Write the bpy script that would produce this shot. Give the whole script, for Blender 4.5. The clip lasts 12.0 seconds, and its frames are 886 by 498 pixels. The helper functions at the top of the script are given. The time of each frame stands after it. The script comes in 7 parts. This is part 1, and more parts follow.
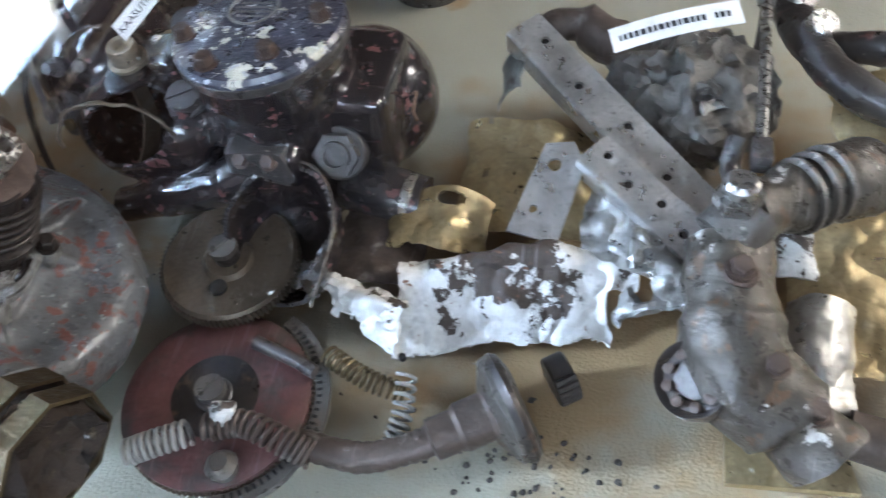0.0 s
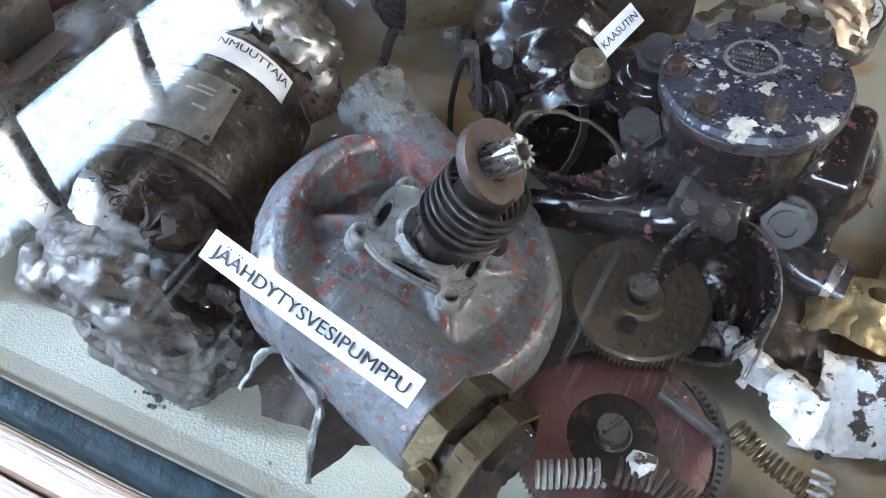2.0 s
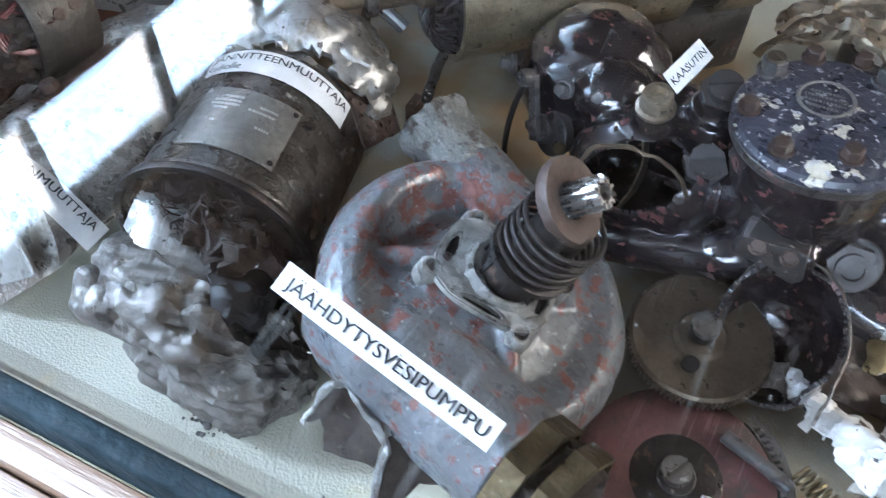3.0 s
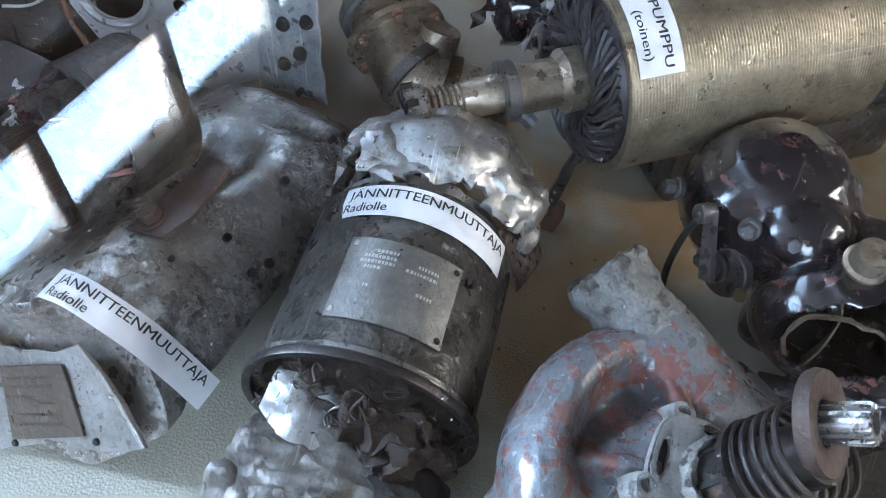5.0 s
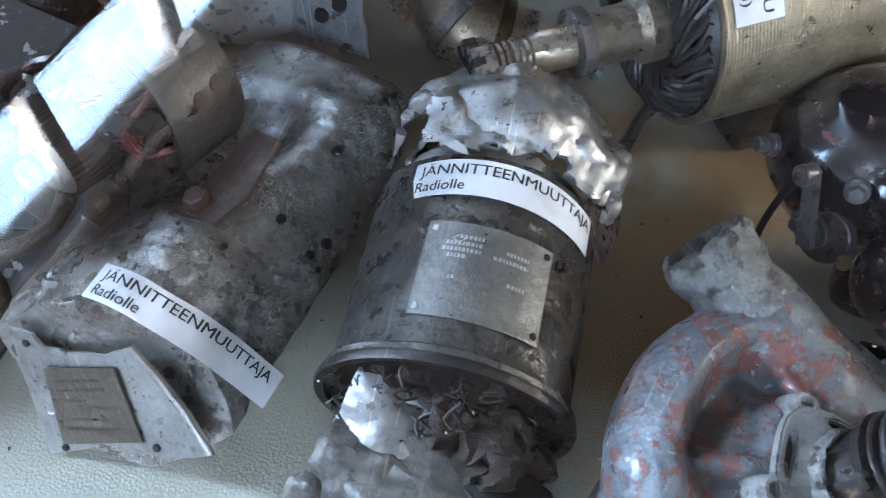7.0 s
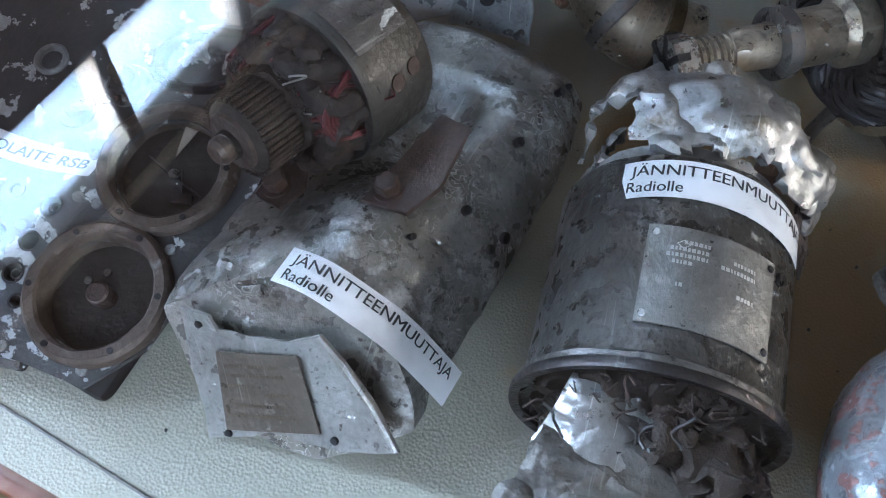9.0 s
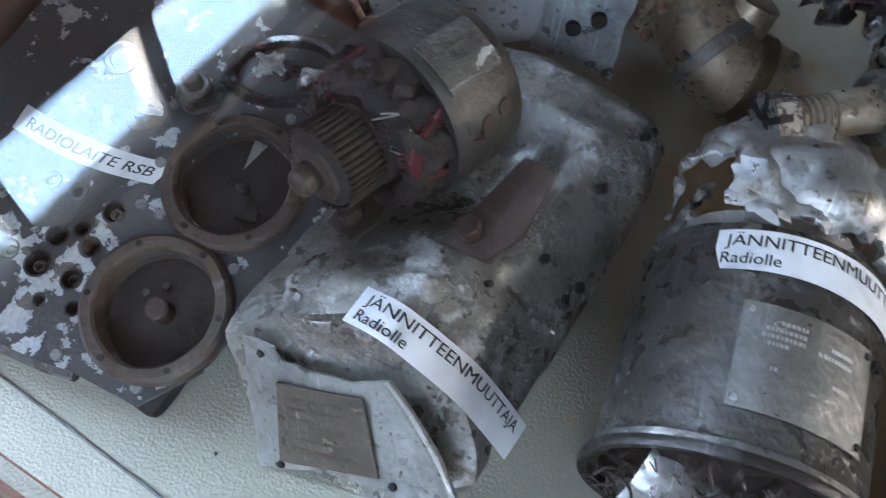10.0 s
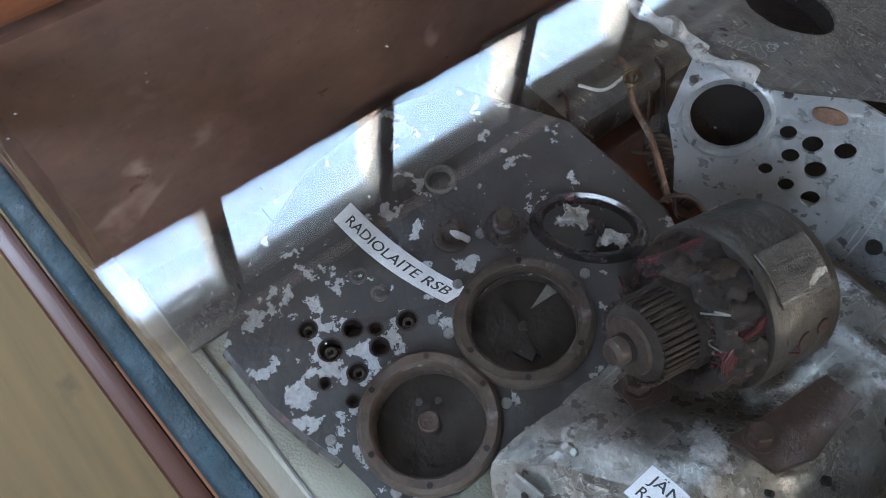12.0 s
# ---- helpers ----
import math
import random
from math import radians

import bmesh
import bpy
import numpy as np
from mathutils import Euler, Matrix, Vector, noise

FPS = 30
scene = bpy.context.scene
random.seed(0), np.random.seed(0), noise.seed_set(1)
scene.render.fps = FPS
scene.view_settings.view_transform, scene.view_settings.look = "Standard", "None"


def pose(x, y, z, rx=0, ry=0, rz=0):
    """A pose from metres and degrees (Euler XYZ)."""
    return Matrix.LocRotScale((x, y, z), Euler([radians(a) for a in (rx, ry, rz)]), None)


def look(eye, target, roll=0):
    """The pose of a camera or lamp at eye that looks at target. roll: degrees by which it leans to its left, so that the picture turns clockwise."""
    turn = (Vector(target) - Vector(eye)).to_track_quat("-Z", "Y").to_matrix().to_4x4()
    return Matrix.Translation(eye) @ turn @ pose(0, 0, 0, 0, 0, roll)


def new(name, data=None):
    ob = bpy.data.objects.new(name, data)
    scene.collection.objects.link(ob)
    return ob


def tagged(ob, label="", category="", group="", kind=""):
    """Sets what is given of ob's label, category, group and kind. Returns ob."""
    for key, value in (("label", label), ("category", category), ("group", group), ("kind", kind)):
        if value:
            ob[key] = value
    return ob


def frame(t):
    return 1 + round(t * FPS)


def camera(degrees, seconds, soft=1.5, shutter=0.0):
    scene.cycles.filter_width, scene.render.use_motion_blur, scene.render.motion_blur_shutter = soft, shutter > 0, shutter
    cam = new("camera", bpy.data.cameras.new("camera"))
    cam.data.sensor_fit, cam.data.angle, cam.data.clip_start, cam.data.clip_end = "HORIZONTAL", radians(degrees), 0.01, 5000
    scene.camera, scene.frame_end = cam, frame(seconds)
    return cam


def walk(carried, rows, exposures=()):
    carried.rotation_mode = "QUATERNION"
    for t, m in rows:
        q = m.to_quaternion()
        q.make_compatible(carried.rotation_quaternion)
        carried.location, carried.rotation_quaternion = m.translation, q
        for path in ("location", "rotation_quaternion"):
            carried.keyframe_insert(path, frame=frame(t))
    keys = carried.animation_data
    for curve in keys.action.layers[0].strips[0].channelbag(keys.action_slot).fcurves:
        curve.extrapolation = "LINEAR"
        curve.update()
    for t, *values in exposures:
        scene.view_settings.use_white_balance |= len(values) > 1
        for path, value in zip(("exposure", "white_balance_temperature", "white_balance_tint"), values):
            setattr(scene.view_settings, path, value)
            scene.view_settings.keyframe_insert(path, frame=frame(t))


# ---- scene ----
cam = camera(55.5, 12.0, soft=0.95, shutter=0.28)
PATH = [
    (0, (0.409, -0.196, 0.342), (0.002, 1.008, -1.202), -9.1),
    (0.5, (0.343, -0.205, 0.352), (-0.139, 0.965, -1.197), -6.5),
    (1, (0.283, -0.215, 0.36), (-0.296, 0.899, -1.196), -4.6),
    (1.5, (0.266, -0.218, 0.363), (-0.371, 0.87, -1.19), -3.9),
    (2, (0.26, -0.217, 0.363), (-0.37, 0.859, -1.201), -3.0),
    (2.5, (0.25, -0.22, 0.362), (-0.359, 0.864, -1.204), -1.5),
    (3, (0.224, -0.222, 0.366), (-0.388, 0.88, -1.187), -0.4),
    (3.5, (0.163, -0.212, 0.378), (-0.4, 0.885, -1.197), 2.0),
    (3.7, (0.142, -0.204, 0.381), (-0.409, 0.888, -1.201), 2.6),
    (5.3, (0.098, -0.161, 0.375), (-0.414, 0.873, -1.258), 2.2),
    (5.5, (0.097, -0.154, 0.374), (-0.428, 0.841, -1.28), 0.6),
    (6, (0.085, -0.145, 0.372), (-0.426, 0.797, -1.317), -1.1),
    (6.5, (0.07, -0.144, 0.368), (-0.389, 0.786, -1.341), 0.4),
    (7, (0.051, -0.152, 0.362), (-0.384, 0.782, -1.352), 1.5),
    (7.5, (0.025, -0.166, 0.356), (-0.412, 0.772, -1.355), 2.3),
    (7.7, (0.016, -0.169, 0.359), (-0.434, 0.741, -1.364), 1.2),
    (9.3, (-0.026, -0.176, 0.351), (-0.438, 0.718, -1.391), 5.9),
    (9.5, (-0.031, -0.171, 0.351), (-0.434, 0.715, -1.396), 6.9),
    (10, (-0.056, -0.165, 0.353), (-0.483, 0.679, -1.409), 7.8),
    (10.5, (-0.093, -0.193, 0.348), (-0.636, 0.73, -1.34), 10.4),
    (11, (-0.123, -0.191, 0.365), (-0.806, 0.613, -1.334), 6.4),
    (11.5, (-0.12, -0.197, 0.371), (-0.912, 0.567, -1.298), 4.5),
    (12, (-0.118, -0.202, 0.377), (-0.899, 0.578, -1.291), 6.1),
]
walk(cam, [(t, look(eye, target, roll)) for t, eye, target, roll in PATH], [(0.0, 4.07, 5700, 11), (0.6, 4.22, 5600, 11), (2.0, 4.23, 5700, 11), (3.5, 4.24, 5600, 11), (6.0, 4.09, 5500, 11), (7.5, 4.06, 5500, 11), (9.5, 3.86, 5550, 12), (12.0, 3.79, 5850, 11)])


# ---- world and lights ----
world = bpy.data.worlds.new("world")
scene.world = world
world.use_nodes = True
sky = world.node_tree.nodes.new("ShaderNodeTexSky")
sky.sky_type, sky.sun_disc, sky.sun_elevation, sky.sun_rotation = "NISHITA", False, radians(59), radians(215)
world.node_tree.links.new(sky.outputs[0], world.node_tree.nodes["Background"].inputs[0])
world.node_tree.nodes["Background"].inputs[1].default_value = 0.05

SKY_GLOW = 1.36
sun_data = bpy.data.lights.new("sun", "SUN")
sun_data.energy, sun_data.angle, sun_data.color = 5.0, radians(0.5), (1.0, 0.92, 0.80)
new("sun", sun_data).matrix_world = look((-0.20, -0.46, 0.87), (0, 0, 0))  # high in the south-west, it strikes the window posts


def added_lamp(name, eye, target, sx, sy, watts, col):
    d = bpy.data.lights.new(name, "AREA")
    d.shape, d.size, d.size_y, d.energy, d.color = "RECTANGLE", sx, sy, watts, col
    new(name, d).matrix_world = look(eye, target)


# area lamps added out of view to light the case; their windows are invented
added_lamp("added_key_west", (-1.85, -0.50, 0.95), (0.0, -0.05, 0.0), 0.40, 0.85, 36.0, (0.70, 0.85, 1.0))
added_lamp("added_fill_south", (0.55, -1.55, 0.75), (0.3, 0.0, 0.0), 1.3, 0.9, 4.4, (0.74, 0.88, 1.0))
added_lamp("added_fill_east", (1.85, 0.6, 0.75), (0.3, 0.1, 0.0), 0.9, 0.7, 4.4, (1.0, 0.90, 0.74))


# ---- materials ----
def nodes_of(name):
    m = bpy.data.materials.new(name)
    m.use_nodes = True
    nt = m.node_tree
    return m, nt, nt.nodes["Principled BSDF"]


def mixed(nt, fac, a, b):
    n = nt.nodes.new("ShaderNodeMix")
    n.data_type = "RGBA"
    for socket, v in ((n.inputs[0], fac), (n.inputs[6], a), (n.inputs[7], b)):
        if isinstance(v, bpy.types.NodeSocket):
            nt.links.new(v, socket)
        else:
            socket.default_value = (*v, 1) if isinstance(v, tuple) else v
    return n.outputs[2]


def grain(nt, scale, detail=6.0, lo=0.4, hi=0.6, stretch=(1, 1, 1), seed=0.0, rough=0.6, turn=0.0, focus=None):
    """A noise of that scale, cut to 0..1 between lo and hi."""
    tc = nt.nodes.new("ShaderNodeTexCoord")
    mp = nt.nodes.new("ShaderNodeMapping")
    mp.inputs["Location"].default_value = (seed, seed * 1.7, seed * 0.6)
    mp.inputs["Scale"].default_value = stretch
    mp.inputs["Rotation"].default_value = (turn * 0.4, turn * 0.3, turn)
    nz = nt.nodes.new("ShaderNodeTexNoise")
    nz.inputs["Scale"].default_value, nz.inputs["Detail"].default_value, nz.inputs["Roughness"].default_value = scale, detail, rough
    r = nt.nodes.new("ShaderNodeMapRange")
    r.inputs["From Min"].default_value, r.inputs["From Max"].default_value = lo, hi
    nt.links.new(tc.outputs["Object"], mp.inputs[0])
    nt.links.new(mp.outputs[0], nz.inputs["Vector"])
    out = nz.outputs[0]
    if focus:  # (place, radius, gain): more of it round a place
        dist, near, more = nt.nodes.new("ShaderNodeVectorMath"), nt.nodes.new("ShaderNodeMapRange"), nt.nodes.new("ShaderNodeMath")
        dist.operation, more.operation = "DISTANCE", "ADD"
        dist.inputs[1].default_value = focus[0]
        near.inputs["From Max"].default_value, near.inputs["To Min"].default_value, near.inputs["To Max"].default_value = focus[1], focus[2], 0.0
        nt.links.new(tc.outputs["Object"], dist.inputs[0])
        nt.links.new(dist.outputs["Value"], near.inputs[0])
        nt.links.new(out, more.inputs[0])
        nt.links.new(near.outputs[0], more.inputs[1])
        out = more.outputs[0]
    nt.links.new(out, r.inputs[0])
    return r.outputs[0]


def scaled(nt, value, k):
    n = nt.nodes.new("ShaderNodeMath")
    n.operation = "MULTIPLY"
    n.inputs[1].default_value = k
    nt.links.new(value, n.inputs[0])
    return n.outputs[0]


def where_col(nt, value):
    n = nt.nodes.new("ShaderNodeCombineColor")
    for k in range(3):
        nt.links.new(value, n.inputs[k])
    return n.outputs[0]


def worn(name, base, alt, patch=None, patch_at=0.56, patch_scale=45, patch_edge=0.03, spot=None, spot_at=0.66, spot_scale=160,
         metal=0.0, rough=0.5, gloss_var=0.25, patch_metal=0.0, patch_rough=0.6, bump=0.25, scale=60, coat=0.0, stretch=(1, 1, 1), dust=0.25,
         grime=0.45, scratch=0.35, dent=0.3, edge=0.0, focus=None, coat_rough=0.12, curls=0.0):
    """A worn surface: two-tone base, flaked patches, small spots, grime, scratches, rubbed edges, dust, and relief."""
    m, nt, b = nodes_of(name)
    seed = sum(map(ord, name)) % 97 * 0.37
    col = mixed(nt, grain(nt, scale, 8, 0.3, 0.7, stretch, seed), base, alt)
    fine = grain(nt, scale * 7, 4, 0.35, 0.65, stretch, seed + 3)
    col = mixed(nt, fine, col, mixed(nt, 0.35, col, tuple(c * 0.45 for c in base)))
    mask = None
    if patch:
        mask = grain(nt, patch_scale, 9, patch_at, patch_at + patch_edge, stretch, seed + 7, 0.62, focus=focus)
        col = mixed(nt, mask, col, mixed(nt, fine, patch, tuple(c * 0.7 for c in patch)))
    if spot:
        smask = grain(nt, spot_scale, 5, spot_at, spot_at + 0.03, (1, 1, 1), seed + 11)
        col = mixed(nt, smask, col, spot)
    if grime:
        col = mixed(nt, scaled(nt, grain(nt, 34, 9, 0.47, 0.72, (1, 1, 1), seed + 29, 0.66), grime), col, (0.035, 0.027, 0.020))
        col = mixed(nt, scaled(nt, grain(nt, 420, 3, 0.62, 0.68, (1, 1, 1), seed + 31), grime), col, (0.03, 0.022, 0.018))
    if scratch:
        pale = tuple(min(0.85, c * 1.7 + 0.16) for c in base)
        where = grain(nt, 30, 3, 0.45, 0.62, (1, 1, 1), seed + 37)
        for turn in (0.5, 1.9):
            line = mixed(nt, grain(nt, 620, 2, 0.66, 0.70, (1, 0.035, 0.035), seed + turn, 0.5, turn), (0.0, 0.0, 0.0), where_col(nt, where))
            col = mixed(nt, scaled(nt, line, scratch), col, pale)
    if curls:  # fine curly rub marks
        nz = grain(nt, 75, 3, 0.0, 1.0, (1, 1, 1), seed + 51, 0.55)
        off, ab, thin = (nt.nodes.new(k) for k in ("ShaderNodeMath", "ShaderNodeMath", "ShaderNodeMapRange"))
        off.operation, ab.operation, off.inputs[1].default_value = "SUBTRACT", "PINGPONG", 0.5
        ab.inputs[1].default_value = 0.045
        thin.inputs["From Min"].default_value, thin.inputs["From Max"].default_value, thin.inputs["To Min"].default_value, thin.inputs["To Max"].default_value = 0.0, 0.009, 1.0, 0.0
        nt.links.new(nz, off.inputs[0])
        nt.links.new(off.outputs[0], ab.inputs[0])
        nt.links.new(ab.outputs[0], thin.inputs[0])
        here = mixed(nt, thin.outputs[0], (0.0, 0.0, 0.0), where_col(nt, grain(nt, 24, 5, 0.46, 0.60, (1, 1, 1), seed + 53)))
        col = mixed(nt, scaled(nt, here, curls), col, (0.78, 0.77, 0.74))
    if edge:
        geo, pr = nt.nodes.new("ShaderNodeNewGeometry"), nt.nodes.new("ShaderNodeMapRange")
        pr.inputs["From Min"].default_value, pr.inputs["From Max"].default_value = 0.53, 0.62
        nt.links.new(geo.outputs["Pointiness"], pr.inputs[0])
        col = mixed(nt, scaled(nt, pr.outputs[0], edge), col, tuple(min(0.8, c * 1.5 + 0.14) for c in base))
    if dust:
        dm = grain(nt, 22, 10, 0.42, 0.85, (1, 1, 1), seed + 17)
        ml = nt.nodes.new("ShaderNodeMath")
        ml.operation = "MULTIPLY"
        ml.inputs[1].default_value = dust * 0.5
        nt.links.new(dm, ml.inputs[0])
        col = mixed(nt, ml.outputs[0], col, (0.30, 0.27, 0.22))
    nt.links.new(col, b.inputs["Base Color"])
    rr = nt.nodes.new("ShaderNodeMapRange")
    rr.inputs["To Min"].default_value, rr.inputs["To Max"].default_value = max(0.05, rough - gloss_var / 2), min(1.0, rough + gloss_var)
    nt.links.new(grain(nt, scale * 1.9, 6, 0.3, 0.7, stretch, seed + 23), rr.inputs[0])
    if mask is not None:
        for socket, low, high in ((b.inputs["Metallic"], metal, patch_metal),):
            r = nt.nodes.new("ShaderNodeMapRange")
            r.inputs["To Min"].default_value, r.inputs["To Max"].default_value = low, high
            nt.links.new(mask, r.inputs[0])
            nt.links.new(r.outputs[0], socket)
        mr = nt.nodes.new("ShaderNodeMix")
        nt.links.new(mask, mr.inputs[0])
        nt.links.new(rr.outputs[0], mr.inputs[2])
        mr.inputs[3].default_value = patch_rough
        nt.links.new(mr.outputs[0], b.inputs["Roughness"])
    else:
        b.inputs["Metallic"].default_value = metal
        nt.links.new(rr.outputs[0], b.inputs["Roughness"])
    b.inputs["Coat Weight"].default_value = coat
    b.inputs["Coat Roughness"].default_value = coat_rough
    add = nt.nodes.new("ShaderNodeMath")
    add.operation = "MULTIPLY_ADD"
    add.inputs[1].default_value = 0.5
    nt.links.new(fine, add.inputs[0])
    if mask is not None:
        nt.links.new(mask, add.inputs[2])
    bp = nt.nodes.new("ShaderNodeBump")
    bp.inputs["Strength"].default_value, bp.inputs["Distance"].default_value = bump, 0.0006
    nt.links.new(add.outputs[0], bp.inputs["Height"])
    if dent:
        bd = nt.nodes.new("ShaderNodeBump")
        bd.inputs["Strength"].default_value, bd.inputs["Distance"].default_value = dent, 0.004
        nt.links.new(grain(nt, 55, 5, 0.25, 0.75, (1, 1, 1), seed + 41), bd.inputs["Height"])
        nt.links.new(bd.outputs[0], bp.inputs["Normal"])
    nt.links.new(bp.outputs[0], b.inputs["Normal"])
    return m


def plain(name, col, rough=0.5, metal=0.0):
    m, nt, b = nodes_of(name)
    nt.links.new(mixed(nt, grain(nt, 90, 6, 0.3, 0.7), col, tuple(c * 0.72 for c in col)), b.inputs["Base Color"])
    b.inputs["Roughness"].default_value, b.inputs["Metallic"].default_value = rough, metal
    return m


def timber(name, a, b_col, scale=10, along="x", rough=0.5, bump=0.3):
    m, nt, b = nodes_of(name)
    st = {"x": (0.06, 1, 1), "y": (1, 0.06, 1), "z": (1, 1, 0.06)}[along]
    col = mixed(nt, grain(nt, scale * 8, 8, 0.3, 0.7, st), a, b_col)
    col = mixed(nt, grain(nt, scale, 6, 0.62, 0.7, st, 3.0), col, tuple(c * 0.35 for c in a))
    col = mixed(nt, grain(nt, scale * 2, 8, 0.6, 0.8, (1, 1, 1), 5.0), col, tuple(c * 0.55 for c in b_col))
    nt.links.new(col, b.inputs["Base Color"])
    b.inputs["Roughness"].default_value = rough
    bp = nt.nodes.new("ShaderNodeBump")
    bp.inputs["Strength"].default_value, bp.inputs["Distance"].default_value = bump, 0.001
    nt.links.new(grain(nt, scale * 14, 6, 0.3, 0.7, st, 9.0), bp.inputs["Height"])
    nt.links.new(bp.outputs[0], b.inputs["Normal"])
    return m


def clear_glass(name, tint=(1, 1, 1), rough=0.0, dusty=False):
    """Clear pane: lets light straight through, mirrors by Fresnel."""
    m = bpy.data.materials.new(name)
    m.use_nodes = True
    nt = m.node_tree
    nt.nodes.remove(nt.nodes["Principled BSDF"])
    t, g, f, x, p, q = (nt.nodes.new(k) for k in ("ShaderNodeBsdfTransparent", "ShaderNodeBsdfGlossy", "ShaderNodeLayerWeight", "ShaderNodeMixShader", "ShaderNodeMath", "ShaderNodeMath"))
    t.inputs[0].default_value = (*tint, 1)
    g.inputs["Roughness"].default_value = rough
    f.inputs[0].default_value = 0.5
    p.operation, q.operation = "POWER", "MULTIPLY_ADD"
    p.inputs[1].default_value, q.inputs[1].default_value, q.inputs[2].default_value = 5.0, 0.955, 0.045
    nt.links.new(f.outputs["Facing"], p.inputs[0])
    nt.links.new(p.outputs[0], q.inputs[0])
    nt.links.new(q.outputs[0], x.inputs[0])
    nt.links.new(t.outputs[0], x.inputs[1])
    nt.links.new(g.outputs[0], x.inputs[2])
    last = x.outputs[0]
    if dusty:  # specks of dust and a few fine scratches lying on the pane
        specks = grain(nt, 330, 3, 0.715, 0.76, (1, 1, 1), 3.0)
        lines = grain(nt, 260, 2, 0.70, 0.74, (1, 0.03, 0.03), 6.0, 0.5, 0.9)
        both = nt.nodes.new("ShaderNodeMath")
        both.operation = "MAXIMUM"
        nt.links.new(scaled(nt, specks, 0.45), both.inputs[0])
        nt.links.new(scaled(nt, lines, 0.035), both.inputs[1])
        dust, over = nt.nodes.new("ShaderNodeBsdfDiffuse"), nt.nodes.new("ShaderNodeMixShader")
        dust.inputs[0].default_value = (0.5, 0.49, 0.46, 1)
        nt.links.new(both.outputs[0], over.inputs[0])
        nt.links.new(last, over.inputs[1])
        nt.links.new(dust.outputs[0], over.inputs[2])
        last = over.outputs[0]
    nt.links.new(last, nt.nodes["Material Output"].inputs[0])
    return m


def sky_glow(name, strength):
    m = bpy.data.materials.new(name)
    m.use_nodes = True
    nt = m.node_tree
    nt.nodes.remove(nt.nodes["Principled BSDF"])
    e = nt.nodes.new("ShaderNodeEmission")
    cloud = grain(nt, 1.6, 7, 0.5, 0.68, (1, 1, 1.6), 4.2)
    nt.links.new(mixed(nt, cloud, (0.56, 0.77, 1.0), (0.97, 0.985, 1.0)), e.inputs[0])
    e.inputs[1].default_value = strength
    nt.links.new(e.outputs[0], nt.nodes["Material Output"].inputs[0])
    return m


def cloth_material():
    m, nt, b = nodes_of("cream_cloth")
    col = mixed(nt, grain(nt, 9, 8, 0.3, 0.7), (0.35, 0.337, 0.27), (0.295, 0.282, 0.224))
    col = mixed(nt, grain(nt, 26, 8, 0.64, 0.74, (1, 1, 1), 2.0), col, (0.36, 0.31, 0.21))
    col = mixed(nt, grain(nt, 260, 3, 0.73, 0.76, (1, 1, 1), 5.0), col, (0.06, 0.05, 0.045))
    # brown blotches, denser round four places
    for place, size, k in (((0.42, 0.06, 0.0), 0.28, 0.40), ((0.062, 0.050, 0.0), 0.13, 0.56), ((-0.03, 0.125, 0.0), 0.09, 0.50), ((0.10, 0.20, 0.0), 0.17, 0.40)):
        col = mixed(nt, scaled(nt, grain(nt, 16, 8, 0.64, 0.86, (1, 1, 1), 8.0, focus=(place, size, k + 0.06)), 0.85), col, (0.27, 0.170, 0.070))
    nt.links.new(col, b.inputs["Base Color"])
    b.inputs["Roughness"].default_value = 0.55
    tc, v = nt.nodes.new("ShaderNodeTexCoord"), nt.nodes.new("ShaderNodeTexVoronoi")
    v.inputs["Scale"].default_value = 750
    nt.links.new(tc.outputs["Object"], v.inputs["Vector"])
    bp = nt.nodes.new("ShaderNodeBump")
    bp.inputs["Strength"].default_value, bp.inputs["Distance"].default_value = 0.55, 0.0006
    nt.links.new(v.outputs[0], bp.inputs["Height"])
    nt.links.new(bp.outputs[0], b.inputs["Normal"])
    return m


CLOTH = cloth_material()
PUMP_PAINT = worn("pump_paint", (0.085, 0.094, 0.106), (0.135, 0.145, 0.155), (0.165, 0.058, 0.046), 0.555, 130, 0.05, (0.26, 0.28, 0.29), 0.63, 240, rough=0.30, coat=0.3, bump=0.6, dust=0.35, grime=0.6, dent=0.2, focus=((-0.055, 0.01, 0.01), 0.085, 0.075), edge=0.6)
PIPE_ALU = worn("corroded_aluminium", (0.13, 0.132, 0.125), (0.27, 0.27, 0.252), (0.07, 0.055, 0.045), 0.545, 85, 0.06, (0.42, 0.42, 0.40), 0.69, 190, metal=0.35, rough=0.5, bump=1.0, scale=110, dust=0.2, edge=0.5)
SPIDER_ALLOY = worn("spider_alloy", (0.15, 0.146, 0.134), (0.31, 0.305, 0.285), (0.055, 0.045, 0.038), 0.535, 130, 0.06, (0.46, 0.46, 0.44), 0.68, 210, metal=0.3, rough=0.48, bump=1.0, scale=140, dust=0.15, edge=0.8)
CHALK = worn("chalky_alloy", (0.48, 0.47, 0.44), (0.62, 0.61, 0.58), (0.18, 0.16, 0.14), 0.56, 120, 0.05, metal=0.2, rough=0.6, bump=0.9, scale=130, dust=0.1, edge=0.4)
STEEL = worn("dark_steel", (0.030, 0.027, 0.027), (0.065, 0.058, 0.055), (0.16, 0.085, 0.045), 0.6, 70, 0.1, metal=0.75, rough=0.36, patch_metal=0.1, bump=0.3, dust=0.1)
BRIGHT = worn("bright_steel", (0.52, 0.51, 0.49), (0.38, 0.365, 0.34), metal=0.95, rough=0.24, bump=0.08, scale=150, dust=0.05, grime=0.2, scratch=0.1, dent=0.0)
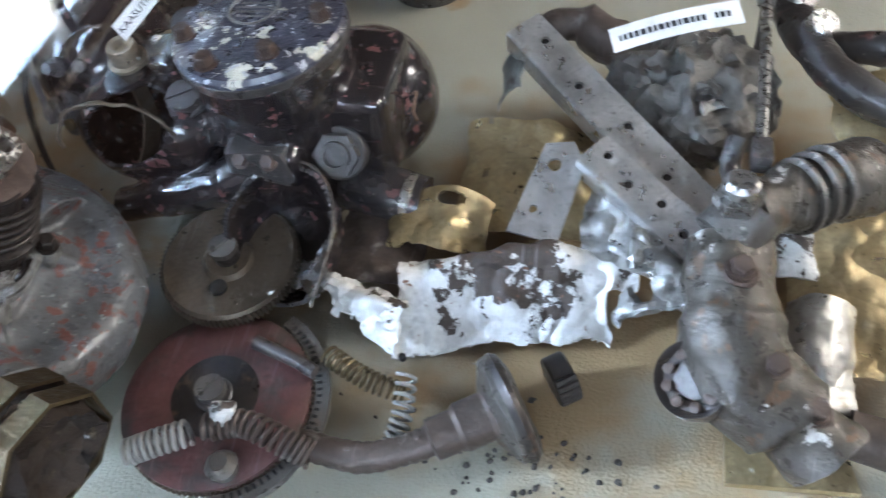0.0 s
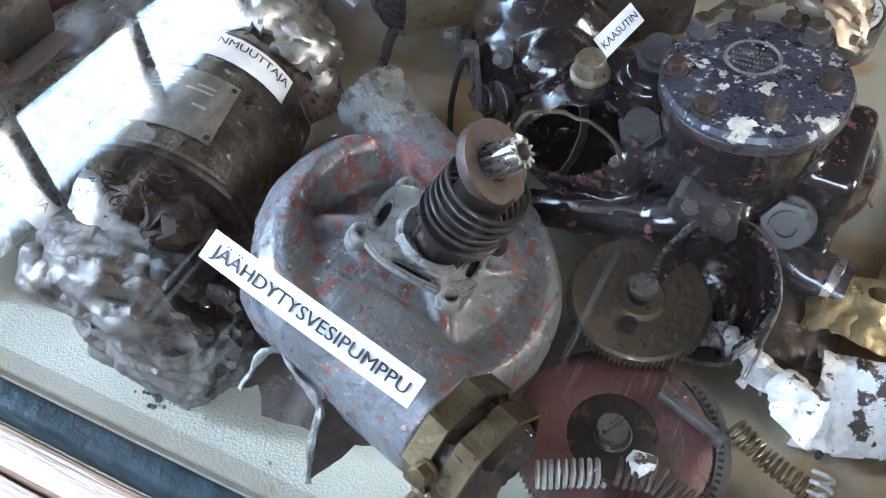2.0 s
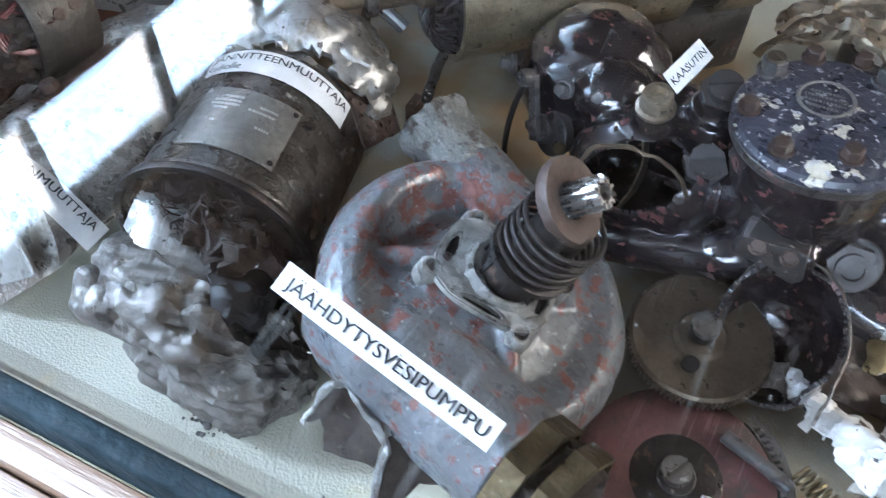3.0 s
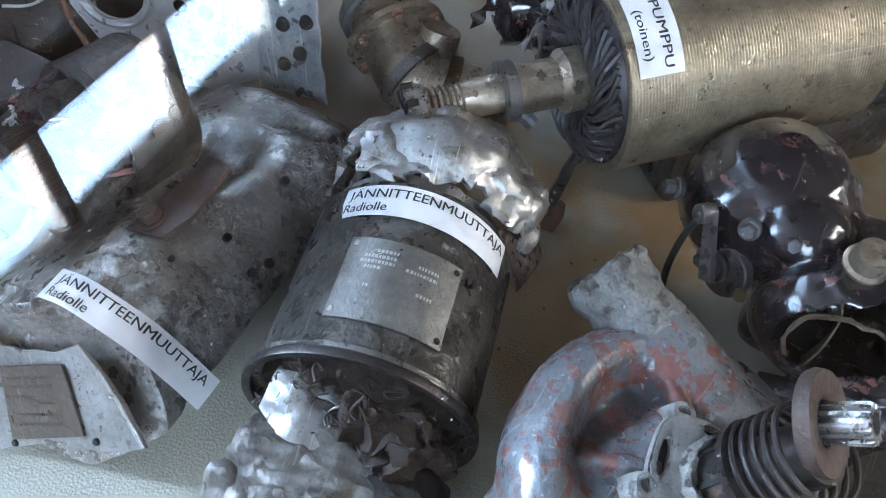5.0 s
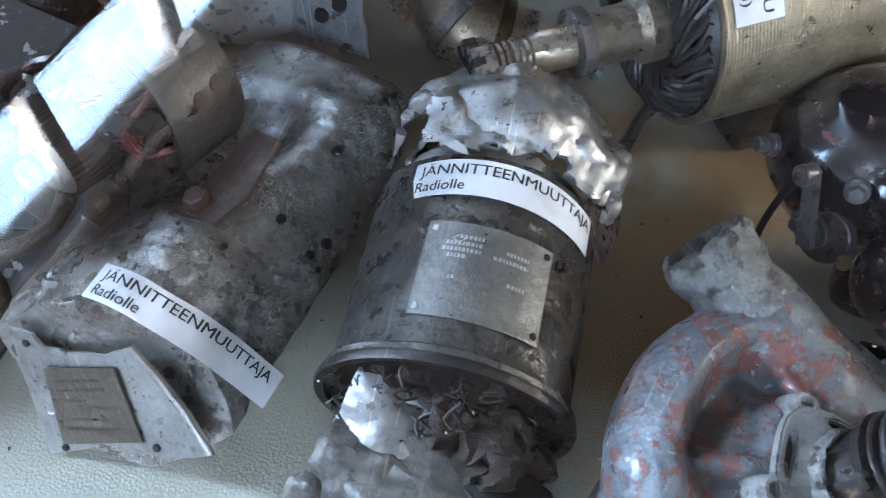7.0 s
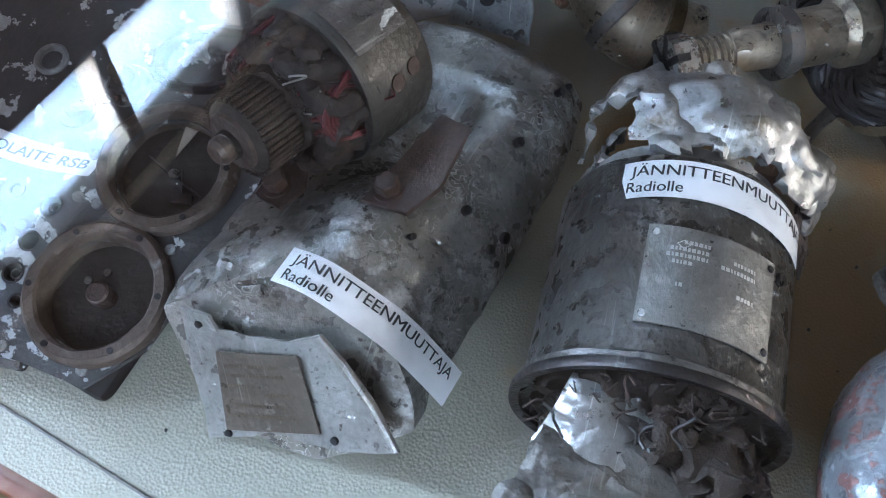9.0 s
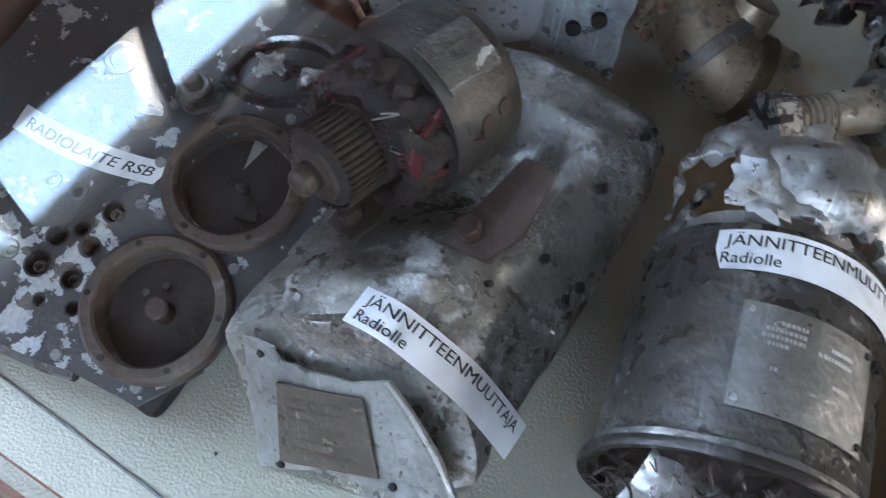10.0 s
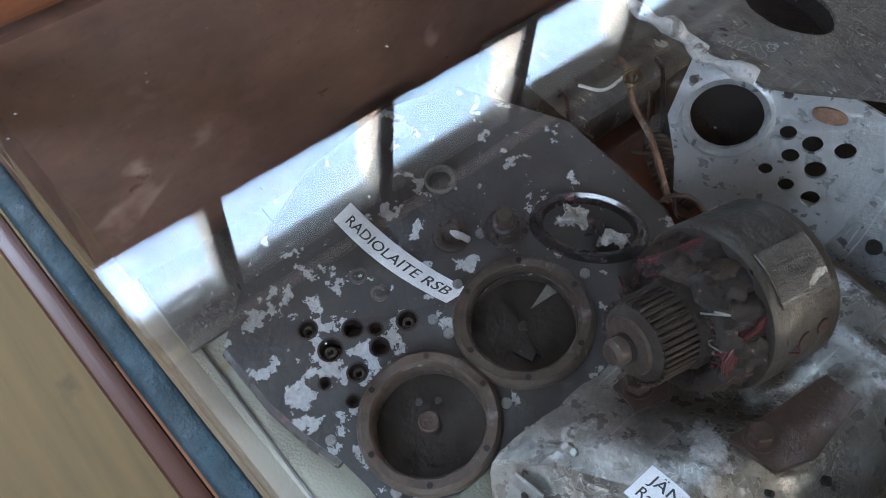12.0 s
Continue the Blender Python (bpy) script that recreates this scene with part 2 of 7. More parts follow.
RUST_DARK = worn("dark_rust", (0.052, 0.034, 0.028), (0.09, 0.057, 0.044), (0.14, 0.09, 0.065), 0.6, 90, 0.1, metal=0.3, rough=0.42, bump=0.5, scale=120, dust=0.15, scratch=0.0)
SHAFT = worn("brownish_steel", (0.32, 0.26, 0.185), (0.46, 0.39, 0.295), (0.10, 0.075, 0.055), 0.56, 80, 0.1, metal=0.8, rough=0.32, bump=0.2, dust=0.1)
RUST = worn("rust", (0.15, 0.085, 0.055), (0.24, 0.135, 0.08), (0.30, 0.25, 0.20), 0.6, 90, 0.1, rough=0.75, bump=0.8, scale=120, dust=0.1)
BODY_GREY = worn("dynamotor_grey", (0.066, 0.060, 0.053), (0.135, 0.128, 0.116), (0.40, 0.39, 0.37), 0.635, 80, 0.05, (0.05, 0.04, 0.035), 0.67, 120, grime=0.5, scratch=0.55, dent=0.4, metal=0.6, rough=0.27, patch_metal=0.6, patch_rough=0.4, bump=0.4, coat=0.1, dust=0.2, edge=0.2)
CRUSHED = worn("crushed_aluminium", (0.40, 0.40, 0.39), (0.24, 0.23, 0.22), (0.12, 0.11, 0.10), 0.55, 38, 0.12, metal=0.8, rough=0.36, patch_metal=0.4, bump=0.5, dust=0.25, edge=0.3)
FOIL = worn("shiny_aluminium", (0.50, 0.495, 0.48), (0.36, 0.35, 0.32), (0.17, 0.135, 0.09), 0.57, 60, 0.12, metal=0.8, rough=0.33, patch_metal=0.6, patch_rough=0.4, bump=0.45, dust=0.05, grime=0.5, scratch=0.5, dent=0.2, edge=0.2)
BURNT = worn("burnt_core", (0.022, 0.018, 0.016), (0.06, 0.044, 0.034), (0.095, 0.075, 0.055), 0.62, 150, 0.05, rough=0.55, bump=1.0, scale=160, dust=0.02, scratch=0.0)
# for black parts, and for the darkness of holes, slots and grooves
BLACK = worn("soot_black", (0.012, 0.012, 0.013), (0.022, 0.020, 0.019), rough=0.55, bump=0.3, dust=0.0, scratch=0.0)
PLATE = worn("name_plate", (0.22, 0.21, 0.19), (0.30, 0.29, 0.265), (0.2, 0.19, 0.17), 0.6, 90, 0.1, metal=0.7, rough=0.38, bump=0.2, scale=200, dust=0.1)
PLATE_INK = plain("plate_stamping", (0.62, 0.61, 0.57), 0.4, 0.5)
ENAMEL = worn("black_enamel", (0.009, 0.008, 0.010), (0.020, 0.015, 0.016), (0.15, 0.052, 0.048), 0.605, 130, 0.03, (0.30, 0.26, 0.24), 0.71, 300, rough=0.15, gloss_var=0.2, coat=1.0, bump=0.22, dust=0.0, grime=0.12, scratch=0.12, dent=0.10, coat_rough=0.06, edge=0.25)
COVER = worn("blue_black_enamel", (0.020, 0.021, 0.034), (0.055, 0.057, 0.080), (0.62, 0.58, 0.46), 0.60, 75, 0.015, (0.42, 0.41, 0.42), 0.60, 260, rough=0.28, coat=0.4, bump=0.7, dust=0.1, grime=0.2, focus=((0.012, -0.018, 0.012), 0.03, 0.07))
CASTING = worn("dark_casting", (0.022, 0.018, 0.017), (0.055, 0.045, 0.040), (0.15, 0.06, 0.05), 0.6, 60, 0.06, (0.25, 0.22, 0.19), 0.66, 200, metal=0.3, rough=0.30, bump=0.6, dust=0.12, coat=0.3, edge=0.4)
GEAR = worn("brown_bronze", (0.10, 0.075, 0.05), (0.16, 0.125, 0.085), (0.08, 0.06, 0.045), 0.55, 50, 0.15, metal=0.6, rough=0.35, patch_metal=0.4, bump=0.2, dust=0.25)
GEAR_RED = worn("red_brown_gear", (0.085, 0.030, 0.030), (0.14, 0.050, 0.048), (0.045, 0.032, 0.028), 0.50, 42, 0.12, metal=0.15, rough=0.4, bump=0.25, dust=0.2)
BRASS = worn("old_brass", (0.095, 0.072, 0.037), (0.17, 0.128, 0.066), (0.17, 0.13, 0.08), 0.57, 55, 0.12, metal=0.85, rough=0.34, patch_metal=0.5, bump=0.3, dust=0.15)
GOLD_SHEET = worn("golden_sheet", (0.44, 0.33, 0.16), (0.58, 0.48, 0.28), (0.22, 0.15, 0.07), 0.58, 30, 0.2, metal=0.75, rough=0.33, patch_metal=0.4, bump=0.25, dust=0.1)
WHITE_PAINT = worn("white_flaked_paint", (0.82, 0.82, 0.80), (0.74, 0.73, 0.70), (0.075, 0.055, 0.045), 0.60, 60, 0.03, (0.20, 0.10, 0.06), 0.64, 150, focus=((0.012, 0.026, 0.035), 0.050, 0.30), grime=0.25, scratch=0.1, rough=0.22, patch_metal=0.3, coat=0.1, bump=0.5, dust=0.1)
LEVER = worn("grey_oily_casting", (0.040, 0.034, 0.028), (0.105, 0.092, 0.076), (0.50, 0.47, 0.43), 0.625, 75, 0.03, (0.10, 0.06, 0.035), 0.60, 90, grime=0.8, metal=0.45, rough=0.30, bump=0.6, scale=90, dust=0.2, scratch=0.5, dent=0.25, edge=0.45)
STRAP_ALU = worn("strap_aluminium", (0.66, 0.66, 0.65), (0.52, 0.51, 0.49), (0.30, 0.22, 0.13), 0.62, 45, 0.1, metal=0.85, rough=0.32, patch_metal=0.6, bump=0.3, dust=0.15)
BROWN_TUBE = worn("brown_tube", (0.060, 0.044, 0.037), (0.11, 0.082, 0.068), (0.26, 0.23, 0.21), 0.6, 60, 0.1, metal=0.4, rough=0.42, bump=0.4, dust=0.15)
BOX_GREY = worn("dented_grey_paint", (0.185, 0.170, 0.142), (0.37, 0.365, 0.34), (0.70, 0.70, 0.68), 0.575, 46, 0.07, (0.05, 0.035, 0.03), 0.66, 75, metal=0.6, rough=0.27, patch_metal=0.5, patch_rough=0.32, bump=0.35, dust=0.15, grime=0.5, scratch=0.8, dent=0.25, edge=0.45, curls=0.9)
FRAME_GREY = worn("pale_frame_paint", (0.22, 0.215, 0.198), (0.33, 0.325, 0.305), (0.10, 0.085, 0.07), 0.60, 60, 0.08, (0.05, 0.04, 0.03), 0.67, 120, metal=0.4, rough=0.34, bump=0.4, dust=0.15, grime=0.6, scratch=0.4, edge=0.35)
BROWN_PLATE = worn("brown_plate", (0.072, 0.056, 0.042), (0.115, 0.093, 0.070), (0.20, 0.18, 0.15), 0.62, 90, 0.05, metal=0.35, rough=0.36, bump=0.4, dust=0.1)
PANEL = worn("flaked_panel", (0.018, 0.0165, 0.0165), (0.038, 0.034, 0.031), (0.60, 0.61, 0.61), 0.605, 85, 0.012, (0.30, 0.28, 0.26), 0.69, 140, metal=0.05, rough=0.42, patch_metal=0.5, patch_rough=0.35, coat=0.08, bump=0.5, dust=0.0, grime=0.3, scratch=0.1, dent=0.15, edge=0.25, focus=((-0.008, 0.030, 0.0), 0.085, 0.085))
RIM_RUST = worn("rusty_bezel", (0.062, 0.044, 0.033), (0.105, 0.076, 0.057), (0.22, 0.20, 0.185), 0.6, 60, 0.08, metal=0.3, rough=0.55, bump=0.5, dust=0.2)
DIAL = worn("dark_dial", (0.024, 0.020, 0.017), (0.045, 0.037, 0.031), (0.12, 0.095, 0.075), 0.62, 60, 0.2, rough=0.5, bump=0.3, dust=0.08, scratch=0.15)
COPPER = worn("lacquered_copper", (0.085, 0.017, 0.024), (0.15, 0.034, 0.040), (0.17, 0.085, 0.06), 0.62, 90, 0.08, metal=0.35, rough=0.26, bump=0.2, coat=0.3, dust=0.05)
TAPE = worn("insulating_tape", (0.013, 0.011, 0.011), (0.040, 0.034, 0.031), (0.075, 0.062, 0.052), 0.60, 110, 0.06, rough=0.5, bump=0.7, dust=0.03, scratch=0.1)
RING_ALU = worn("ring_aluminium", (0.058, 0.053, 0.046), (0.105, 0.097, 0.085), (0.24, 0.19, 0.14), 0.63, 50, 0.12, metal=0.6, rough=0.38, bump=0.2, stretch=(1, 1, 4), dust=0.2)
PERF_ALU = worn("grey_blue_sheet", (0.40, 0.42, 0.44), (0.58, 0.60, 0.61), (0.27, 0.23, 0.17), 0.58, 38, 0.12, (0.12, 0.10, 0.09), 0.66, 130, metal=0.65, rough=0.30, bump=0.35, dust=0.2, scratch=0.6, dent=0.4, edge=0.5)
DARK_PLATE = worn("dark_scratched_plate", (0.085, 0.078, 0.070), (0.15, 0.14, 0.128), (0.50, 0.48, 0.44), 0.635, 70, 0.03, (0.34, 0.32, 0.29), 0.71, 150, metal=0.3, rough=0.36, bump=0.5, stretch=(1, 2.5, 1), dust=0.25, scratch=0.6, curls=0.25)
LAMINATE = worn("golden_laminations", (0.29, 0.235, 0.155), (0.40, 0.335, 0.23), (0.24, 0.19, 0.13), 0.6, 45, 0.2, (0.08, 0.06, 0.045), 0.7, 90, metal=0.75, rough=0.34, patch_metal=0.6, bump=0.2, dust=0.15)
WIRE = worn("enamelled_wire", (0.016, 0.015, 0.015), (0.04, 0.035, 0.034), rough=0.32, bump=0.3, dust=0.04, scratch=0.05)
SCORCHED = worn("scorched_sheet", (0.075, 0.067, 0.058), (0.165, 0.153, 0.136), (0.035, 0.028, 0.023), 0.54, 55, 0.08, metal=0.4, rough=0.34, patch_metal=0.2, bump=0.5, dust=0.1, grime=0.6, scratch=0.4, dent=0.25, edge=0.6)
LUMP = worn("grey_scorched_mass", (0.075, 0.067, 0.058), (0.15, 0.138, 0.122), (0.035, 0.028, 0.023), 0.54, 70, 0.1, metal=0.35, rough=0.38, bump=0.5, scale=90, dust=0.12, edge=0.5, dent=0.2)
PAPER = plain("white_paper", (0.80, 0.80, 0.80), 0.7)
INK = plain("printed_ink", (0.02, 0.02, 0.025), 0.6)
PALE_WOOD = timber("worn_pale_wood", (0.12, 0.066, 0.034), (0.075, 0.039, 0.019), 12, "x", 0.5, 0.5)
RED_WOOD = timber("red_brown_wood", (0.36, 0.125, 0.055), (0.24, 0.08, 0.036), 9, "y", 0.4)
DARK_POST = timber("dark_post_wood", (0.05, 0.03, 0.022), (0.035, 0.02, 0.015), 9, "z", 0.6)
RAIL_WOOD = timber("dark_rail_wood", (0.026, 0.009, 0.005), (0.017, 0.006, 0.004), 9, "x", 0.5)
FRONT_WOOD = timber("dark_front_wood", (0.13, 0.045, 0.022), (0.08, 0.028, 0.016), 9, "x", 0.45)
HARDBOARD = worn("brown_board", (0.145, 0.078, 0.058), (0.10, 0.054, 0.040), (0.085, 0.05, 0.04), 0.54, 14, 0.2, (0.42, 0.38, 0.34), 0.73, 170, rough=0.38, coat=0.15, bump=0.15, scale=26, stretch=(1, 0.5, 1), dust=0.2, grime=0.5, scratch=0.4, dent=0.0)
FLOOR = timber("brown_lino", (0.030, 0.0175, 0.0054), (0.0215, 0.0125, 0.0038), 7, "x", 0.9, 0.1)
FLOOR.node_tree.nodes["Principled BSDF"].inputs["Specular IOR Level"].default_value = 0.15
ROOM = timber("brown_room_boards", (0.085, 0.048, 0.032), (0.062, 0.034, 0.023), 5, "z", 0.6, 0.2)
CEILING = plain("ceiling_boards", (0.12, 0.095, 0.078), 0.8)
JAMB = timber("pale_jamb", (0.86, 0.72, 0.55), (0.78, 0.63, 0.46), 9, "z", 0.6)
for dull in (BURNT, BLACK, DIAL, TAPE):
    dull.node_tree.nodes["Principled BSDF"].inputs["Specular IOR Level"].default_value = 0.2
for matt, gloss in ((RAIL_WOOD, 0.08), (FRONT_WOOD, 0.15)):
    matt.node_tree.nodes["Principled BSDF"].inputs["Specular IOR Level"].default_value = gloss
HEAD = plain("white_head_board", (0.82, 0.83, 0.80), 0.6)
GLASS = clear_glass("clear_glass")
LID_GLASS = clear_glass("dusty_lid_glass", dusty=True)
EDGE_GLASS = worn("bottle_green_edge", (0.006, 0.010, 0.012), (0.014, 0.022, 0.026), (0.20, 0.26, 0.30), 0.74, 110, 0.03, rough=0.62, bump=0.5, scale=50, dust=0.0, grime=0.2, scratch=0.0)
for m, level in ((EDGE_GLASS, 0.04), (PANEL, 0.25)):
    m.node_tree.nodes["Principled BSDF"].inputs["Specular IOR Level"].default_value = level
SKY = sky_glow("sky_glow", SKY_GLOW)
DIRT = worn("burnt_crumbs", (0.03, 0.026, 0.024), (0.07, 0.06, 0.055), rough=0.9, bump=0.8, scale=200)


# ---- tools ----
def finish(bm, name, material, parent=None, label="", m=None, sharp=35):
    me = bpy.data.meshes.new(name)
    bmesh.ops.recalc_face_normals(bm, faces=bm.faces)
    bm.to_mesh(me)
    bm.free()
    me.materials.append(material)
    me.polygons.foreach_set("use_smooth", [True] * len(me.polygons))
    me.set_sharp_from_angle(angle=radians(sharp))
    ob = new(name, me)
    ob.parent = parent
    if m is not None:
        ob.matrix_basis = m
    if label:
        ob["label"] = label
    return ob


def part(name, bm, material, parent, label="", m=None, sharp=35):
    return finish(bm, name, material, parent, label, m, sharp)


def thing(name, m, label, category, group="", kind=""):
    ob = new(name)
    ob.empty_display_size = 0.01
    ob.matrix_basis = m
    return tagged(ob, label, category, group, kind)


def solid(name, bm, material, label, category="", kind="", m=None, group="", sharp=35):
    return tagged(finish(bm, name, material, None, "", m, sharp), label, category, group, kind)


def axes(origin, up, along=(1, 0, 0)):
    """Axes at origin with z along up and x near along."""
    z = Vector(up).normalized()
    x = Vector(along)
    x = (x - z * x.dot(z)).normalized()
    y = z.cross(x)
    m = Matrix((x, y, z)).transposed().to_4x4()
    m.translation = origin
    return m


def box(x0, x1, y0, y1, z0, z1, bevel=0.0, seg=2):
    bm = bmesh.new()
    bmesh.ops.create_cube(bm, size=1)
    bmesh.ops.transform(bm, verts=bm.verts, matrix=Matrix.Translation(((x0 + x1) / 2, (y0 + y1) / 2, (z0 + z1) / 2)) @ Matrix.Diagonal((x1 - x0, y1 - y0, z1 - z0, 1)))
    if bevel:
        bmesh.ops.bevel(bm, geom=bm.edges[:], offset=bevel, segments=seg, affect="EDGES", profile=0.5)
    return bm


def grid_mesh(rows, wrap=False, caps=False):
    """Faces between rows of places; wrap joins each row's ends."""
    bm = bmesh.new()
    vs = [[bm.verts.new(p) for p in row] for row in rows]
    n = len(vs[0])
    for a, b in zip(vs, vs[1:]):
        for i in range(n if wrap else n - 1):
            j = (i + 1) % n
            bm.faces.new((a[i], a[j], b[j], b[i]))
    if caps:
        bm.faces.new(vs[0][::-1])
        bm.faces.new(vs[-1])
    return bm


def lathe(profile, n=48, a0=0.0, a1=360.0, caps=False):
    """Turns (radius, height) pairs round z."""
    whole = a1 - a0 >= 360
    k = n if whole else n + 1
    ang = [radians(a0 + (a1 - a0) * i / n) for i in range(k)]
    bm = grid_mesh([[(r * math.cos(a), r * math.sin(a), h) for a in ang] for r, h in profile], wrap=whole, caps=caps)
    bmesh.ops.remove_doubles(bm, verts=bm.verts, dist=1e-6)
    return bm


def tube(points, radius, n=12, caps=True):
    """A tube through the points; radius: one number, or one for each point."""
    pts = [Vector(p) for p in points]
    rad = radius if isinstance(radius, (list, tuple)) else [radius] * len(pts)
    rows, side = [], None
    for i, p in enumerate(pts):
        t = (pts[min(i + 1, len(pts) - 1)] - pts[max(i - 1, 0)]).normalized()
        if side is None:
            side = t.orthogonal().normalized()
        side = (side - t * side.dot(t)).normalized()
        up = t.cross(side)
        rows.append([p + rad[i] * (math.cos(a) * side + math.sin(a) * up) for a in (2 * math.pi * k / n for k in range(n))])
    return grid_mesh(rows, wrap=True, caps=caps)


def smooth_path(points, steps=6):
    """A Catmull-Rom line through the points."""
    p = [Vector(q) for q in points]
    p = [2 * p[0] - p[1]] + p + [2 * p[-1] - p[-2]]
    out = []
    for a, b, c, d in zip(p, p[1:], p[2:], p[3:]):
        for k in range(steps):
            t = k / steps
            out.append(0.5 * ((2 * b) + (c - a) * t + (2 * a - 5 * b + 4 * c - d) * t * t + (3 * b - a - 3 * c + d) * t ** 3))
    return out + [p[-2]]


def coil(radius, pitch, turns, wire, path=None, n=6, per=18):
    """A spring along z, or along a path of places."""
    pts = []
    total = int(turns * per)
    line = smooth_path(path, 12) if path else None
    for i in range(total + 1):
        a = 2 * math.pi * i / per
        if line:
            s = i / total * (len(line) - 1)
            k = min(int(s), len(line) - 2)
            o = line[k].lerp(line[k + 1], s - k)
            t = (line[k + 1] - line[k]).normalized()
            side = t.cross(Vector((0, 0, 1))).normalized()
            up = side.cross(t)
            pts.append(o + radius * (math.cos(a) * side + math.sin(a) * up))
        else:
            pts.append(Vector((radius * math.cos(a), radius * math.sin(a), pitch * i / per)))
    return tube(pts, wire, n)


def plate(outline, thick, holes=(), n=20):
    """A flat plate in xy with round or oval holes (x, y, rx, ry), from z = 0 to thick."""
    bm = bmesh.new()
    edges = []
    for loop in [outline] + [[(x + rx * math.cos(2 * math.pi * i / n), y + ry * math.sin(2 * math.pi * i / n)) for i in range(n)] for x, y, rx, ry in holes]:
        vs = [bm.verts.new((x, y, 0)) for x, y in loop]
        edges += [bm.edges.new((vs[i], vs[(i + 1) % len(vs)])) for i in range(len(vs))]
    bmesh.ops.triangle_fill(bm, edges=edges, use_beauty=True)
    up = bmesh.ops.extrude_face_region(bm, geom=bm.faces[:])
    bmesh.ops.translate(bm, verts=[v for v in up["geom"] if isinstance(v, bmesh.types.BMVert)], vec=(0, 0, thick))
    return bm


def sheet(fn, nu, nv, thick, keep=None):
    """A thin sheet whose places fn(u, v) gives for u, v in 0..1; keep(u, v) cuts pieces away."""
    pts = [[Vector(fn(i / nu, j / nv)) for i in range(nu + 1)] for j in range(nv + 1)]
    bm = bmesh.new()
    vs = [[bm.verts.new(p) for p in row] for row in pts]
    for j in range(nv):
        for i in range(nu):
            if keep is None or keep((i + 0.5) / nu, (j + 0.5) / nv):
                bm.faces.new((vs[j][i], vs[j][i + 1], vs[j + 1][i + 1], vs[j + 1][i]))
    bmesh.ops.delete(bm, geom=[v for v in bm.verts if not v.link_faces], context="VERTS")
    bm.normal_update()
    old = bm.verts[:]
    shift = {v: v.co - v.normal * thick for v in old}
    up = bmesh.ops.extrude_face_region(bm, geom=bm.faces[:], use_keep_orig=True)
    moved = [v for v in up["geom"] if isinstance(v, bmesh.types.BMVert)]
    for v in moved:
        v.co -= v.normal * thick if v.normal.length else Vector((0, 0, thick))
    return bm


def rumple(bm, amp, scale, seed=0.0, octaves=3):
    """Dents and folds: moves each place by a sum of noises."""
    off = Vector((seed, seed * 0.7, -seed))
    for v in bm.verts:
        p, d = v.co * scale + off, Vector()
        a = amp
        for _ in range(octaves):
            d += a * noise.noise_vector(p)
            p, a = p * 2.1, a * 0.5
        v.co += d
    return bm


def folds(bm, amp, stretch, seed=0.0):
    """Long sharp folds: ridged noise, drawn out along the axis of small stretch."""
    off = Vector((seed, -seed, seed * 0.3))
    bm.normal_update()
    moves = {}
    for v in bm.verts:
        p = Vector((v.co.x * stretch[0], v.co.y * stretch[1], v.co.z * stretch[2])) + off
        k = abs(noise.noise(p)) + 0.45 * abs(noise.noise(p * 2.2))
        moves[v] = v.normal * amp * (0.35 - k) * 2
    for v, d in moves.items():
        v.co += d
    return bm


def crease(bm, amp, scale, seed=0.0):
    """Sharp folds, as in crushed sheet metal."""
    off = Vector((seed, -seed, seed * 0.3))
    bm.normal_update()
    moves = {}
    for v in bm.verts:
        p = v.co * scale + off
        k = abs(noise.noise(p)) + 0.5 * abs(noise.noise(p * 2.3)) + 0.25 * abs(noise.noise(p * 4.9))
        moves[v] = v.normal * amp * (0.45 - k) * 2
    for v, d in moves.items():
        v.co += d
    return bm


def merge(*bms):
    out = bmesh.new()
    for b in bms:
        me = bpy.data.meshes.new("piece")
        b.to_mesh(me)
        b.free()
        out.from_mesh(me)
        bpy.data.meshes.remove(me)
    return out


def moved(bm, m):
    bmesh.ops.transform(bm, verts=bm.verts, matrix=m)
    return bm


def baked(bm, *mods):
    """The bmesh after modifiers, each (type, settings)."""
    me = bpy.data.meshes.new("rough")
    bm.to_mesh(me)
    bm.free()
    ob = bpy.data.objects.new("rough", me)
    scene.collection.objects.link(ob)
    for kind, sets in mods:
        md = ob.modifiers.new("step", kind)
        if kind == "REMESH":
            md.mode, md.voxel_size = "VOXEL", sets
        elif kind == "SMOOTH":
            md.factor, md.iterations = 0.5, sets
        elif kind == "SOLIDIFY":
            md.thickness, md.offset = sets, -1.0
    out = bmesh.new()
    done = bpy.data.meshes.new_from_object(ob.evaluated_get(bpy.context.evaluated_depsgraph_get()))
    out.from_mesh(done)
    bpy.data.objects.remove(ob)
    bpy.data.meshes.remove(done)
    bpy.data.meshes.remove(me)
    return out


def cast(bms, voxel, smooth=4, broken=None, wall=0.003):
    """Closed forms run together into one casting with soft joints; broken(place) tells where it is broken open."""
    bm = baked(merge(*bms), ("REMESH", voxel), ("SMOOTH", smooth))
    if broken:
        bmesh.ops.delete(bm, geom=[v for v in bm.verts if broken(v.co)], context="VERTS")
        bm = baked(bm, ("SOLIDIFY", wall))
    return bm


def cylinder(r, z0, z1, n=32, bevel=0.0):
    b = min(bevel, r * 0.4)
    prof = [(0, z0), (r - b, z0), (r, z0 + b), (r, z1 - b), (r - b, z1), (0, z1)] if b else [(0, z0), (r, z0), (r, z1), (0, z1)]
    return lathe(prof, n)


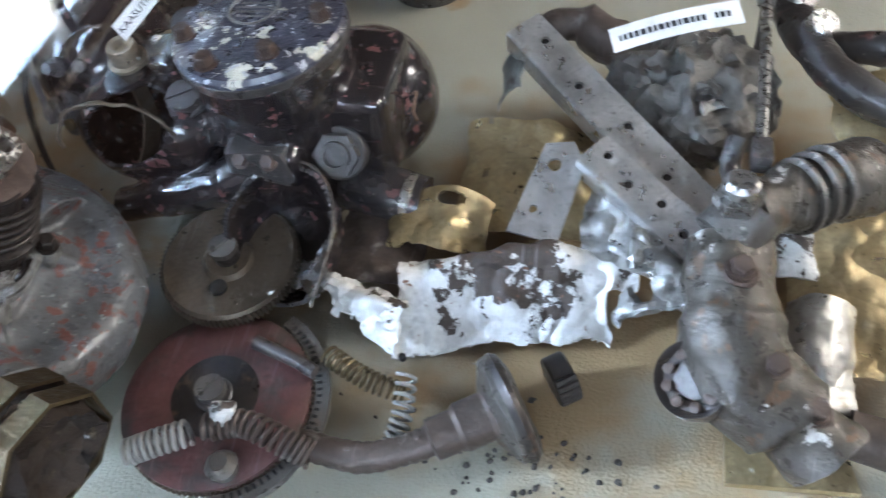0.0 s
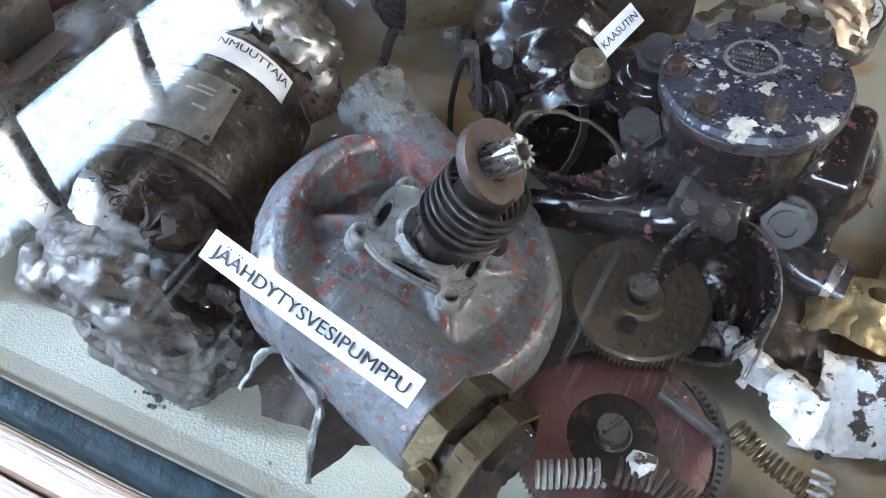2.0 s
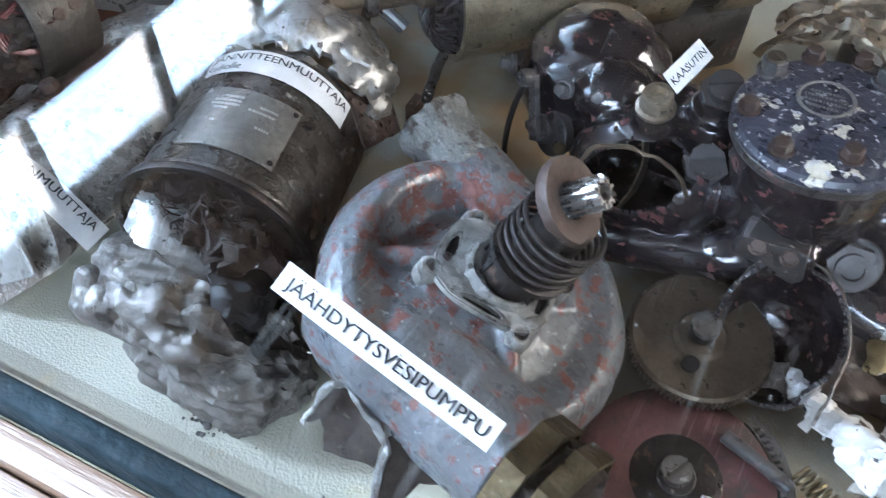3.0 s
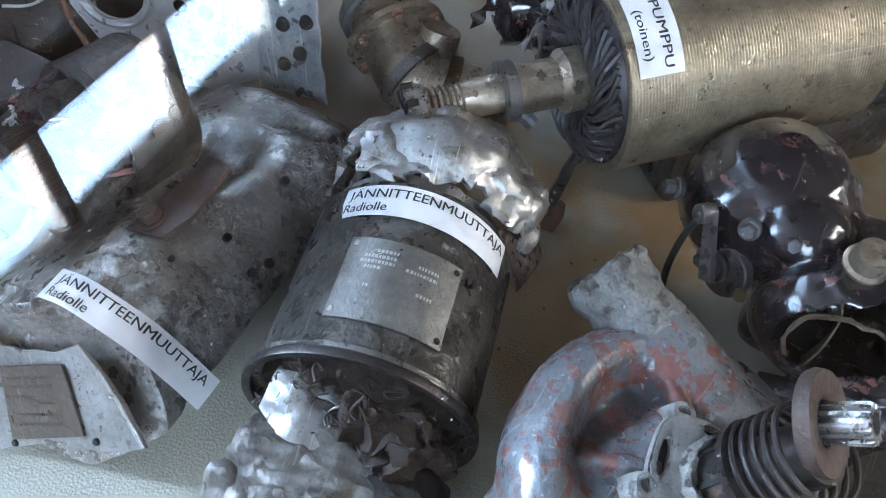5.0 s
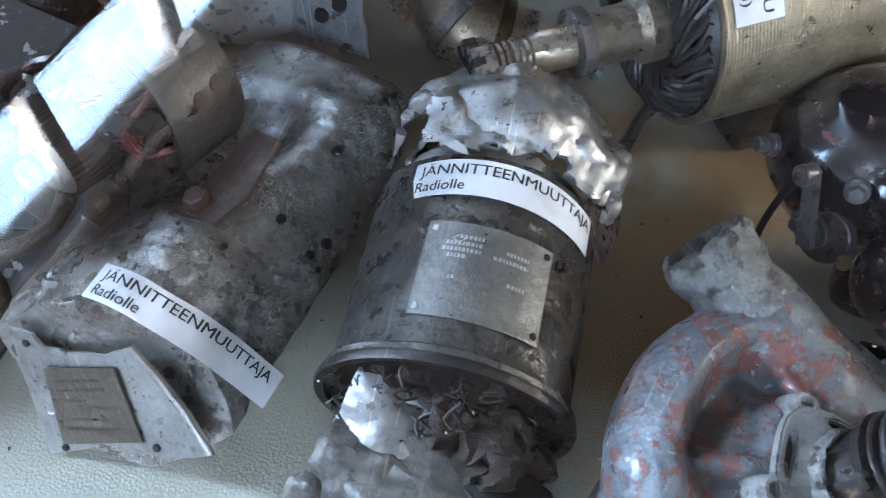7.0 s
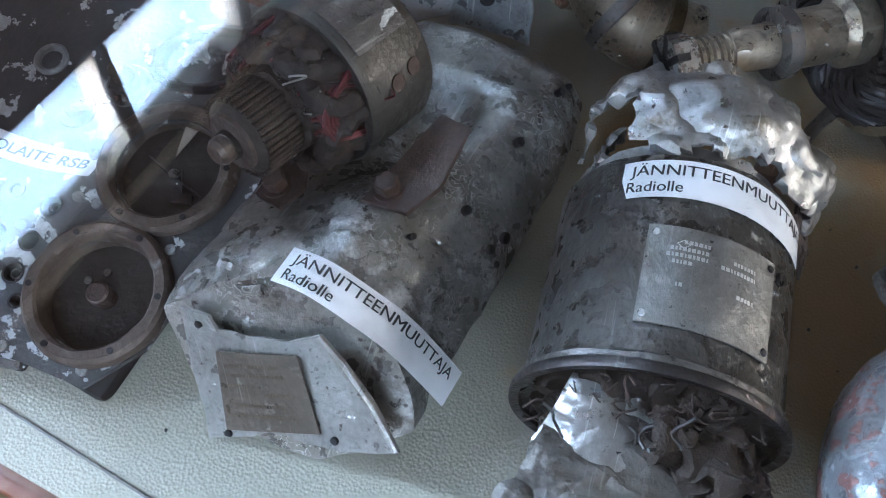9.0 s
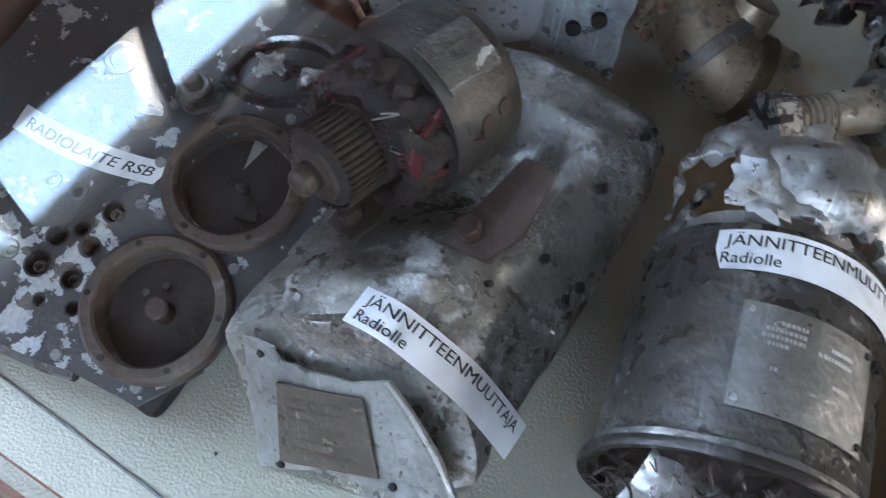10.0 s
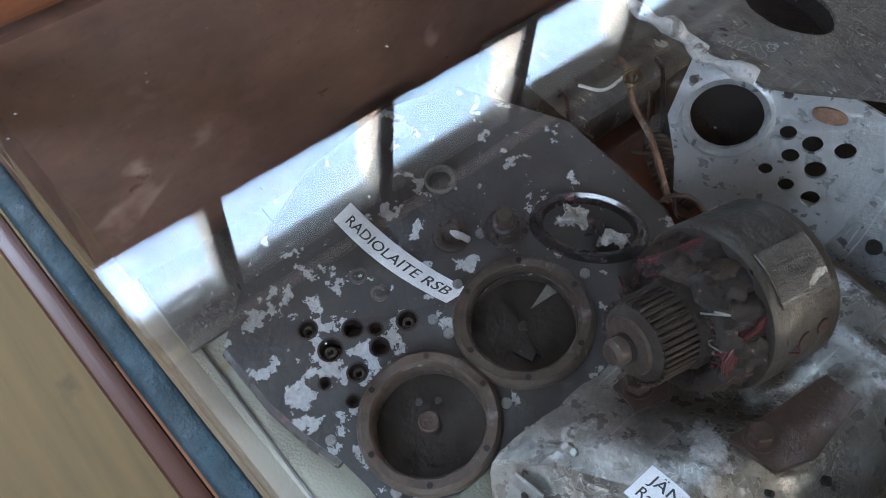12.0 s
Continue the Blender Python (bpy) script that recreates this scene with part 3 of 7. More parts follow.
def hex_bolt(r, h):
    """A hexagon head on a washer, with a chamfered top."""
    return merge(cylinder(r * 1.25, 0, h * 0.2, 20), moved(lathe([(0, h * 0.2), (r, h * 0.2), (r, h * 0.9), (r * 0.85, h), (0, h)], 6), pose(0, 0, 0, 0, 0, random.uniform(0, 60))))


def slot_screw(r, h):
    """A round head with a sawn slot."""
    bm = plate([(r * math.cos(a), r * math.sin(a)) for a in (radians(8 + 164 * i / 14) for i in range(15))], h)
    other = plate([(r * math.cos(a), r * math.sin(a)) for a in (radians(188 + 164 * i / 14) for i in range(15))], h)
    return merge(bm, other, cylinder(r * 0.98, 0, h * 0.72, 24))


def lettering(text, size, width=None, bold=0.0):
    """The text as a flat mesh that starts at x = 0 on the base line."""
    cu = bpy.data.curves.new("text", "FONT")
    cu.body, cu.size, cu.offset, cu.resolution_u = text, size, bold * size, 3
    ob = bpy.data.objects.new("text", cu)
    scene.collection.objects.link(ob)
    me = bpy.data.meshes.new_from_object(ob.evaluated_get(bpy.context.evaluated_depsgraph_get()))
    bpy.data.objects.remove(ob)
    bm = bmesh.new()
    bm.from_mesh(me)
    bpy.data.meshes.remove(me)
    bmesh.ops.triangulate(bm, faces=bm.faces[:])
    twin = bm.copy()  # a second strike thickens the strokes
    bmesh.ops.translate(twin, verts=twin.verts, vec=(0.022 * size, 0.004 * size, 0.00003))
    bm = merge(bm, twin)
    if width:
        x1 = max(v.co.x for v in bm.verts)
        for v in bm.verts:
            v.co.x *= width / x1
    return bm


def bars(rows, height, gap=0.35):
    """Unreadable writing: short bars; rows of (x, y, length)."""
    out = []
    for x, y, n in rows:
        end = x + n
        while x < end:
            w = random.uniform(0.35, 0.9) * height
            out.append(box(x, min(x + w, end), y, y + height, 0, 0.00012))
            x += w + gap * height
    return merge(*out)


def paper_label(fn, length, height, lines, label, corner=0.0, name="paper_label"):
    """A strip of paper on the surface fn(u, v) -> place, normal (u, v in metres), with lines of (text or bars, x, y, size, width)."""
    def at(u, v, h):
        p, q = fn(u, v)
        return Vector(p) + Vector(q) * h
    nu, nv = 40, 4
    cut = lambda u, v: u if not corner else max(u, corner * (1 - v / (0.5 * height)) if v < 0.5 * height else 0)
    bm = sheet(lambda a, b: at(cut(a * length, b * height), b * height, 0.0005), nu, nv, 0.00025)
    ob = solid(name, bm, PAPER, label, "label", group="printed paper labels")
    for text, x, y, size, width in lines:
        tb = lettering(text, size, width) if text else bars([(x, y, width)], size)
        if text:
            bmesh.ops.translate(tb, verts=tb.verts, vec=(x, y, 0))
        for v in tb.verts:
            v.co = at(v.co.x, v.co.y, 0.00075 + v.co.z)
        part("lettering", tb, INK, ob, "black printed letters")
    return ob


# ---- the room ----
SILL, HEAD_Z, BAY, POST, BEND = 0.774, 0.946, 0.255, 0.011, -0.27
FLOOR_Z, WEST, NORTH, EAST, SOUTH, TOP = -0.80, -0.71, 2.2, 1.9, -1.6, 1.55
solid("floor", box(-1.95, EAST + 0.2, SOUTH - 0.2, NORTH + 0.2, FLOOR_Z - 0.05, FLOOR_Z), FLOOR, "brown worn linoleum floor beside the case", "floor", "structure")
solid("ceiling", merge(box(WEST - 0.03, EAST + 0.2, SOUTH - 0.2, NORTH + 0.2, TOP, TOP + 0.05), box(-1.99, WEST - 0.03, SOUTH - 0.2, BEND + 0.03, TOP, TOP + 0.05)), CEILING, "dim board ceiling of the room", "ceiling", "structure")
solid("wall_north", box(-1.95, EAST + 0.1, NORTH, NORTH + 0.1, FLOOR_Z, TOP), ROOM, "brown boarded wall behind the case", "wall", "structure")
solid("wall_east", box(EAST, EAST + 0.1, SOUTH, NORTH, FLOOR_Z, TOP), ROOM, "brown boarded end wall", "wall", "structure")
solid("wall_south", box(-1.95, EAST + 0.1, SOUTH - 0.1, SOUTH, FLOOR_Z, TOP), ROOM, "brown boarded wall of the room", "wall", "structure")
# the west wall with its row of small windows
bays = [0.256 + BAY * k for k in range(-2, 7)]
solid("wall_west", merge(box(WEST - 0.03, WEST, BEND, NORTH, 0.14, SILL), box(WEST - 0.03, WEST, BEND, NORTH, HEAD_Z + 0.012, TOP), box(WEST - 0.03, WEST, bays[-1], NORTH, SILL, HEAD_Z + 0.012)), ROOM, "dark brown wall with a row of small windows", "wall", "structure")
# unseen wall added between the west lamp and the row of windows
solid("added_wall_bay", box(-1.95, WEST - 0.03, BEND, BEND + 0.03, 0.14, 0.76), ROOM, "added unseen wall between the west lamp and the window row", "wall", "structure")
# unseen wall added to block the sky backdrop's glow from the floor
solid("light_block_west", merge(box(-1.99, -1.95, SOUTH - 0.1, NORTH + 0.1, FLOOR_Z, 0.50), box(-1.99, -1.95, BEND, NORTH + 0.1, 0.50, 1.30), box(-1.99, -1.95, SOUTH - 0.1, BEND, 1.50, TOP)), ROOM, "added unseen wall that keeps sky glow off the floor", "wall", "structure")
window_row = thing("window_1", pose(WEST, 0, 0), "row of small panes in pale wooden frames under open sky", "window", kind="structure")
for y in bays:
    part("window_post", box(-0.052, -0.0005, y - POST, y + POST, SILL, HEAD_Z, 0.002), JAMB, window_row, "pale bare wooden window post")
    part("post_face", box(0.0, 0.006, y - POST + 0.001, y + POST, SILL - 0.01, HEAD_Z + 0.01, 0.001), DARK_POST, window_row, "dark strip on the inner face of the post")
part("window_head", box(-0.030, 0.004, bays[0] - 0.1, bays[-1] + 0.1, HEAD_Z, HEAD_Z + 0.011, 0.002), HEAD, window_row, "white painted head board")
part("window_ledge", box(-0.02, 0.012, bays[0] - 0.1, bays[-1] + 0.1, HEAD_Z + 0.066, HEAD_Z + 0.078, 0.002), JAMB, window_row, "pale picture rail above the windows")
for a, b in zip(bays, bays[1:]):
    pane = part("pane", box(-0.024, -0.021, a + POST, b - POST, SILL, HEAD_Z), GLASS, window_row)
    pane.visible_shadow = False
# invented frames, out of view, to go with the three added lamps
for nm, fm in (("lamp_frame_west", pose(-1.95 + 0.004, -0.57, 0.95, 0, 90, 0)), ("lamp_frame_south", pose(0.55, SOUTH + 0.004, 0.75, -90, 0, 0)), ("lamp_frame_east", pose(EAST - 0.004, 0.6, 0.75, 0, -90, 0))):
    w3 = thing(nm, fm, "pale wooden frame added round an unseen lamp", "window", kind="structure")
    a, b = {"lamp_frame_west": (0.44, 0.26), "lamp_frame_south": (0.67, 0.47), "lamp_frame_east": (0.37, 0.47)}[nm]
    for x0, x1, y0, y1 in ((-a - 0.05, a + 0.05, -b - 0.05, -b), (-a - 0.05, a + 0.05, b, b + 0.05), (-a - 0.05, -a, -b, b), (a, a + 0.05, -b, b)):
        part("window_frame", box(x0, x1, y0, y1, 0.0, 0.03, 0.004), JAMB, w3)
solid("sky_backdrop", box(-2.04, -2.02, -2.0, 6.0, 0.45, 6.0), SKY, "blue sky with white clouds outside the windows", "backdrop", "structure")

# ---- the display case ----
X0, X1, Y0, Y1, GZ = -0.376, 1.10, -0.178, 0.62, 0.168
SKEW = 0.0384  # the front runs slightly askew
FRONT = pose(0, -0.179, 0, 0, 0, math.degrees(math.atan(SKEW))) @ pose(0, -Y0, 0)


def slab(x0, x1, front, back, z0, z1):
    """A flat slab whose front edge runs along the case front."""
    return moved(plate([(x0, -0.179 + SKEW * x0 + front), (x1, -0.179 + SKEW * x1 + front), (x1, back), (x0, back)], z1 - z0), pose(0, 0, z0))


solid("cloth", slab(X0, X1, 0.0085, Y1, -0.012, 0.0), CLOTH, "cream grained leatherette lining the case", "cloth", "structure")
solid("front_glass", box(X0 + 0.004, X1 - 0.004, Y0 + 0.003, Y0 + 0.008, 0.0005, GZ - 0.0005), GLASS, "clear upright front glass of the case", "glass", "structure", m=FRONT)
solid("case_base", slab(X0, X1, 0.0145, Y1, -0.06, -0.0125), FRONT_WOOD, "dark wooden base under the cloth", "display case", "structure")
solid("case_front", box(X0 - 0.05, X1 + 0.05, Y0 + 0.003, Y0 + 0.0135, -0.13, -0.0005, 0.002), FRONT_WOOD, "dark red-brown front board of the case", "display case", "structure", m=FRONT)
solid("front_rail", box(X0 - 0.05, -0.0505, Y0 - 0.0150, Y0 - 0.0084, GZ - 0.030, GZ - 0.010, 0.0018), RAIL_WOOD, "red-brown wooden rail along the case front", "trim", "structure", m=FRONT)
# lengthened past the case front to block the west lamp from the cloth
solid("case_end_west", box(X0 - 0.05, X0, Y0 - 0.0175, Y1 + 0.03, -0.06, GZ - 0.004, 0.002), HARDBOARD, "dull brown end board inside the case", "display case", "structure")
solid("case_end_east", box(X1, X1 + 0.05, Y0 + 0.002, Y1 + 0.03, -0.06, GZ - 0.004, 0.002), HARDBOARD, "dull brown end board inside the case", "display case", "structure")
solid("case_back", box(X0, X1, Y1, Y1 + 0.03, -0.06, GZ - 0.004, 0.002), HARDBOARD, "brown back board of the case", "display case", "structure")
solid("case_rim", box(X0 - 0.07, X0 - 0.004, Y0 - 0.012, Y1 + 0.04, GZ - 0.002, GZ + 0.022, 0.003), RED_WOOD, "red-brown wooden rim along the case end", "trim", "structure")
for k, x in enumerate((0.15, 0.95)):
    solid("case_trestle_%d" % (k + 1), box(x - 0.02, x + 0.02, 0.15, 0.55, FLOOR_Z, -0.0605, 0.003), FRONT_WOOD, "dark wooden trestle under the case", "display case", "structure")
solid("case_glass", slab(X0, X1, 0.001, Y1, GZ, GZ + 0.005), LID_GLASS, "clear dusty glass lid mirroring the windows", "glass", "structure")
edge = box(X0 - 0.003, X1, Y0 - 0.0078, Y0 - 0.0005, GZ - 0.010, GZ + 0.0055, 0.002, 3)
solid("glass_edge", edge, EDGE_GLASS, "chipped dark bottle-green edge of the glass", "glass edge", "structure", m=FRONT)
trim = thing("front_trim", FRONT, "pale worn wooden moulding along the case front", "trim", kind="structure")
for k in range(3):
    y = Y0 - 0.0085 - 0.0105 * k
    part("moulding", box(-0.05, X1, y - 0.0097, y, GZ - 0.030, GZ - 0.006 - 0.004 * k, 0.0016), PALE_WOOD, trim)
# thin dark strip running the length of the case
solid("cloth_dark_strip", box(X0, X1, -0.1575, -0.1560, 0.0, 0.0012, 0.0005), DARK_PLATE, "thin dark strip on the cloth behind the front glass", "trim", "structure")


# ---- voltage converter with torn ends, on the cloth ----
def dynamotor():
    R, AX = 0.0465, Vector((-0.24, 0.97, 0)).normalized()
    m = axes((-0.0025, -0.0175, 0.0595), AX, (0.97, 0.24, 0))  # x across, y down, z along the axis
    root = thing("voltage_converter", m, "dark grey cylindrical radio voltage converter with torn ends", "machine part")
    body = lathe([(0.030, -0.030), (0.043, -0.031), (0.0480, -0.0325), (0.0490, -0.034), (0.0490, -0.0305), (0.0470, -0.029), (R, -0.027), (R, 0.050), (R - 0.001, 0.0525), (0.040, 0.053)], 72)
    rumple(body, 0.0006, 60, 1)
    part("housing", body, BODY_GREY, root)
    part("end_ring", lathe([(0.0462, -0.0365), (0.0496, -0.037), (0.0502, -0.035), (0.0496, -0.033), (0.0462, -0.0335), (0.0462, -0.0365)], 72), STEEL, root, "blackened rolled steel end ring")
    # burnt windings in the open lower end
    core = lathe([(0.0, -0.040), (0.018, -0.041), (0.032, -0.038), (0.041, -0.034), (0.044, -0.026)], 60)
    for k in range(2):
        bmesh.ops.subdivide_edges(core, edges=core.edges[:], cuts=1)
    part("burnt_core", rumple(core, 0.0050, 130, 4, 4), BURNT, root, "burnt and torn windings")
    for k, (x, y, z, r) in enumerate(((0.020, -0.016, -0.050, 0.013), (0.031, -0.004, -0.047, 0.011), (0.004, -0.022, -0.046, 0.010), (0.010, 0.008, -0.050, 0.014), (0.026, 0.016, -0.046, 0.012))):
        clump = bmesh.new()
        bmesh.ops.create_icosphere(clump, subdivisions=4, radius=r)
        part("charred_clump", moved(crease(rumple(clump, r * 0.5, 110, k * 3.0, 4), r * 0.08, 160, k), pose(x, y, z)), (BURNT, RUST_DARK, BURNT, BLACK, BURNT)[k], root, "charred winding clump")
    for mat, count, label in ((BURNT, 70, "charred black fibres"), (RUST_DARK, 40, "brown charred fibres")):
        hairs = []
        for k in range(count):
            a, r = random.uniform(0, 6.28), 0.042 * math.sqrt(random.random())
            p = Vector((r * math.cos(a), r * math.sin(a), -0.050 + 0.3 * r))
            hairs.append(tube(smooth_path([p + Vector((random.uniform(-1, 1), random.uniform(-1, 1), random.uniform(-1, 0.6))) * 0.0045 for _ in range(4)], 3), random.uniform(0.0002, 0.0005), 5))
        part("fibre_tangle", merge(*hairs), mat, root, label)
    for k in range(12):
        a, r = random.uniform(-2.6, -0.4), random.uniform(0.012, 0.04)
        p = Vector((r * math.cos(a), r * math.sin(a), -0.045))
        pts = [p + Vector((random.uniform(-1, 1), random.uniform(-1, 1), -0.7 * i)) * 0.005 for i in range(4)]
        part("torn_wire", tube(smooth_path(pts, 3), 0.0006, 5), WIRE if k % 6 else CRUSHED, root)
    # toothed inner ring and crumpled bright end shield
    teeth = lathe([(0.030, 0.052), (0.036, 0.056), (0.040, 0.062), (0.037, 0.064), (0.028, 0.062)], 60)
    part("inner_ring", rumple(teeth, 0.0015, 160, 3), CRUSHED, root, "bent grey inner ring")

    def shield(u, v):
        a = radians(-158 + 160 * u)
        bulge = math.sin(math.pi * min(1, v * 1.1))
        r = 0.045 - 0.022 * v ** 2 + 0.005 * bulge
        h = 0.057 + 0.072 * v
        return (r * math.cos(a), r * math.sin(a), h)
    bm = sheet(shield, 64, 34, 0.0007, lambda u, v: v > 0.02 + 0.16 * noise.noise((u * 9, 0, 3)) + (0.30 if 0.02 < u < 0.22 else 0) and v < 0.97 + 0.1 * noise.noise((u * 14, 2, 0)))
    part("torn_shield", folds(crease(rumple(bm, 0.0070, 24, 7, 2), 0.0032, 48, 5), 0.0052, (15, 15, 24), 5), FOIL, root, "crumpled bright aluminium end shield", sharp=35)

    def flap(u, v):
        a = radians(-196 + 40 * u)
        return ((0.045 - 0.014 * v) * math.cos(a), (0.045 - 0.014 * v) * math.sin(a), 0.046 + 0.045 * v)
    part("torn_flap", crease(rumple(sheet(flap, 18, 22, 0.0008, lambda u, v: v < 0.8 + 0.4 * noise.noise((u * 8, 1, 1))), 0.004, 60, 2), 0.003, 90, 3), CRUSHED, root, "jagged torn metal flap")
    holes = [(0.0045 + 0.006 * i + 0.003 * (j % 2), 0.004 + 0.0055 * j, 0.0014, 0.0014) for i in range(4) for j in range(7)]
    mesh = plate([(0, 0), (0.028, 0.002), (0.026, 0.02), (0.029, 0.041), (0.004, 0.043), (0.001, 0.02)], 0.0008, holes, 10)
    part("perforated_strip", rumple(mesh, 0.004, 40, 6), RUST_DARK, root, "dark rusty perforated strip", m=axes((0.040, -0.026, 0.050), (0.9, -0.42, 0.1), (0, 0.4, -0.2)))
    # name plate curved round the housing
    def on(deg, s, h=0.0):
        a = radians(deg - 90)
        return Vector(((R + h) * math.cos(a), (R + h) * math.sin(a), s))
    bm = sheet(lambda u, v: on(-21 + 58 * u, -0.019 + 0.0385 * v, 0.0014), 24, 8, 0.0008)
    np_ob = part("name_plate", bm, PLATE, root, "stamped grey metal name plate")
    for u, v in ((0.05, 0.08), (0.95, 0.08), (0.95, 0.92), (0.06, 0.92)):
        p = on(-21 + 58 * u, -0.019 + 0.0385 * v, 0.0012)
        part("rivet", cylinder(0.0014, 0, 0.0009, 12, 0.0003), BLACK if u > 0.5 else BRIGHT, np_ob, m=axes(p, p * Vector((1, 1, 0)), (0, 0, 1)))
    words = bars([(0.010, 0.027, 0.008), (0.006, 0.0245, 0.012), (0.005, 0.0222, 0.013), (0.007, 0.0198, 0.006), (0.026, 0.0245, 0.008), (0.022, 0.0216, 0.012), (0.028, 0.0135, 0.006), (0.009, 0.012, 0.002)], 0.0013)
    for v in words.verts:
        v.co = on(-19 + 56 * v.co.x / 0.0425, -0.0175 + v.co.y * 1.12, 0.0016 + v.co.z)
    part("stamping", words, PLATE_INK, np_ob, "worn stamped figures")
    part("plate_emblem", tube([on(-6 + x, 0.0125 + y, 0.0017) for x, y in ((0, 0.0016), (2.6, 0), (0, -0.0016), (-2.6, 0), (0, 0.0016))], 0.0002, 4), PLATE_INK, np_ob)
    part("screw", slot_screw(0.0026, 0.0018), STEEL, root, m=axes(on(44, 0.017, -0.0003), on(44, 0), (0.3, 0, 1)))
    inv = m.copy()

    def paper(u, v):
        deg = -37 + u / 0.0835 * 99
        a = radians(deg - 90)
        return inv @ on(deg, 0.031 + v + 0.0015 * math.sin(u * 40), 0.0004), inv.to_3x3() @ Vector((math.cos(a), math.sin(a), 0))
    paper_label(paper, 0.0835, 0.0165, [("JÄNNITTEENMUUTTAJA", 0.0035, 0.0095, 0.0068, 0.078), ("Radiolle", 0.002, 0.0022, 0.0066, 0.021)], "white printed paper strip on the grey converter housing", 0.003)
    # crushed end cap lying in front of the open end
    w = m.inverted()
    bm = bmesh.new()
    bmesh.ops.create_icosphere(bm, subdivisions=6, radius=1)
    for v in bm.verts:
        c = v.co
        k = 1 / max(abs(c.x) ** 4 + abs(c.y) ** 4 + abs(c.z) ** 4, 0.02) ** 0.25
        c = c * (0.35 + 0.65 * k)
        if c.z > 0.1:
            hole = math.exp(-((c.x - 0.55) ** 2 + (c.y - 0.35) ** 2) / 0.10)
            c.z -= 1.1 * hole
        v.co = w @ (Vector((0.021, -0.087, 0.039)) + Vector((0.006 + c.x * 0.043 + c.y * 0.006, c.y * 0.027 - c.x * 0.004, c.z * 0.037 - 0.010 * c.x)))
    folds(crease(rumple(bm, 0.004, 40, 12, 3), 0.0027, 30, 6), 0.0054, (14, 60, 60), 8)
    part("crushed_cap", bm, LUMP, root, "crushed scorched brown-grey end cap", sharp=30)

    def wrap(u, v):
        x = -0.027 + 0.078 * u
        a = radians(150 - 190 * v)
        k = (1 - (2 * u - 0.85) ** 4 * 0.25)
        return w @ Vector((x, -0.088 + 0.030 * k * math.cos(a), 0.042 + 0.036 * k * math.sin(a) - 0.012 * u))
    bm = sheet(wrap, 96, 80, 0.0008, lambda u, v: not (u > 0.58 and v < 0.50 + 0.12 * noise.noise((u * 9, v * 4, 2))) and v < 0.80 - 0.25 * u + 0.15 * noise.noise((u * 7, 0, 4)))
    part("folded_wrap", crease(folds(rumple(bm, 0.0035, 22, 5, 2), 0.0068, (9, 36, 36), 11), 0.0021, 36, 4), SCORCHED, root, "creased grey sheet-metal wrap", sharp=20)
    # solid black blob stands in for the shade inside the cap
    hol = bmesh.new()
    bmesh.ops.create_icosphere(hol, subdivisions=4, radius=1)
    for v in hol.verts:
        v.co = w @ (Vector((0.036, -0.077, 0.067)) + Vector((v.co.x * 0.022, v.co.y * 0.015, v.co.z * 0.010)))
    part("hollow_shade", rumple(hol, 0.006, 60, 3, 4), BLACK, root, "solid black blob for the shaded hollow of the cap")

    def bright(u, v):
        p = Vector((-0.026 + 0.040 * u, -0.056 - 0.036 * v + 0.006 * (1 - u), 0.084 - 0.004 * v - 0.010 * (u - 0.4) ** 2 * 4 + 0.004 * math.sin(5 * v)))
        return w @ p
    bm = sheet(bright, 26, 22, 0.0008, lambda u, v: v < 0.9 + 0.2 * noise.noise((u * 6, 0, 9)))
    part("torn_sheet", crease(rumple(bm, 0.003, 30, 21, 2), 0.0022, 34, 2), FOIL, root, "folded bright sheet metal")
    part("paper_scrap", rumple(sheet(lambda u, v: w @ Vector((-0.004 + 0.012 * u, -0.050 - 0.012 * v, 0.083 + 0.004 * v)), 8, 8, 0.0004), 0.0015, 120, 3), PIPE_ALU, root, "dull yellowish scrap")
    return root


dynamotor()


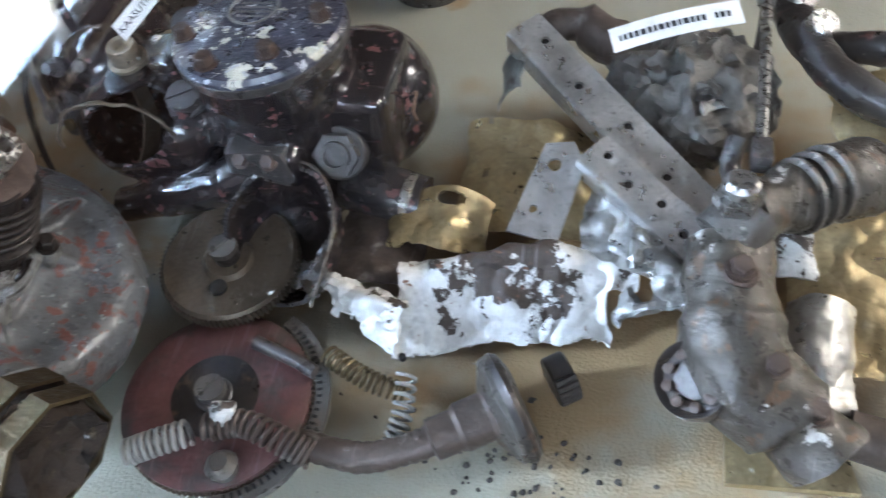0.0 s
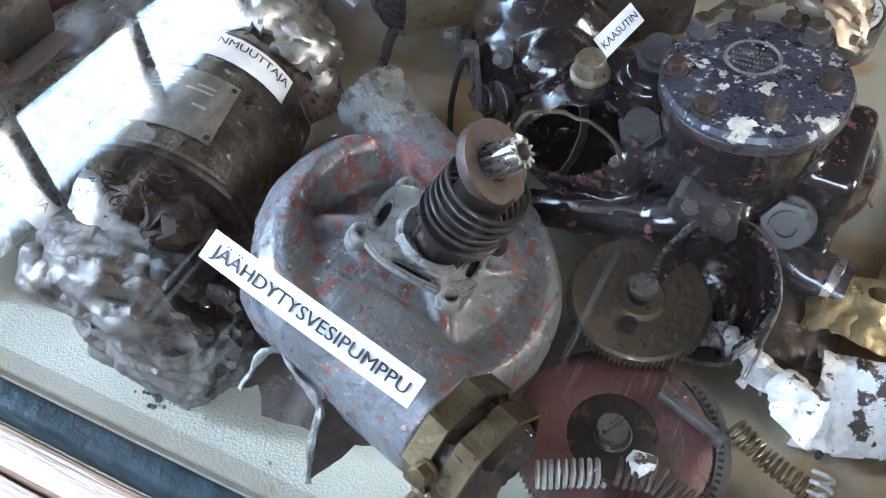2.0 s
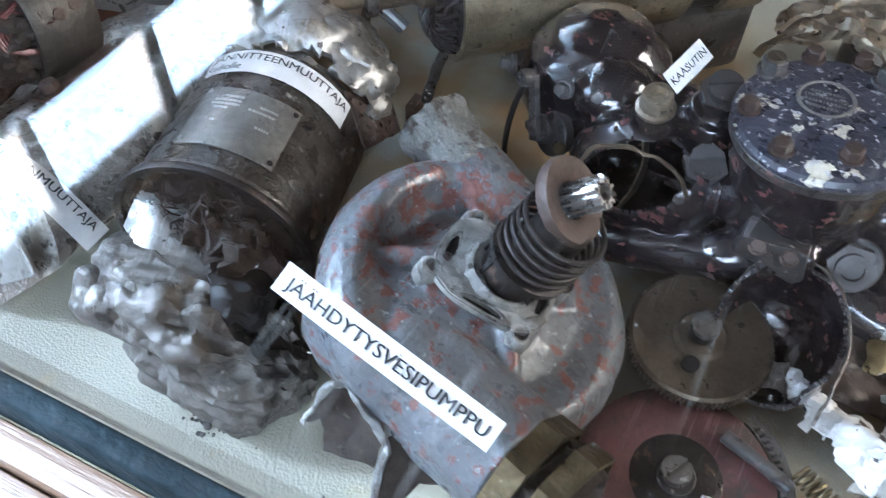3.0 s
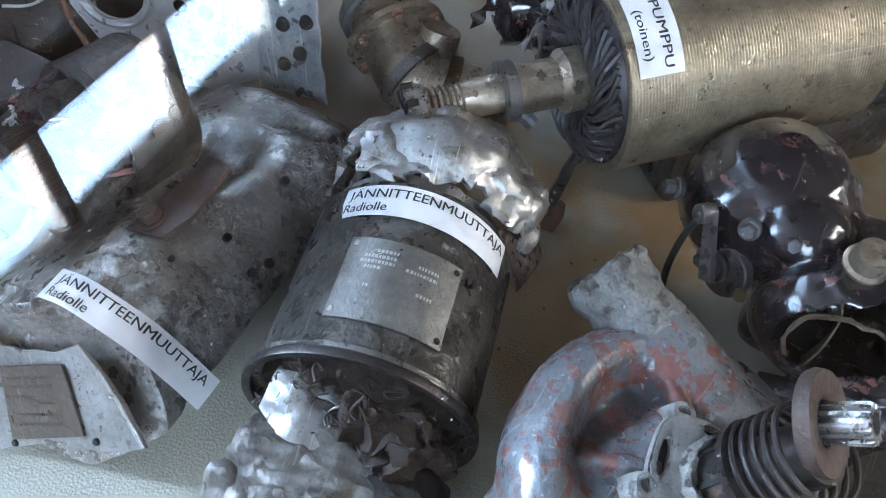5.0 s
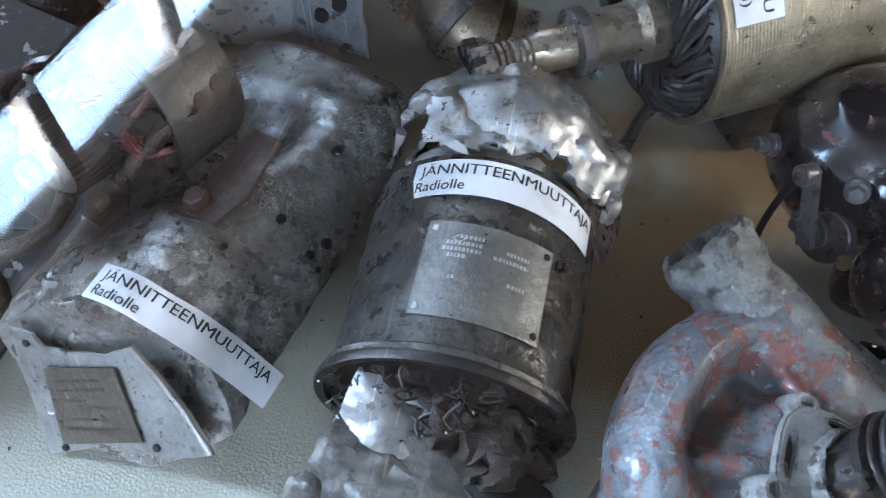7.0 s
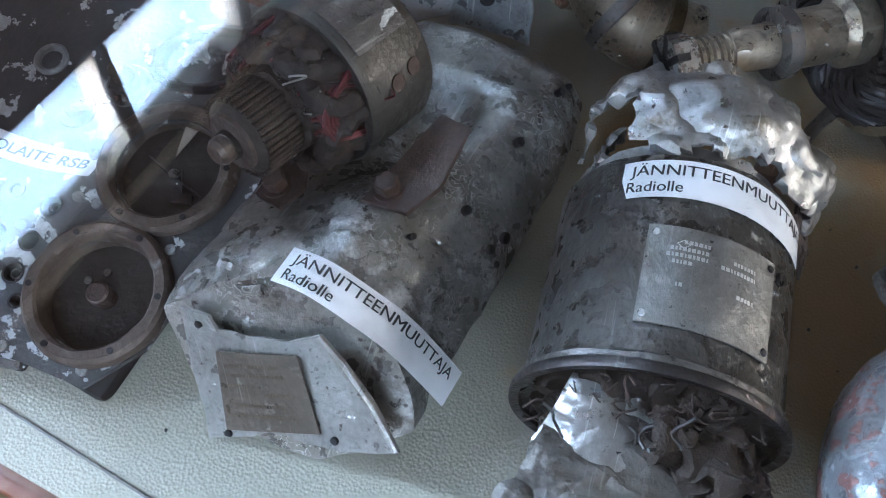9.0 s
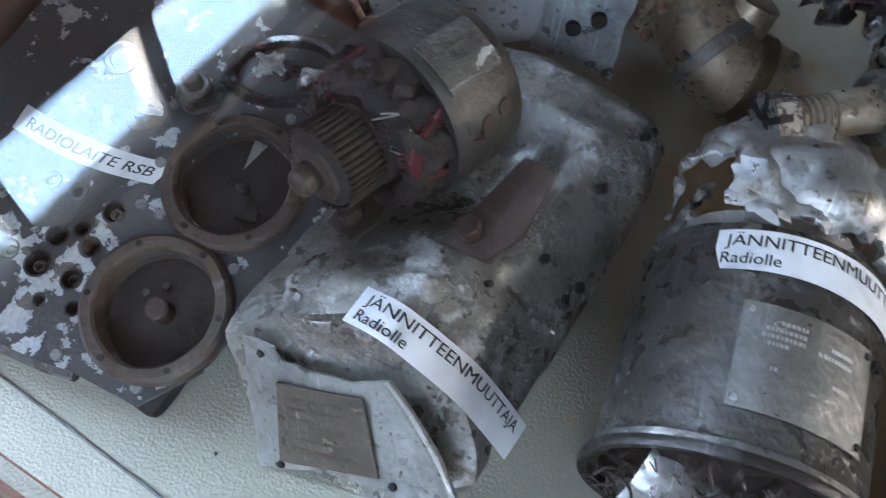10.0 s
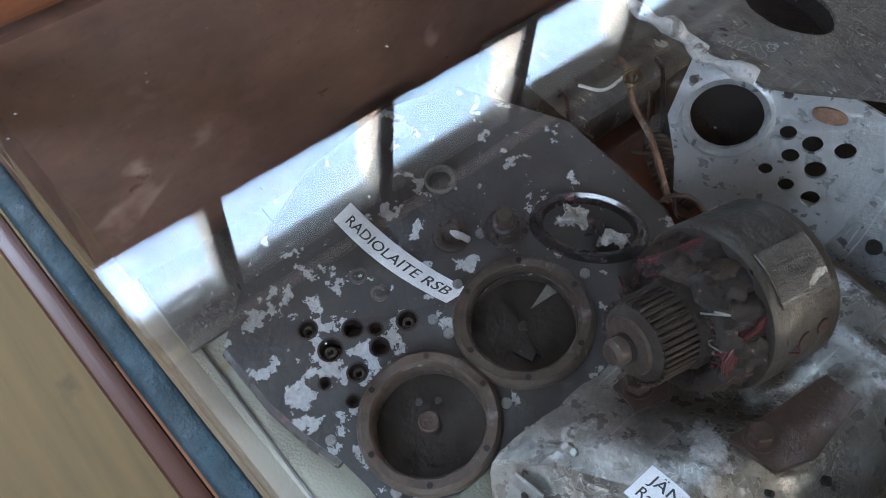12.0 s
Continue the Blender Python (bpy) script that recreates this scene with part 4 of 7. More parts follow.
# ---- cooling water pump ----
def pump():
    n = Vector((0.44, 0.18, 0.88)).normalized()
    m = axes((0.139, -0.020, 0.070), n, (1, 0, 0))
    w = m.inverted()
    root = thing("water_pump", m, "grey-blue painted water pump with red primer showing", "pump")
    mb = w @ axes((0.138, -0.023, 0.0795), (0.36, 0.06, 0.93), (1, 0, 0))  # the volute's own plane
    rows = []
    prof = [(0.0, -0.004, 0), (0.022, -0.003, 0), (0.030, -0.0045, -0.003), (0.037, -0.006, -0.009), (0.044, -0.0075, -0.0115), (0.049, -0.0068, -0.007), (0.054, -0.0050, 0.0006), (0.059, -0.0040, 0.0022), (0.064, -0.0062, 0.0016),
            (0.0685, -0.0115, 0), (0.0708, -0.019, 0), (0.0695, -0.030, 0), (0.064, -0.041, 0), (0.052, -0.050, 0), (0.030, -0.055, 0), (0.0, -0.056, 0)]
    for r, h, deep in prof:
        row = []
        for i in range(96):
            a = 2 * math.pi * i / 96
            turn = (math.degrees(a) - 150 + 180) % 360 - 180
            pocket = 1 / (1 + math.exp((abs(turn) - 46) / 5))
            row.append((r * math.cos(a), r * math.sin(a), h + deep * pocket))
        rows.append(row)
    disc = moved(grid_mesh(rows, wrap=True), Matrix.Diagonal((1.02, 1.02, 1, 1)))
    bmesh.ops.remove_doubles(disc, verts=disc.verts, dist=1e-6)
    # inlet pipe across the front, with the clamp on its end, and the outlet pipe
    a, b = w @ Vector((0.086, -0.056, 0.060)), w @ Vector((0.184, -0.0855, 0.056))
    fr = axes(a, b - a, w.to_3x3() @ Vector((0, 0, 1)))
    ln = (b - a).length
    pipe = lathe([(0, -0.020), (0.014, -0.017), (0.022, -0.008), (0.0262, 0.006), (0.0272, 0.03), (0.0268, 0.06), (0.0260, ln - 0.004), (0, ln - 0.004)], 56)
    p0, p1 = w @ Vector((0.144, 0.010, 0.052)), w @ Vector((0.069, 0.044, 0.0885))
    fo = axes(p0, p1 - p0, (0, 0, 1))
    lo = (p1 - p0).length
    out_pipe = lathe([(0, 0.0), (0.028, 0.0), (0.024, 0.02), (0.0200, lo * 0.62), (0.0188, lo * 0.68), (0, lo * 0.68)], 48)
    ribs = []
    for deg, length, high in ((-46, 0.050, -0.004), (198, 0.047, -0.006), (128, 0.052, -0.004), (30, 0.042, -0.005)):
        d = Vector((math.cos(radians(deg)), math.sin(radians(deg)), 0))
        ribs.append(moved(tube([d * 0.020 + Vector((0, 0, -0.001)), d * 0.033 + Vector((0, 0, -0.003)), d * length + Vector((0, 0, high - 0.004))], [0.0046, 0.0040, 0.0028], 10), mb))
    neck = moved(box(-0.027, 0.027, -0.021, 0.021, -0.014, -0.0002, 0.004), mb @ pose(0, 0, 0, 0, 0, 6))
    body = cast([moved(disc, mb), moved(pipe, fr), moved(out_pipe, fo), neck] + ribs, 0.0012, 5)
    part("volute", rumple(body, 0.0009, 55, 5), PUMP_PAINT, root, sharp=60)
    for k, z in enumerate((ln - 0.004, ln + 0.012)):
        band = lathe([(0.0256, z), (0.0270, z), (0.0273, z + 0.0105), (0.0256, z + 0.0108), (0.0256, z)], 8, 0, 360)
        part("hose_clamp", moved(band, pose(0, 0, 0, 0, 0, 22)), BRASS, root, "dull brass clamp band", m=fr)
    for ang in (60, 100, 140):
        q = Vector((0.0265 * math.cos(radians(ang)), 0.0265 * math.sin(radians(ang)), ln + 0.008))
        part("clamp_bolt", hex_bolt(0.0042, 0.007), BRASS, root, m=fr @ axes(q, (q.x, q.y, 0), (0, 0, 1)))
    sock = lathe([(0.022, ln + 0.006), (0.0225, ln + 0.018), (0.0205, ln + 0.026), (0.016, ln + 0.020), (0.0, ln + 0.016)], 36)
    bmesh.ops.subdivide_edges(sock, edges=sock.edges[:], cuts=2)
    part("hose_stub", rumple(sock, 0.005, 70, 9, 4), BURNT, root, "dark torn rubber hose", m=fr)
    # torn lower skirt: two dark shards with pale broken edges
    def shard(pts, mat, name, label, thick=0.002, seed=1.0):
        vs = [w @ Vector(p) for p in pts]
        bm = bmesh.new()
        bm.faces.new([bm.verts.new(p) for p in vs])
        bmesh.ops.triangulate(bm, faces=bm.faces[:])
        bmesh.ops.subdivide_edges(bm, edges=bm.edges[:], cuts=5, use_grid_fill=True)
        bm.normal_update()
        up = bmesh.ops.extrude_face_region(bm, geom=bm.faces[:], use_keep_orig=True)
        for v in [g for g in up["geom"] if isinstance(g, bmesh.types.BMVert)]:
            v.co += Vector((0, 0, -thick))
        part(name, rumple(bm, 0.0016, 90, seed), mat, root, label)

    shard([(0.100, -0.094, 0.066), (0.095, -0.107, 0.054), (0.101, -0.103, 0.055), (0.106, -0.110, 0.046), (0.114, -0.106, 0.047), (0.127, -0.108, 0.046), (0.129, -0.099, 0.056), (0.114, -0.088, 0.066)], BURNT, "torn_skirt", "sooty torn cast skirt")
    shard([(0.130, -0.098, 0.058), (0.134, -0.112, 0.048), (0.138, -0.125, 0.040), (0.143, -0.113, 0.042), (0.147, -0.103, 0.043), (0.158, -0.100, 0.046), (0.152, -0.086, 0.060)], BURNT, "torn_skirt", "sooty torn cast skirt", seed=4.0)

    def rim(pts, r):
        return rumple(tube(smooth_path([w @ Vector(p) for p in pts], 5), r, 8), 0.0016, 160, 3)
    part("broken_edge", rim([(0.102, -0.090, 0.068), (0.113, -0.094, 0.067), (0.124, -0.098, 0.062), (0.131, -0.102, 0.057), (0.133, -0.113, 0.049), (0.138, -0.126, 0.040)], [0.0014] * 5 + [0.0018] * 10 + [0.0021] * 6 + [0.0014] * 5), PIPE_ALU, root, "pale broken casting edge")
    part("broken_edge", rim([(0.104, -0.091, 0.068), (0.098, -0.097, 0.064), (0.0945, -0.108, 0.053)], [0.0018] * 6 + [0.0012] * 5), PIPE_ALU, root, "pale broken casting edge")
    # corroded mouth of the outlet pipe
    mouth = lathe([(0.0165, lo * 0.60), (0.0190, lo * 0.655), (0.0180, lo * 0.70), (0.0172, lo * 0.76), (0.0174, lo * 0.83), (0.0176, lo * 0.90), (0.0186, lo * 0.96), (0.0178, lo), (0.0150, lo + 0.001), (0.0142, lo * 0.7)], 64)
    bmesh.ops.subdivide_edges(mouth, edges=mouth.edges[:], cuts=2, use_grid_fill=True)
    part("outlet_mouth", rumple(rumple(mouth, 0.0016, 110, 11, 4), 0.0012, 210, 5, 3), PIPE_ALU, root, "corroded bare aluminium pipe mouth", m=fo)
    # bearing spider with slots, its bolts and the corroded seat
    sq = [(0.0275 * math.copysign(abs(math.cos(t)) ** 0.62, math.cos(t)), 0.0225 * math.copysign(abs(math.sin(t)) ** 0.62, math.sin(t))) for t in (2 * math.pi * i / 48 for i in range(48))]
    slots = [(0.0222, 0, 0.0021, 0.0085), (-0.0222, 0, 0.0021, 0.0085), (0, 0.0186, 0.010, 0.0019), (0, -0.0186, 0.010, 0.0019)]
    flat = plate(sq, 0.0042, slots, 20)
    bmesh.ops.bevel(flat, geom=[e for e in flat.edges if e.is_boundary or len(e.link_faces) == 2 and e.calc_face_angle(0) > 0.8], offset=0.0008, segments=2, affect="EDGES")
    part("spider", rumple(flat, 0.0007, 120, 2), SPIDER_ALLOY, root, "chalky cast bearing spider", m=mb @ pose(0, 0, 0.0016, 0, 0, 6))
    part("spider_well", plate([(x * 0.95, y * 0.95) for x, y in sq], 0.0006), BLACK, root, m=mb @ pose(0, 0, 0.0012, 0, 0, 6))
    seat = lathe([(0.0185, 0.002), (0.0180, 0.0055), (0.0170, 0.0085), (0.0155, 0.0092), (0.0142, 0.008), (0.0135, 0.002)], 60)
    bmesh.ops.subdivide_edges(seat, edges=seat.edges[:], cuts=1)
    part("bearing_seat", rumple(seat, 0.0014, 190, 4), SPIDER_ALLOY, root, "pale corroded bearing seat", m=mb @ pose(0.002, 0.002, 0))
    for x, y in ((-0.0245, -0.0165), (0.0215, -0.0185), (0.0255, 0.0165), (-0.021, 0.018)):
        part("spider_lug", rumple(lathe([(0.0058, -0.004), (0.0054, 0.0035), (0.0044, 0.0056), (0.0030, 0.0060), (0.0024, 0.002), (0, 0.0015)], 24), 0.0007, 160, x * 99), SPIDER_ALLOY, root, "chalky bolt lug", m=mb @ pose(x, y, 0))
    part("rib_bolt", hex_bolt(0.0040, 0.006), STEEL, root, m=mb @ pose(0.0255, 0.0165, 0.005))
    # castle nut, spring, washer and splined shaft
    nut = lathe([(0.0, 0.008), (0.0155, 0.008), (0.0155, 0.024), (0.0125, 0.026), (0.0, 0.026)], 16)
    part("castle_nut", nut, STEEL, root, "black castle nut")
    for i in range(8):
        t = 2 * math.pi * i / 8
        part("nut_groove", box(-0.0012, 0.0012, -0.0009, 0.0009, 0.010, 0.0262), BLACK, root, m=pose(0.0153 * math.cos(t), 0.0153 * math.sin(t), 0, 0, 0, math.degrees(t)))
    part("shaft_core", cylinder(0.0115, 0.02, 0.053, 28), STEEL, root)
    part("lower_collar", lathe([(0.0, 0.025), (0.019, 0.025), (0.0195, 0.0285), (0.014, 0.030), (0, 0.030)], 36), STEEL, root)
    part("spring", moved(coil(0.0178, 0.0047, 5.2, 0.0012, n=8, per=26), pose(0, 0, 0.029)), STEEL, root, "black steel coil spring")
    lean = axes(w @ Vector((0.1600, -0.003, 0.1215)), w.to_3x3() @ Vector((0.72, 0.06, 0.62)), (0, 0, 1))
    part("washer", lathe([(0.008, -0.0035), (0.0175, -0.0035), (0.0185, -0.001), (0.0178, 0.0020), (0.0105, 0.0020), (0.008, 0.0005)], 44), RUST_DARK, root, "rust-brown thick washer", m=lean)
    rows = []
    for z in (-0.002, 0.004, 0.010, 0.0150, 0.0162):
        row = []
        for i in range(12):
            t, dt = 2 * math.pi * i / 12, 2 * math.pi / 48
            k2 = 0.93 if z > 0.016 else 1.0
            row += [(k2 * r * math.cos(t + k * dt), k2 * r * math.sin(t + k * dt), z) for k, r in ((-1.7, 0.0052), (-0.9, 0.0054), (-0.6, 0.0072), (0.6, 0.0072), (0.9, 0.0054), (1.7, 0.0052))]
        rows.append(row)
    rows += [[(r * math.cos(2 * math.pi * i / 72), r * math.sin(2 * math.pi * i / 72), z) for i in range(72)] for r, z in ((0.0036, 0.0162), (0.0034, 0.008), (0.0006, 0.008))]
    part("splined_shaft", grid_mesh(rows, wrap=True), BRIGHT, root, "bright splined steel shaft end", m=lean, sharp=25)
    # printed strip
    pa, pb = Vector((0.0775, -0.0765, 0.1145)), Vector((0.1745, -0.0860, 0.0905))
    along = (pb - pa).normalized()
    up = Vector((0.1, 0.86, 0.50))
    up = (up - along * up.dot(along)).normalized()
    nor = along.cross(up)

    def strip(u, v):
        return pa + along * u + up * (v - 0.0125) + nor * (0.0022 + 0.055 * u + 0.0012 * math.sin(u * 45)), nor
    ln2 = (pb - pa).length
    paper_label(strip, ln2, 0.0125, [("JÄÄHDYTYSVESIPUMPPU", 0.0045, 0.0034, 0.0076, ln2 - 0.008)], "white printed paper strip lying across the pump")
    return root


pump()


# ---- gear wheels and springs ----
def cog(r, teeth, thick, depth):
    pts = []
    for i in range(teeth):
        t, d = 2 * math.pi * i / teeth, 2 * math.pi / teeth
        pts += [(q * math.cos(t + k * d), q * math.sin(t + k * d)) for k, q in ((-0.32, r - depth), (-0.14, r), (0.14, r), (0.32, r - depth))]
    return pts


def gear_bronze():
    root = thing("gear_wheel", axes((0.224, 0.027, 0.026), (0.05, -0.10, 1)), "brown bronze gear wheel with a slotted centre screw", "gear wheel", "gear wheels of the pump")
    part("toothed_disc", plate(cog(0.0345, 86, 0.006, 0.0016), 0.006, [(0.0005, -0.0155, 0.0042, 0.0042), (0, 0.018, 0.004, 0.004)], 20), GEAR, root)
    part("web", lathe([(0.0335, 0.0062), (0.032, 0.0078), (0.020, 0.0066), (0.013, 0.0066), (0.011, 0.009), (0, 0.009)], 56, 0, 360), GEAR, root, "domed bronze web")
    part("gear_hole", cylinder(0.0042, 0.0066, 0.0082, 20), BLACK, root, m=pose(0.0005, -0.0165, 0))
    part("post", cylinder(0.0062, 0.008, 0.0155, 24, 0.0006), STEEL, root)
    part("centre_screw", slot_screw(0.0068, 0.0035), LEVER, root, "slotted steel screw head", m=pose(0, 0, 0.0155, 0, 0, 55))


def gear_red():
    root = thing("gear_wheel", axes((0.2375, -0.0385, 0.010), (0.02, -0.06, 1)), "red-brown gear wheel with a toothed outer ring", "gear wheel", "gear wheels of the pump")
    part("disc", lathe([(0.0435, 0.0), (0.0435, 0.006), (0.041, 0.0072), (0.036, 0.0085), (0.024, 0.0085), (0.018, 0.0072), (0, 0.0072)], 72), GEAR_RED, root)
    part("dark_face", lathe([(0.0205, 0.0076), (0.019, 0.0082), (0.0, 0.0082)], 48), STEEL, root, "oily dark centre face")
    part("toothed_ring", plate(cog(0.0445, 104, 0.004, 0.0016), 0.004), GEAR, root, "worn bronze toothed ring")
    ring = plate([(0.0520 * math.cos(radians(a)), 0.0520 * math.sin(radians(a))) for a in range(-75, 66, 5)] + [(0.0452 * math.cos(radians(a)), 0.0452 * math.sin(radians(a))) for a in range(65, -76, -5)], 0.0045)
    part("ring_segment", rumple(ring, 0.0006, 120, 2), LEVER, root, "grey broken ring segment")
    for a in range(-66, 62, 4):
        part("ring_tooth", box(-0.0012, 0.0012, -0.0006, 0.0006, 0.004, 0.0053), BLACK, root, m=pose(0.0474 * math.cos(radians(a)), 0.0474 * math.sin(radians(a)), 0, 0, 0, a))
    part("centre_washer", cylinder(0.0085, 0.008, 0.0098, 30, 0.0006), CASTING, root)
    part("centre_screw", slot_screw(0.0068, 0.0046), LEVER, root, "slotted steel screw head", m=pose(-0.001, 0.001, 0.0098, 0, 0, 62))
    part("lever_pin", tube([(0.012, 0.027, 0.0115), (0.034, 0.020, 0.0125), (0.044, 0.016, 0.012)], [0.0034, 0.0032, 0.0034], 14), CASTING, root, "dark steel pin")


gear_bronze()
gear_red()


def spring_thing(path, radius, turns, wire, material, label):
    solid("coil_spring", coil(radius, 0, turns, wire, path, n=6, per=16), material, label, "spring", group="loose springs")


spring_thing([(0.217, -0.077, 0.031), (0.228, -0.071, 0.032), (0.241, -0.064, 0.032)], 0.0052, 9, 0.0011, SPIDER_ALLOY, "pale corroded coil spring on the red gear")
spring_thing([(0.246, -0.060, 0.030), (0.262, -0.056, 0.030), (0.280, -0.060, 0.027), (0.292, -0.062, 0.022)], 0.0055, 15, 0.0011, BROWN_TUBE, "brown oily coil spring over the gear wheel")
spring_thing([(0.284, -0.012, 0.020), (0.302, -0.020, 0.018), (0.322, -0.024, 0.014)], 0.0045, 13, 0.0009, BRASS, "dull brass coil spring beside the white sheet")
spring_thing([(0.323, -0.018, 0.022), (0.324, -0.036, 0.016), (0.321, -0.049, 0.010)], 0.0042, 9, 0.0010, SPIDER_ALLOY, "pale rusty coil spring on the cloth")
chip = bmesh.new()
bmesh.ops.create_icosphere(chip, subdivisions=3, radius=0.0052)
solid("metal_chip", rumple(chip, 0.003, 140, 4), WHITE_PAINT, "small white crumpled chip on the gear wheel", "fragment", m=pose(0.2545, -0.0545, 0.0365))


# ---- carburettor ----
def carburettor():
    root = thing("carburettor", pose(0.238, 0.100, 0.0), "broken black enamelled carburettor with a round cover", "carburettor")
    o = Vector((0.238, 0.100, 0))

    def at(x, y, z):
        return Vector((x, y, z)) - o
    def ball(c, r, sub=4):
        bm = bmesh.new()
        bmesh.ops.create_icosphere(bm, subdivisions=sub, radius=1)
        return moved(bm, Matrix.Translation(at(*c)) @ Matrix.Diagonal((*r, 1)))

    def stem(c, d, r, z0, z1):
        return moved(cylinder(r, z0, z1, 28, r * 0.12), axes(at(*c), d))
    block = moved(lathe([(0.0, 0.010), (0.028, 0.010), (0.034, 0.03), (0.0345, 0.080), (0.0385, 0.094), (0.0395, 0.111), (0, 0.111)], 56), pose(*at(0.240, 0.097, 0)))
    bulb = lathe([(0.0, 0.020), (0.014, 0.021), (0.024, 0.030), (0.034, 0.044), (0.0415, 0.058), (0.0425, 0.068), (0.037, 0.086), (0.025, 0.099), (0.010, 0.1045), (0, 0.105)], 64)
    tube_line = smooth_path([at(0.150, 0.060, 0.026), at(0.178, 0.060, 0.036), at(0.212, 0.063, 0.046), at(0.240, 0.070, 0.055)], 6)
    forms = [block, moved(bulb, pose(*at(0.122, 0.136, 0))), moved(box(-0.040, 0.034, -0.022, 0.028, 0.010, 0.088, 0.012, 3), pose(*at(0.172, 0.110, 0))),
             ball((0.166, 0.084, 0.062), (0.036, 0.026, 0.031)), ball((0.190, 0.080, 0.060), (0.020, 0.020, 0.026)), ball((0.272, 0.134, 0.046), (0.036, 0.036, 0.040)),
             moved(box(-0.020, 0.024, -0.030, 0.030, -0.030, 0.026, 0.006), pose(*at(0.272, 0.112, 0.062))), stem((0.262, 0.094, 0.068), (0.1, -0.85, 0.5), 0.0155, -0.010, 0.012),
             stem((0.166, 0.096, 0.0), (0, -0.1, 1), 0.0125, 0.060, 0.0945), stem((0.190, 0.121, 0.0), (0, -0.1, 1), 0.0135, 0.050, 0.096), stem((0.194, 0.094, 0.050), (0.1, -0.35, 0.93), 0.0135, 0.0, 0.032),
             tube(tube_line, [0.010] * 6 + [0.0115] * 7 + [0.0135] * 6, 20), moved(box(-0.018, 0.018, -0.012, 0.012, -0.014, 0.008, 0.004), pose(*at(0.240, 0.069, 0.066))),
             stem((0.214, 0.078, 0.072), (-0.6, -0.7, 0.3), 0.010, -0.012, 0.006), ball((0.138, 0.112, 0.082), (0.022, 0.022, 0.018))]
    e1, e2 = Vector((0.935, 0.33, -0.165)).normalized(), Vector((-0.30, 0.35, 0.88)).normalized()
    e3 = e1.cross(e2)
    gap = at(0.167, 0.064, 0.076)

    def torn(p):
        d = p - gap
        k = (d.dot(e1) / 0.0260) ** 2 + (d.dot(e2) / 0.0175) ** 2 + (d.dot(e3) / 0.026) ** 2
        return k < 1 + 0.35 * noise.noise(p * 90)
    part("main_body", rumple(cast(forms, 0.0012, 4, torn, 0.0022), 0.0004, 60, 3, 3), ENAMEL, root, "glossy black enamelled body", sharp=50)
    part("broken_rim", rumple(tube([gap + e1 * (0.0262 * math.cos(t)) + e2 * (0.0178 * math.sin(t)) + e3 * (0.010 + 0.002 * math.sin(2 * t)) for t in (2 * math.pi * i / 60 for i in range(33))], 0.0010, 8), 0.0012, 140, 2), GEAR, root, "thin brown broken rim")
    tilt = axes(at(0.2392, 0.0985, 0.107), (-0.05, -0.01, 1))
    part("cover_flange", lathe([(0.0, 0.0), (0.0400, 0.0), (0.0412, 0.002), (0.0412, 0.006), (0.0405, 0.0068), (0, 0.0068)], 72), CASTING, root, m=tilt)
    cover = part("cover", lathe([(0.0412, 0.0066), (0.0414, 0.0088), (0.0400, 0.0112), (0.028, 0.0122), (0.0, 0.0125)], 80), COVER, root, "blue-black flaking round cover", m=tilt)
    part("emblem", merge(moved(lathe([(0.0118, 0.0), (0.0128, 0.0008), (0.0118, 0.0013), (0.0108, 0.0008)], 40), pose(0, 0, 0)), bars([(-0.0075, 0.004, 0.015), (-0.0095, 0.0008, 0.019), (-0.0095, -0.0026, 0.019), (-0.007, -0.006, 0.014)], 0.0016)), PLATE, cover, "raised round emblem", m=pose(-0.0045, 0.0085, 0.0127))
    for deg, r, k in ((63, 0.0375, 1.35), (147, 0.0365, 1.35), (84, 0.0415, 0.9), (114, 0.040, 1.0), (197, 0.0345, 1.0), (245, 0.033, 1.05), (300, 0.0255, 1.05), (8, 0.0296, 1.0)):
        q = (r * math.cos(radians(deg)), r * math.sin(radians(deg)), 0.0118)
        part("cover_bolt", hex_bolt(0.0043 * k, 0.0055 if k < 1.3 else 0.0075), CASTING if k > 1.3 else RUST_DARK, cover, "rusty hexagon bolt", m=pose(*q))
        if k > 1.3:
            part("plug_recess", slot_screw(0.0042, 0.0012), GEAR, cover, "brass slotted plug", m=pose(q[0], q[1], q[2] + 0.0075, 0, 0, deg))
    # bolts of the float chamber
    for x, y, z, d in ((0.083, 0.114, 0.077, (-0.8, -0.5, 0.2)), (0.118, 0.099, 0.085, (-0.1, -0.8, 0.5)), (0.135, 0.099, 0.088, (0.2, -0.8, 0.5)), (0.107, 0.097, 0.060, (-0.4, -0.9, 0.2))):
        part("chamber_bolt", merge(cylinder(0.0052, 0, 0.003, 20, 0.0005), moved(hex_bolt(0.0036, 0.006), pose(0, 0, 0.003))), CASTING, root, m=axes(at(x, y, z), d))
    # cap nut and plugs
    part("cap_nut", lathe([(0.0, 0.0), (0.0095, 0.0), (0.0098, 0.0025), (0.0080, 0.0035), (0.0074, 0.0105), (0.0068, 0.0118), (0.0042, 0.0118), (0.0038, 0.008), (0, 0.008)], 32), SHAFT, root, "bright machined cap nut", m=axes(at(0.165, 0.0945, 0.0945), (0, -0.12, 1)))
    for x, y, z, k in ((0.190, 0.1195, 0.095, 1.0), (0.196, 0.084, 0.079, 0.95)):
        part("plug", merge(cylinder(0.0115 * k, 0, 0.005, 6), moved(slot_screw(0.0085 * k, 0.005), pose(0, 0, 0.005, 0, 0, 30))), CASTING, root, "dark slotted plug", m=axes(at(x, y, z), (0.1, -0.35, 0.93)))
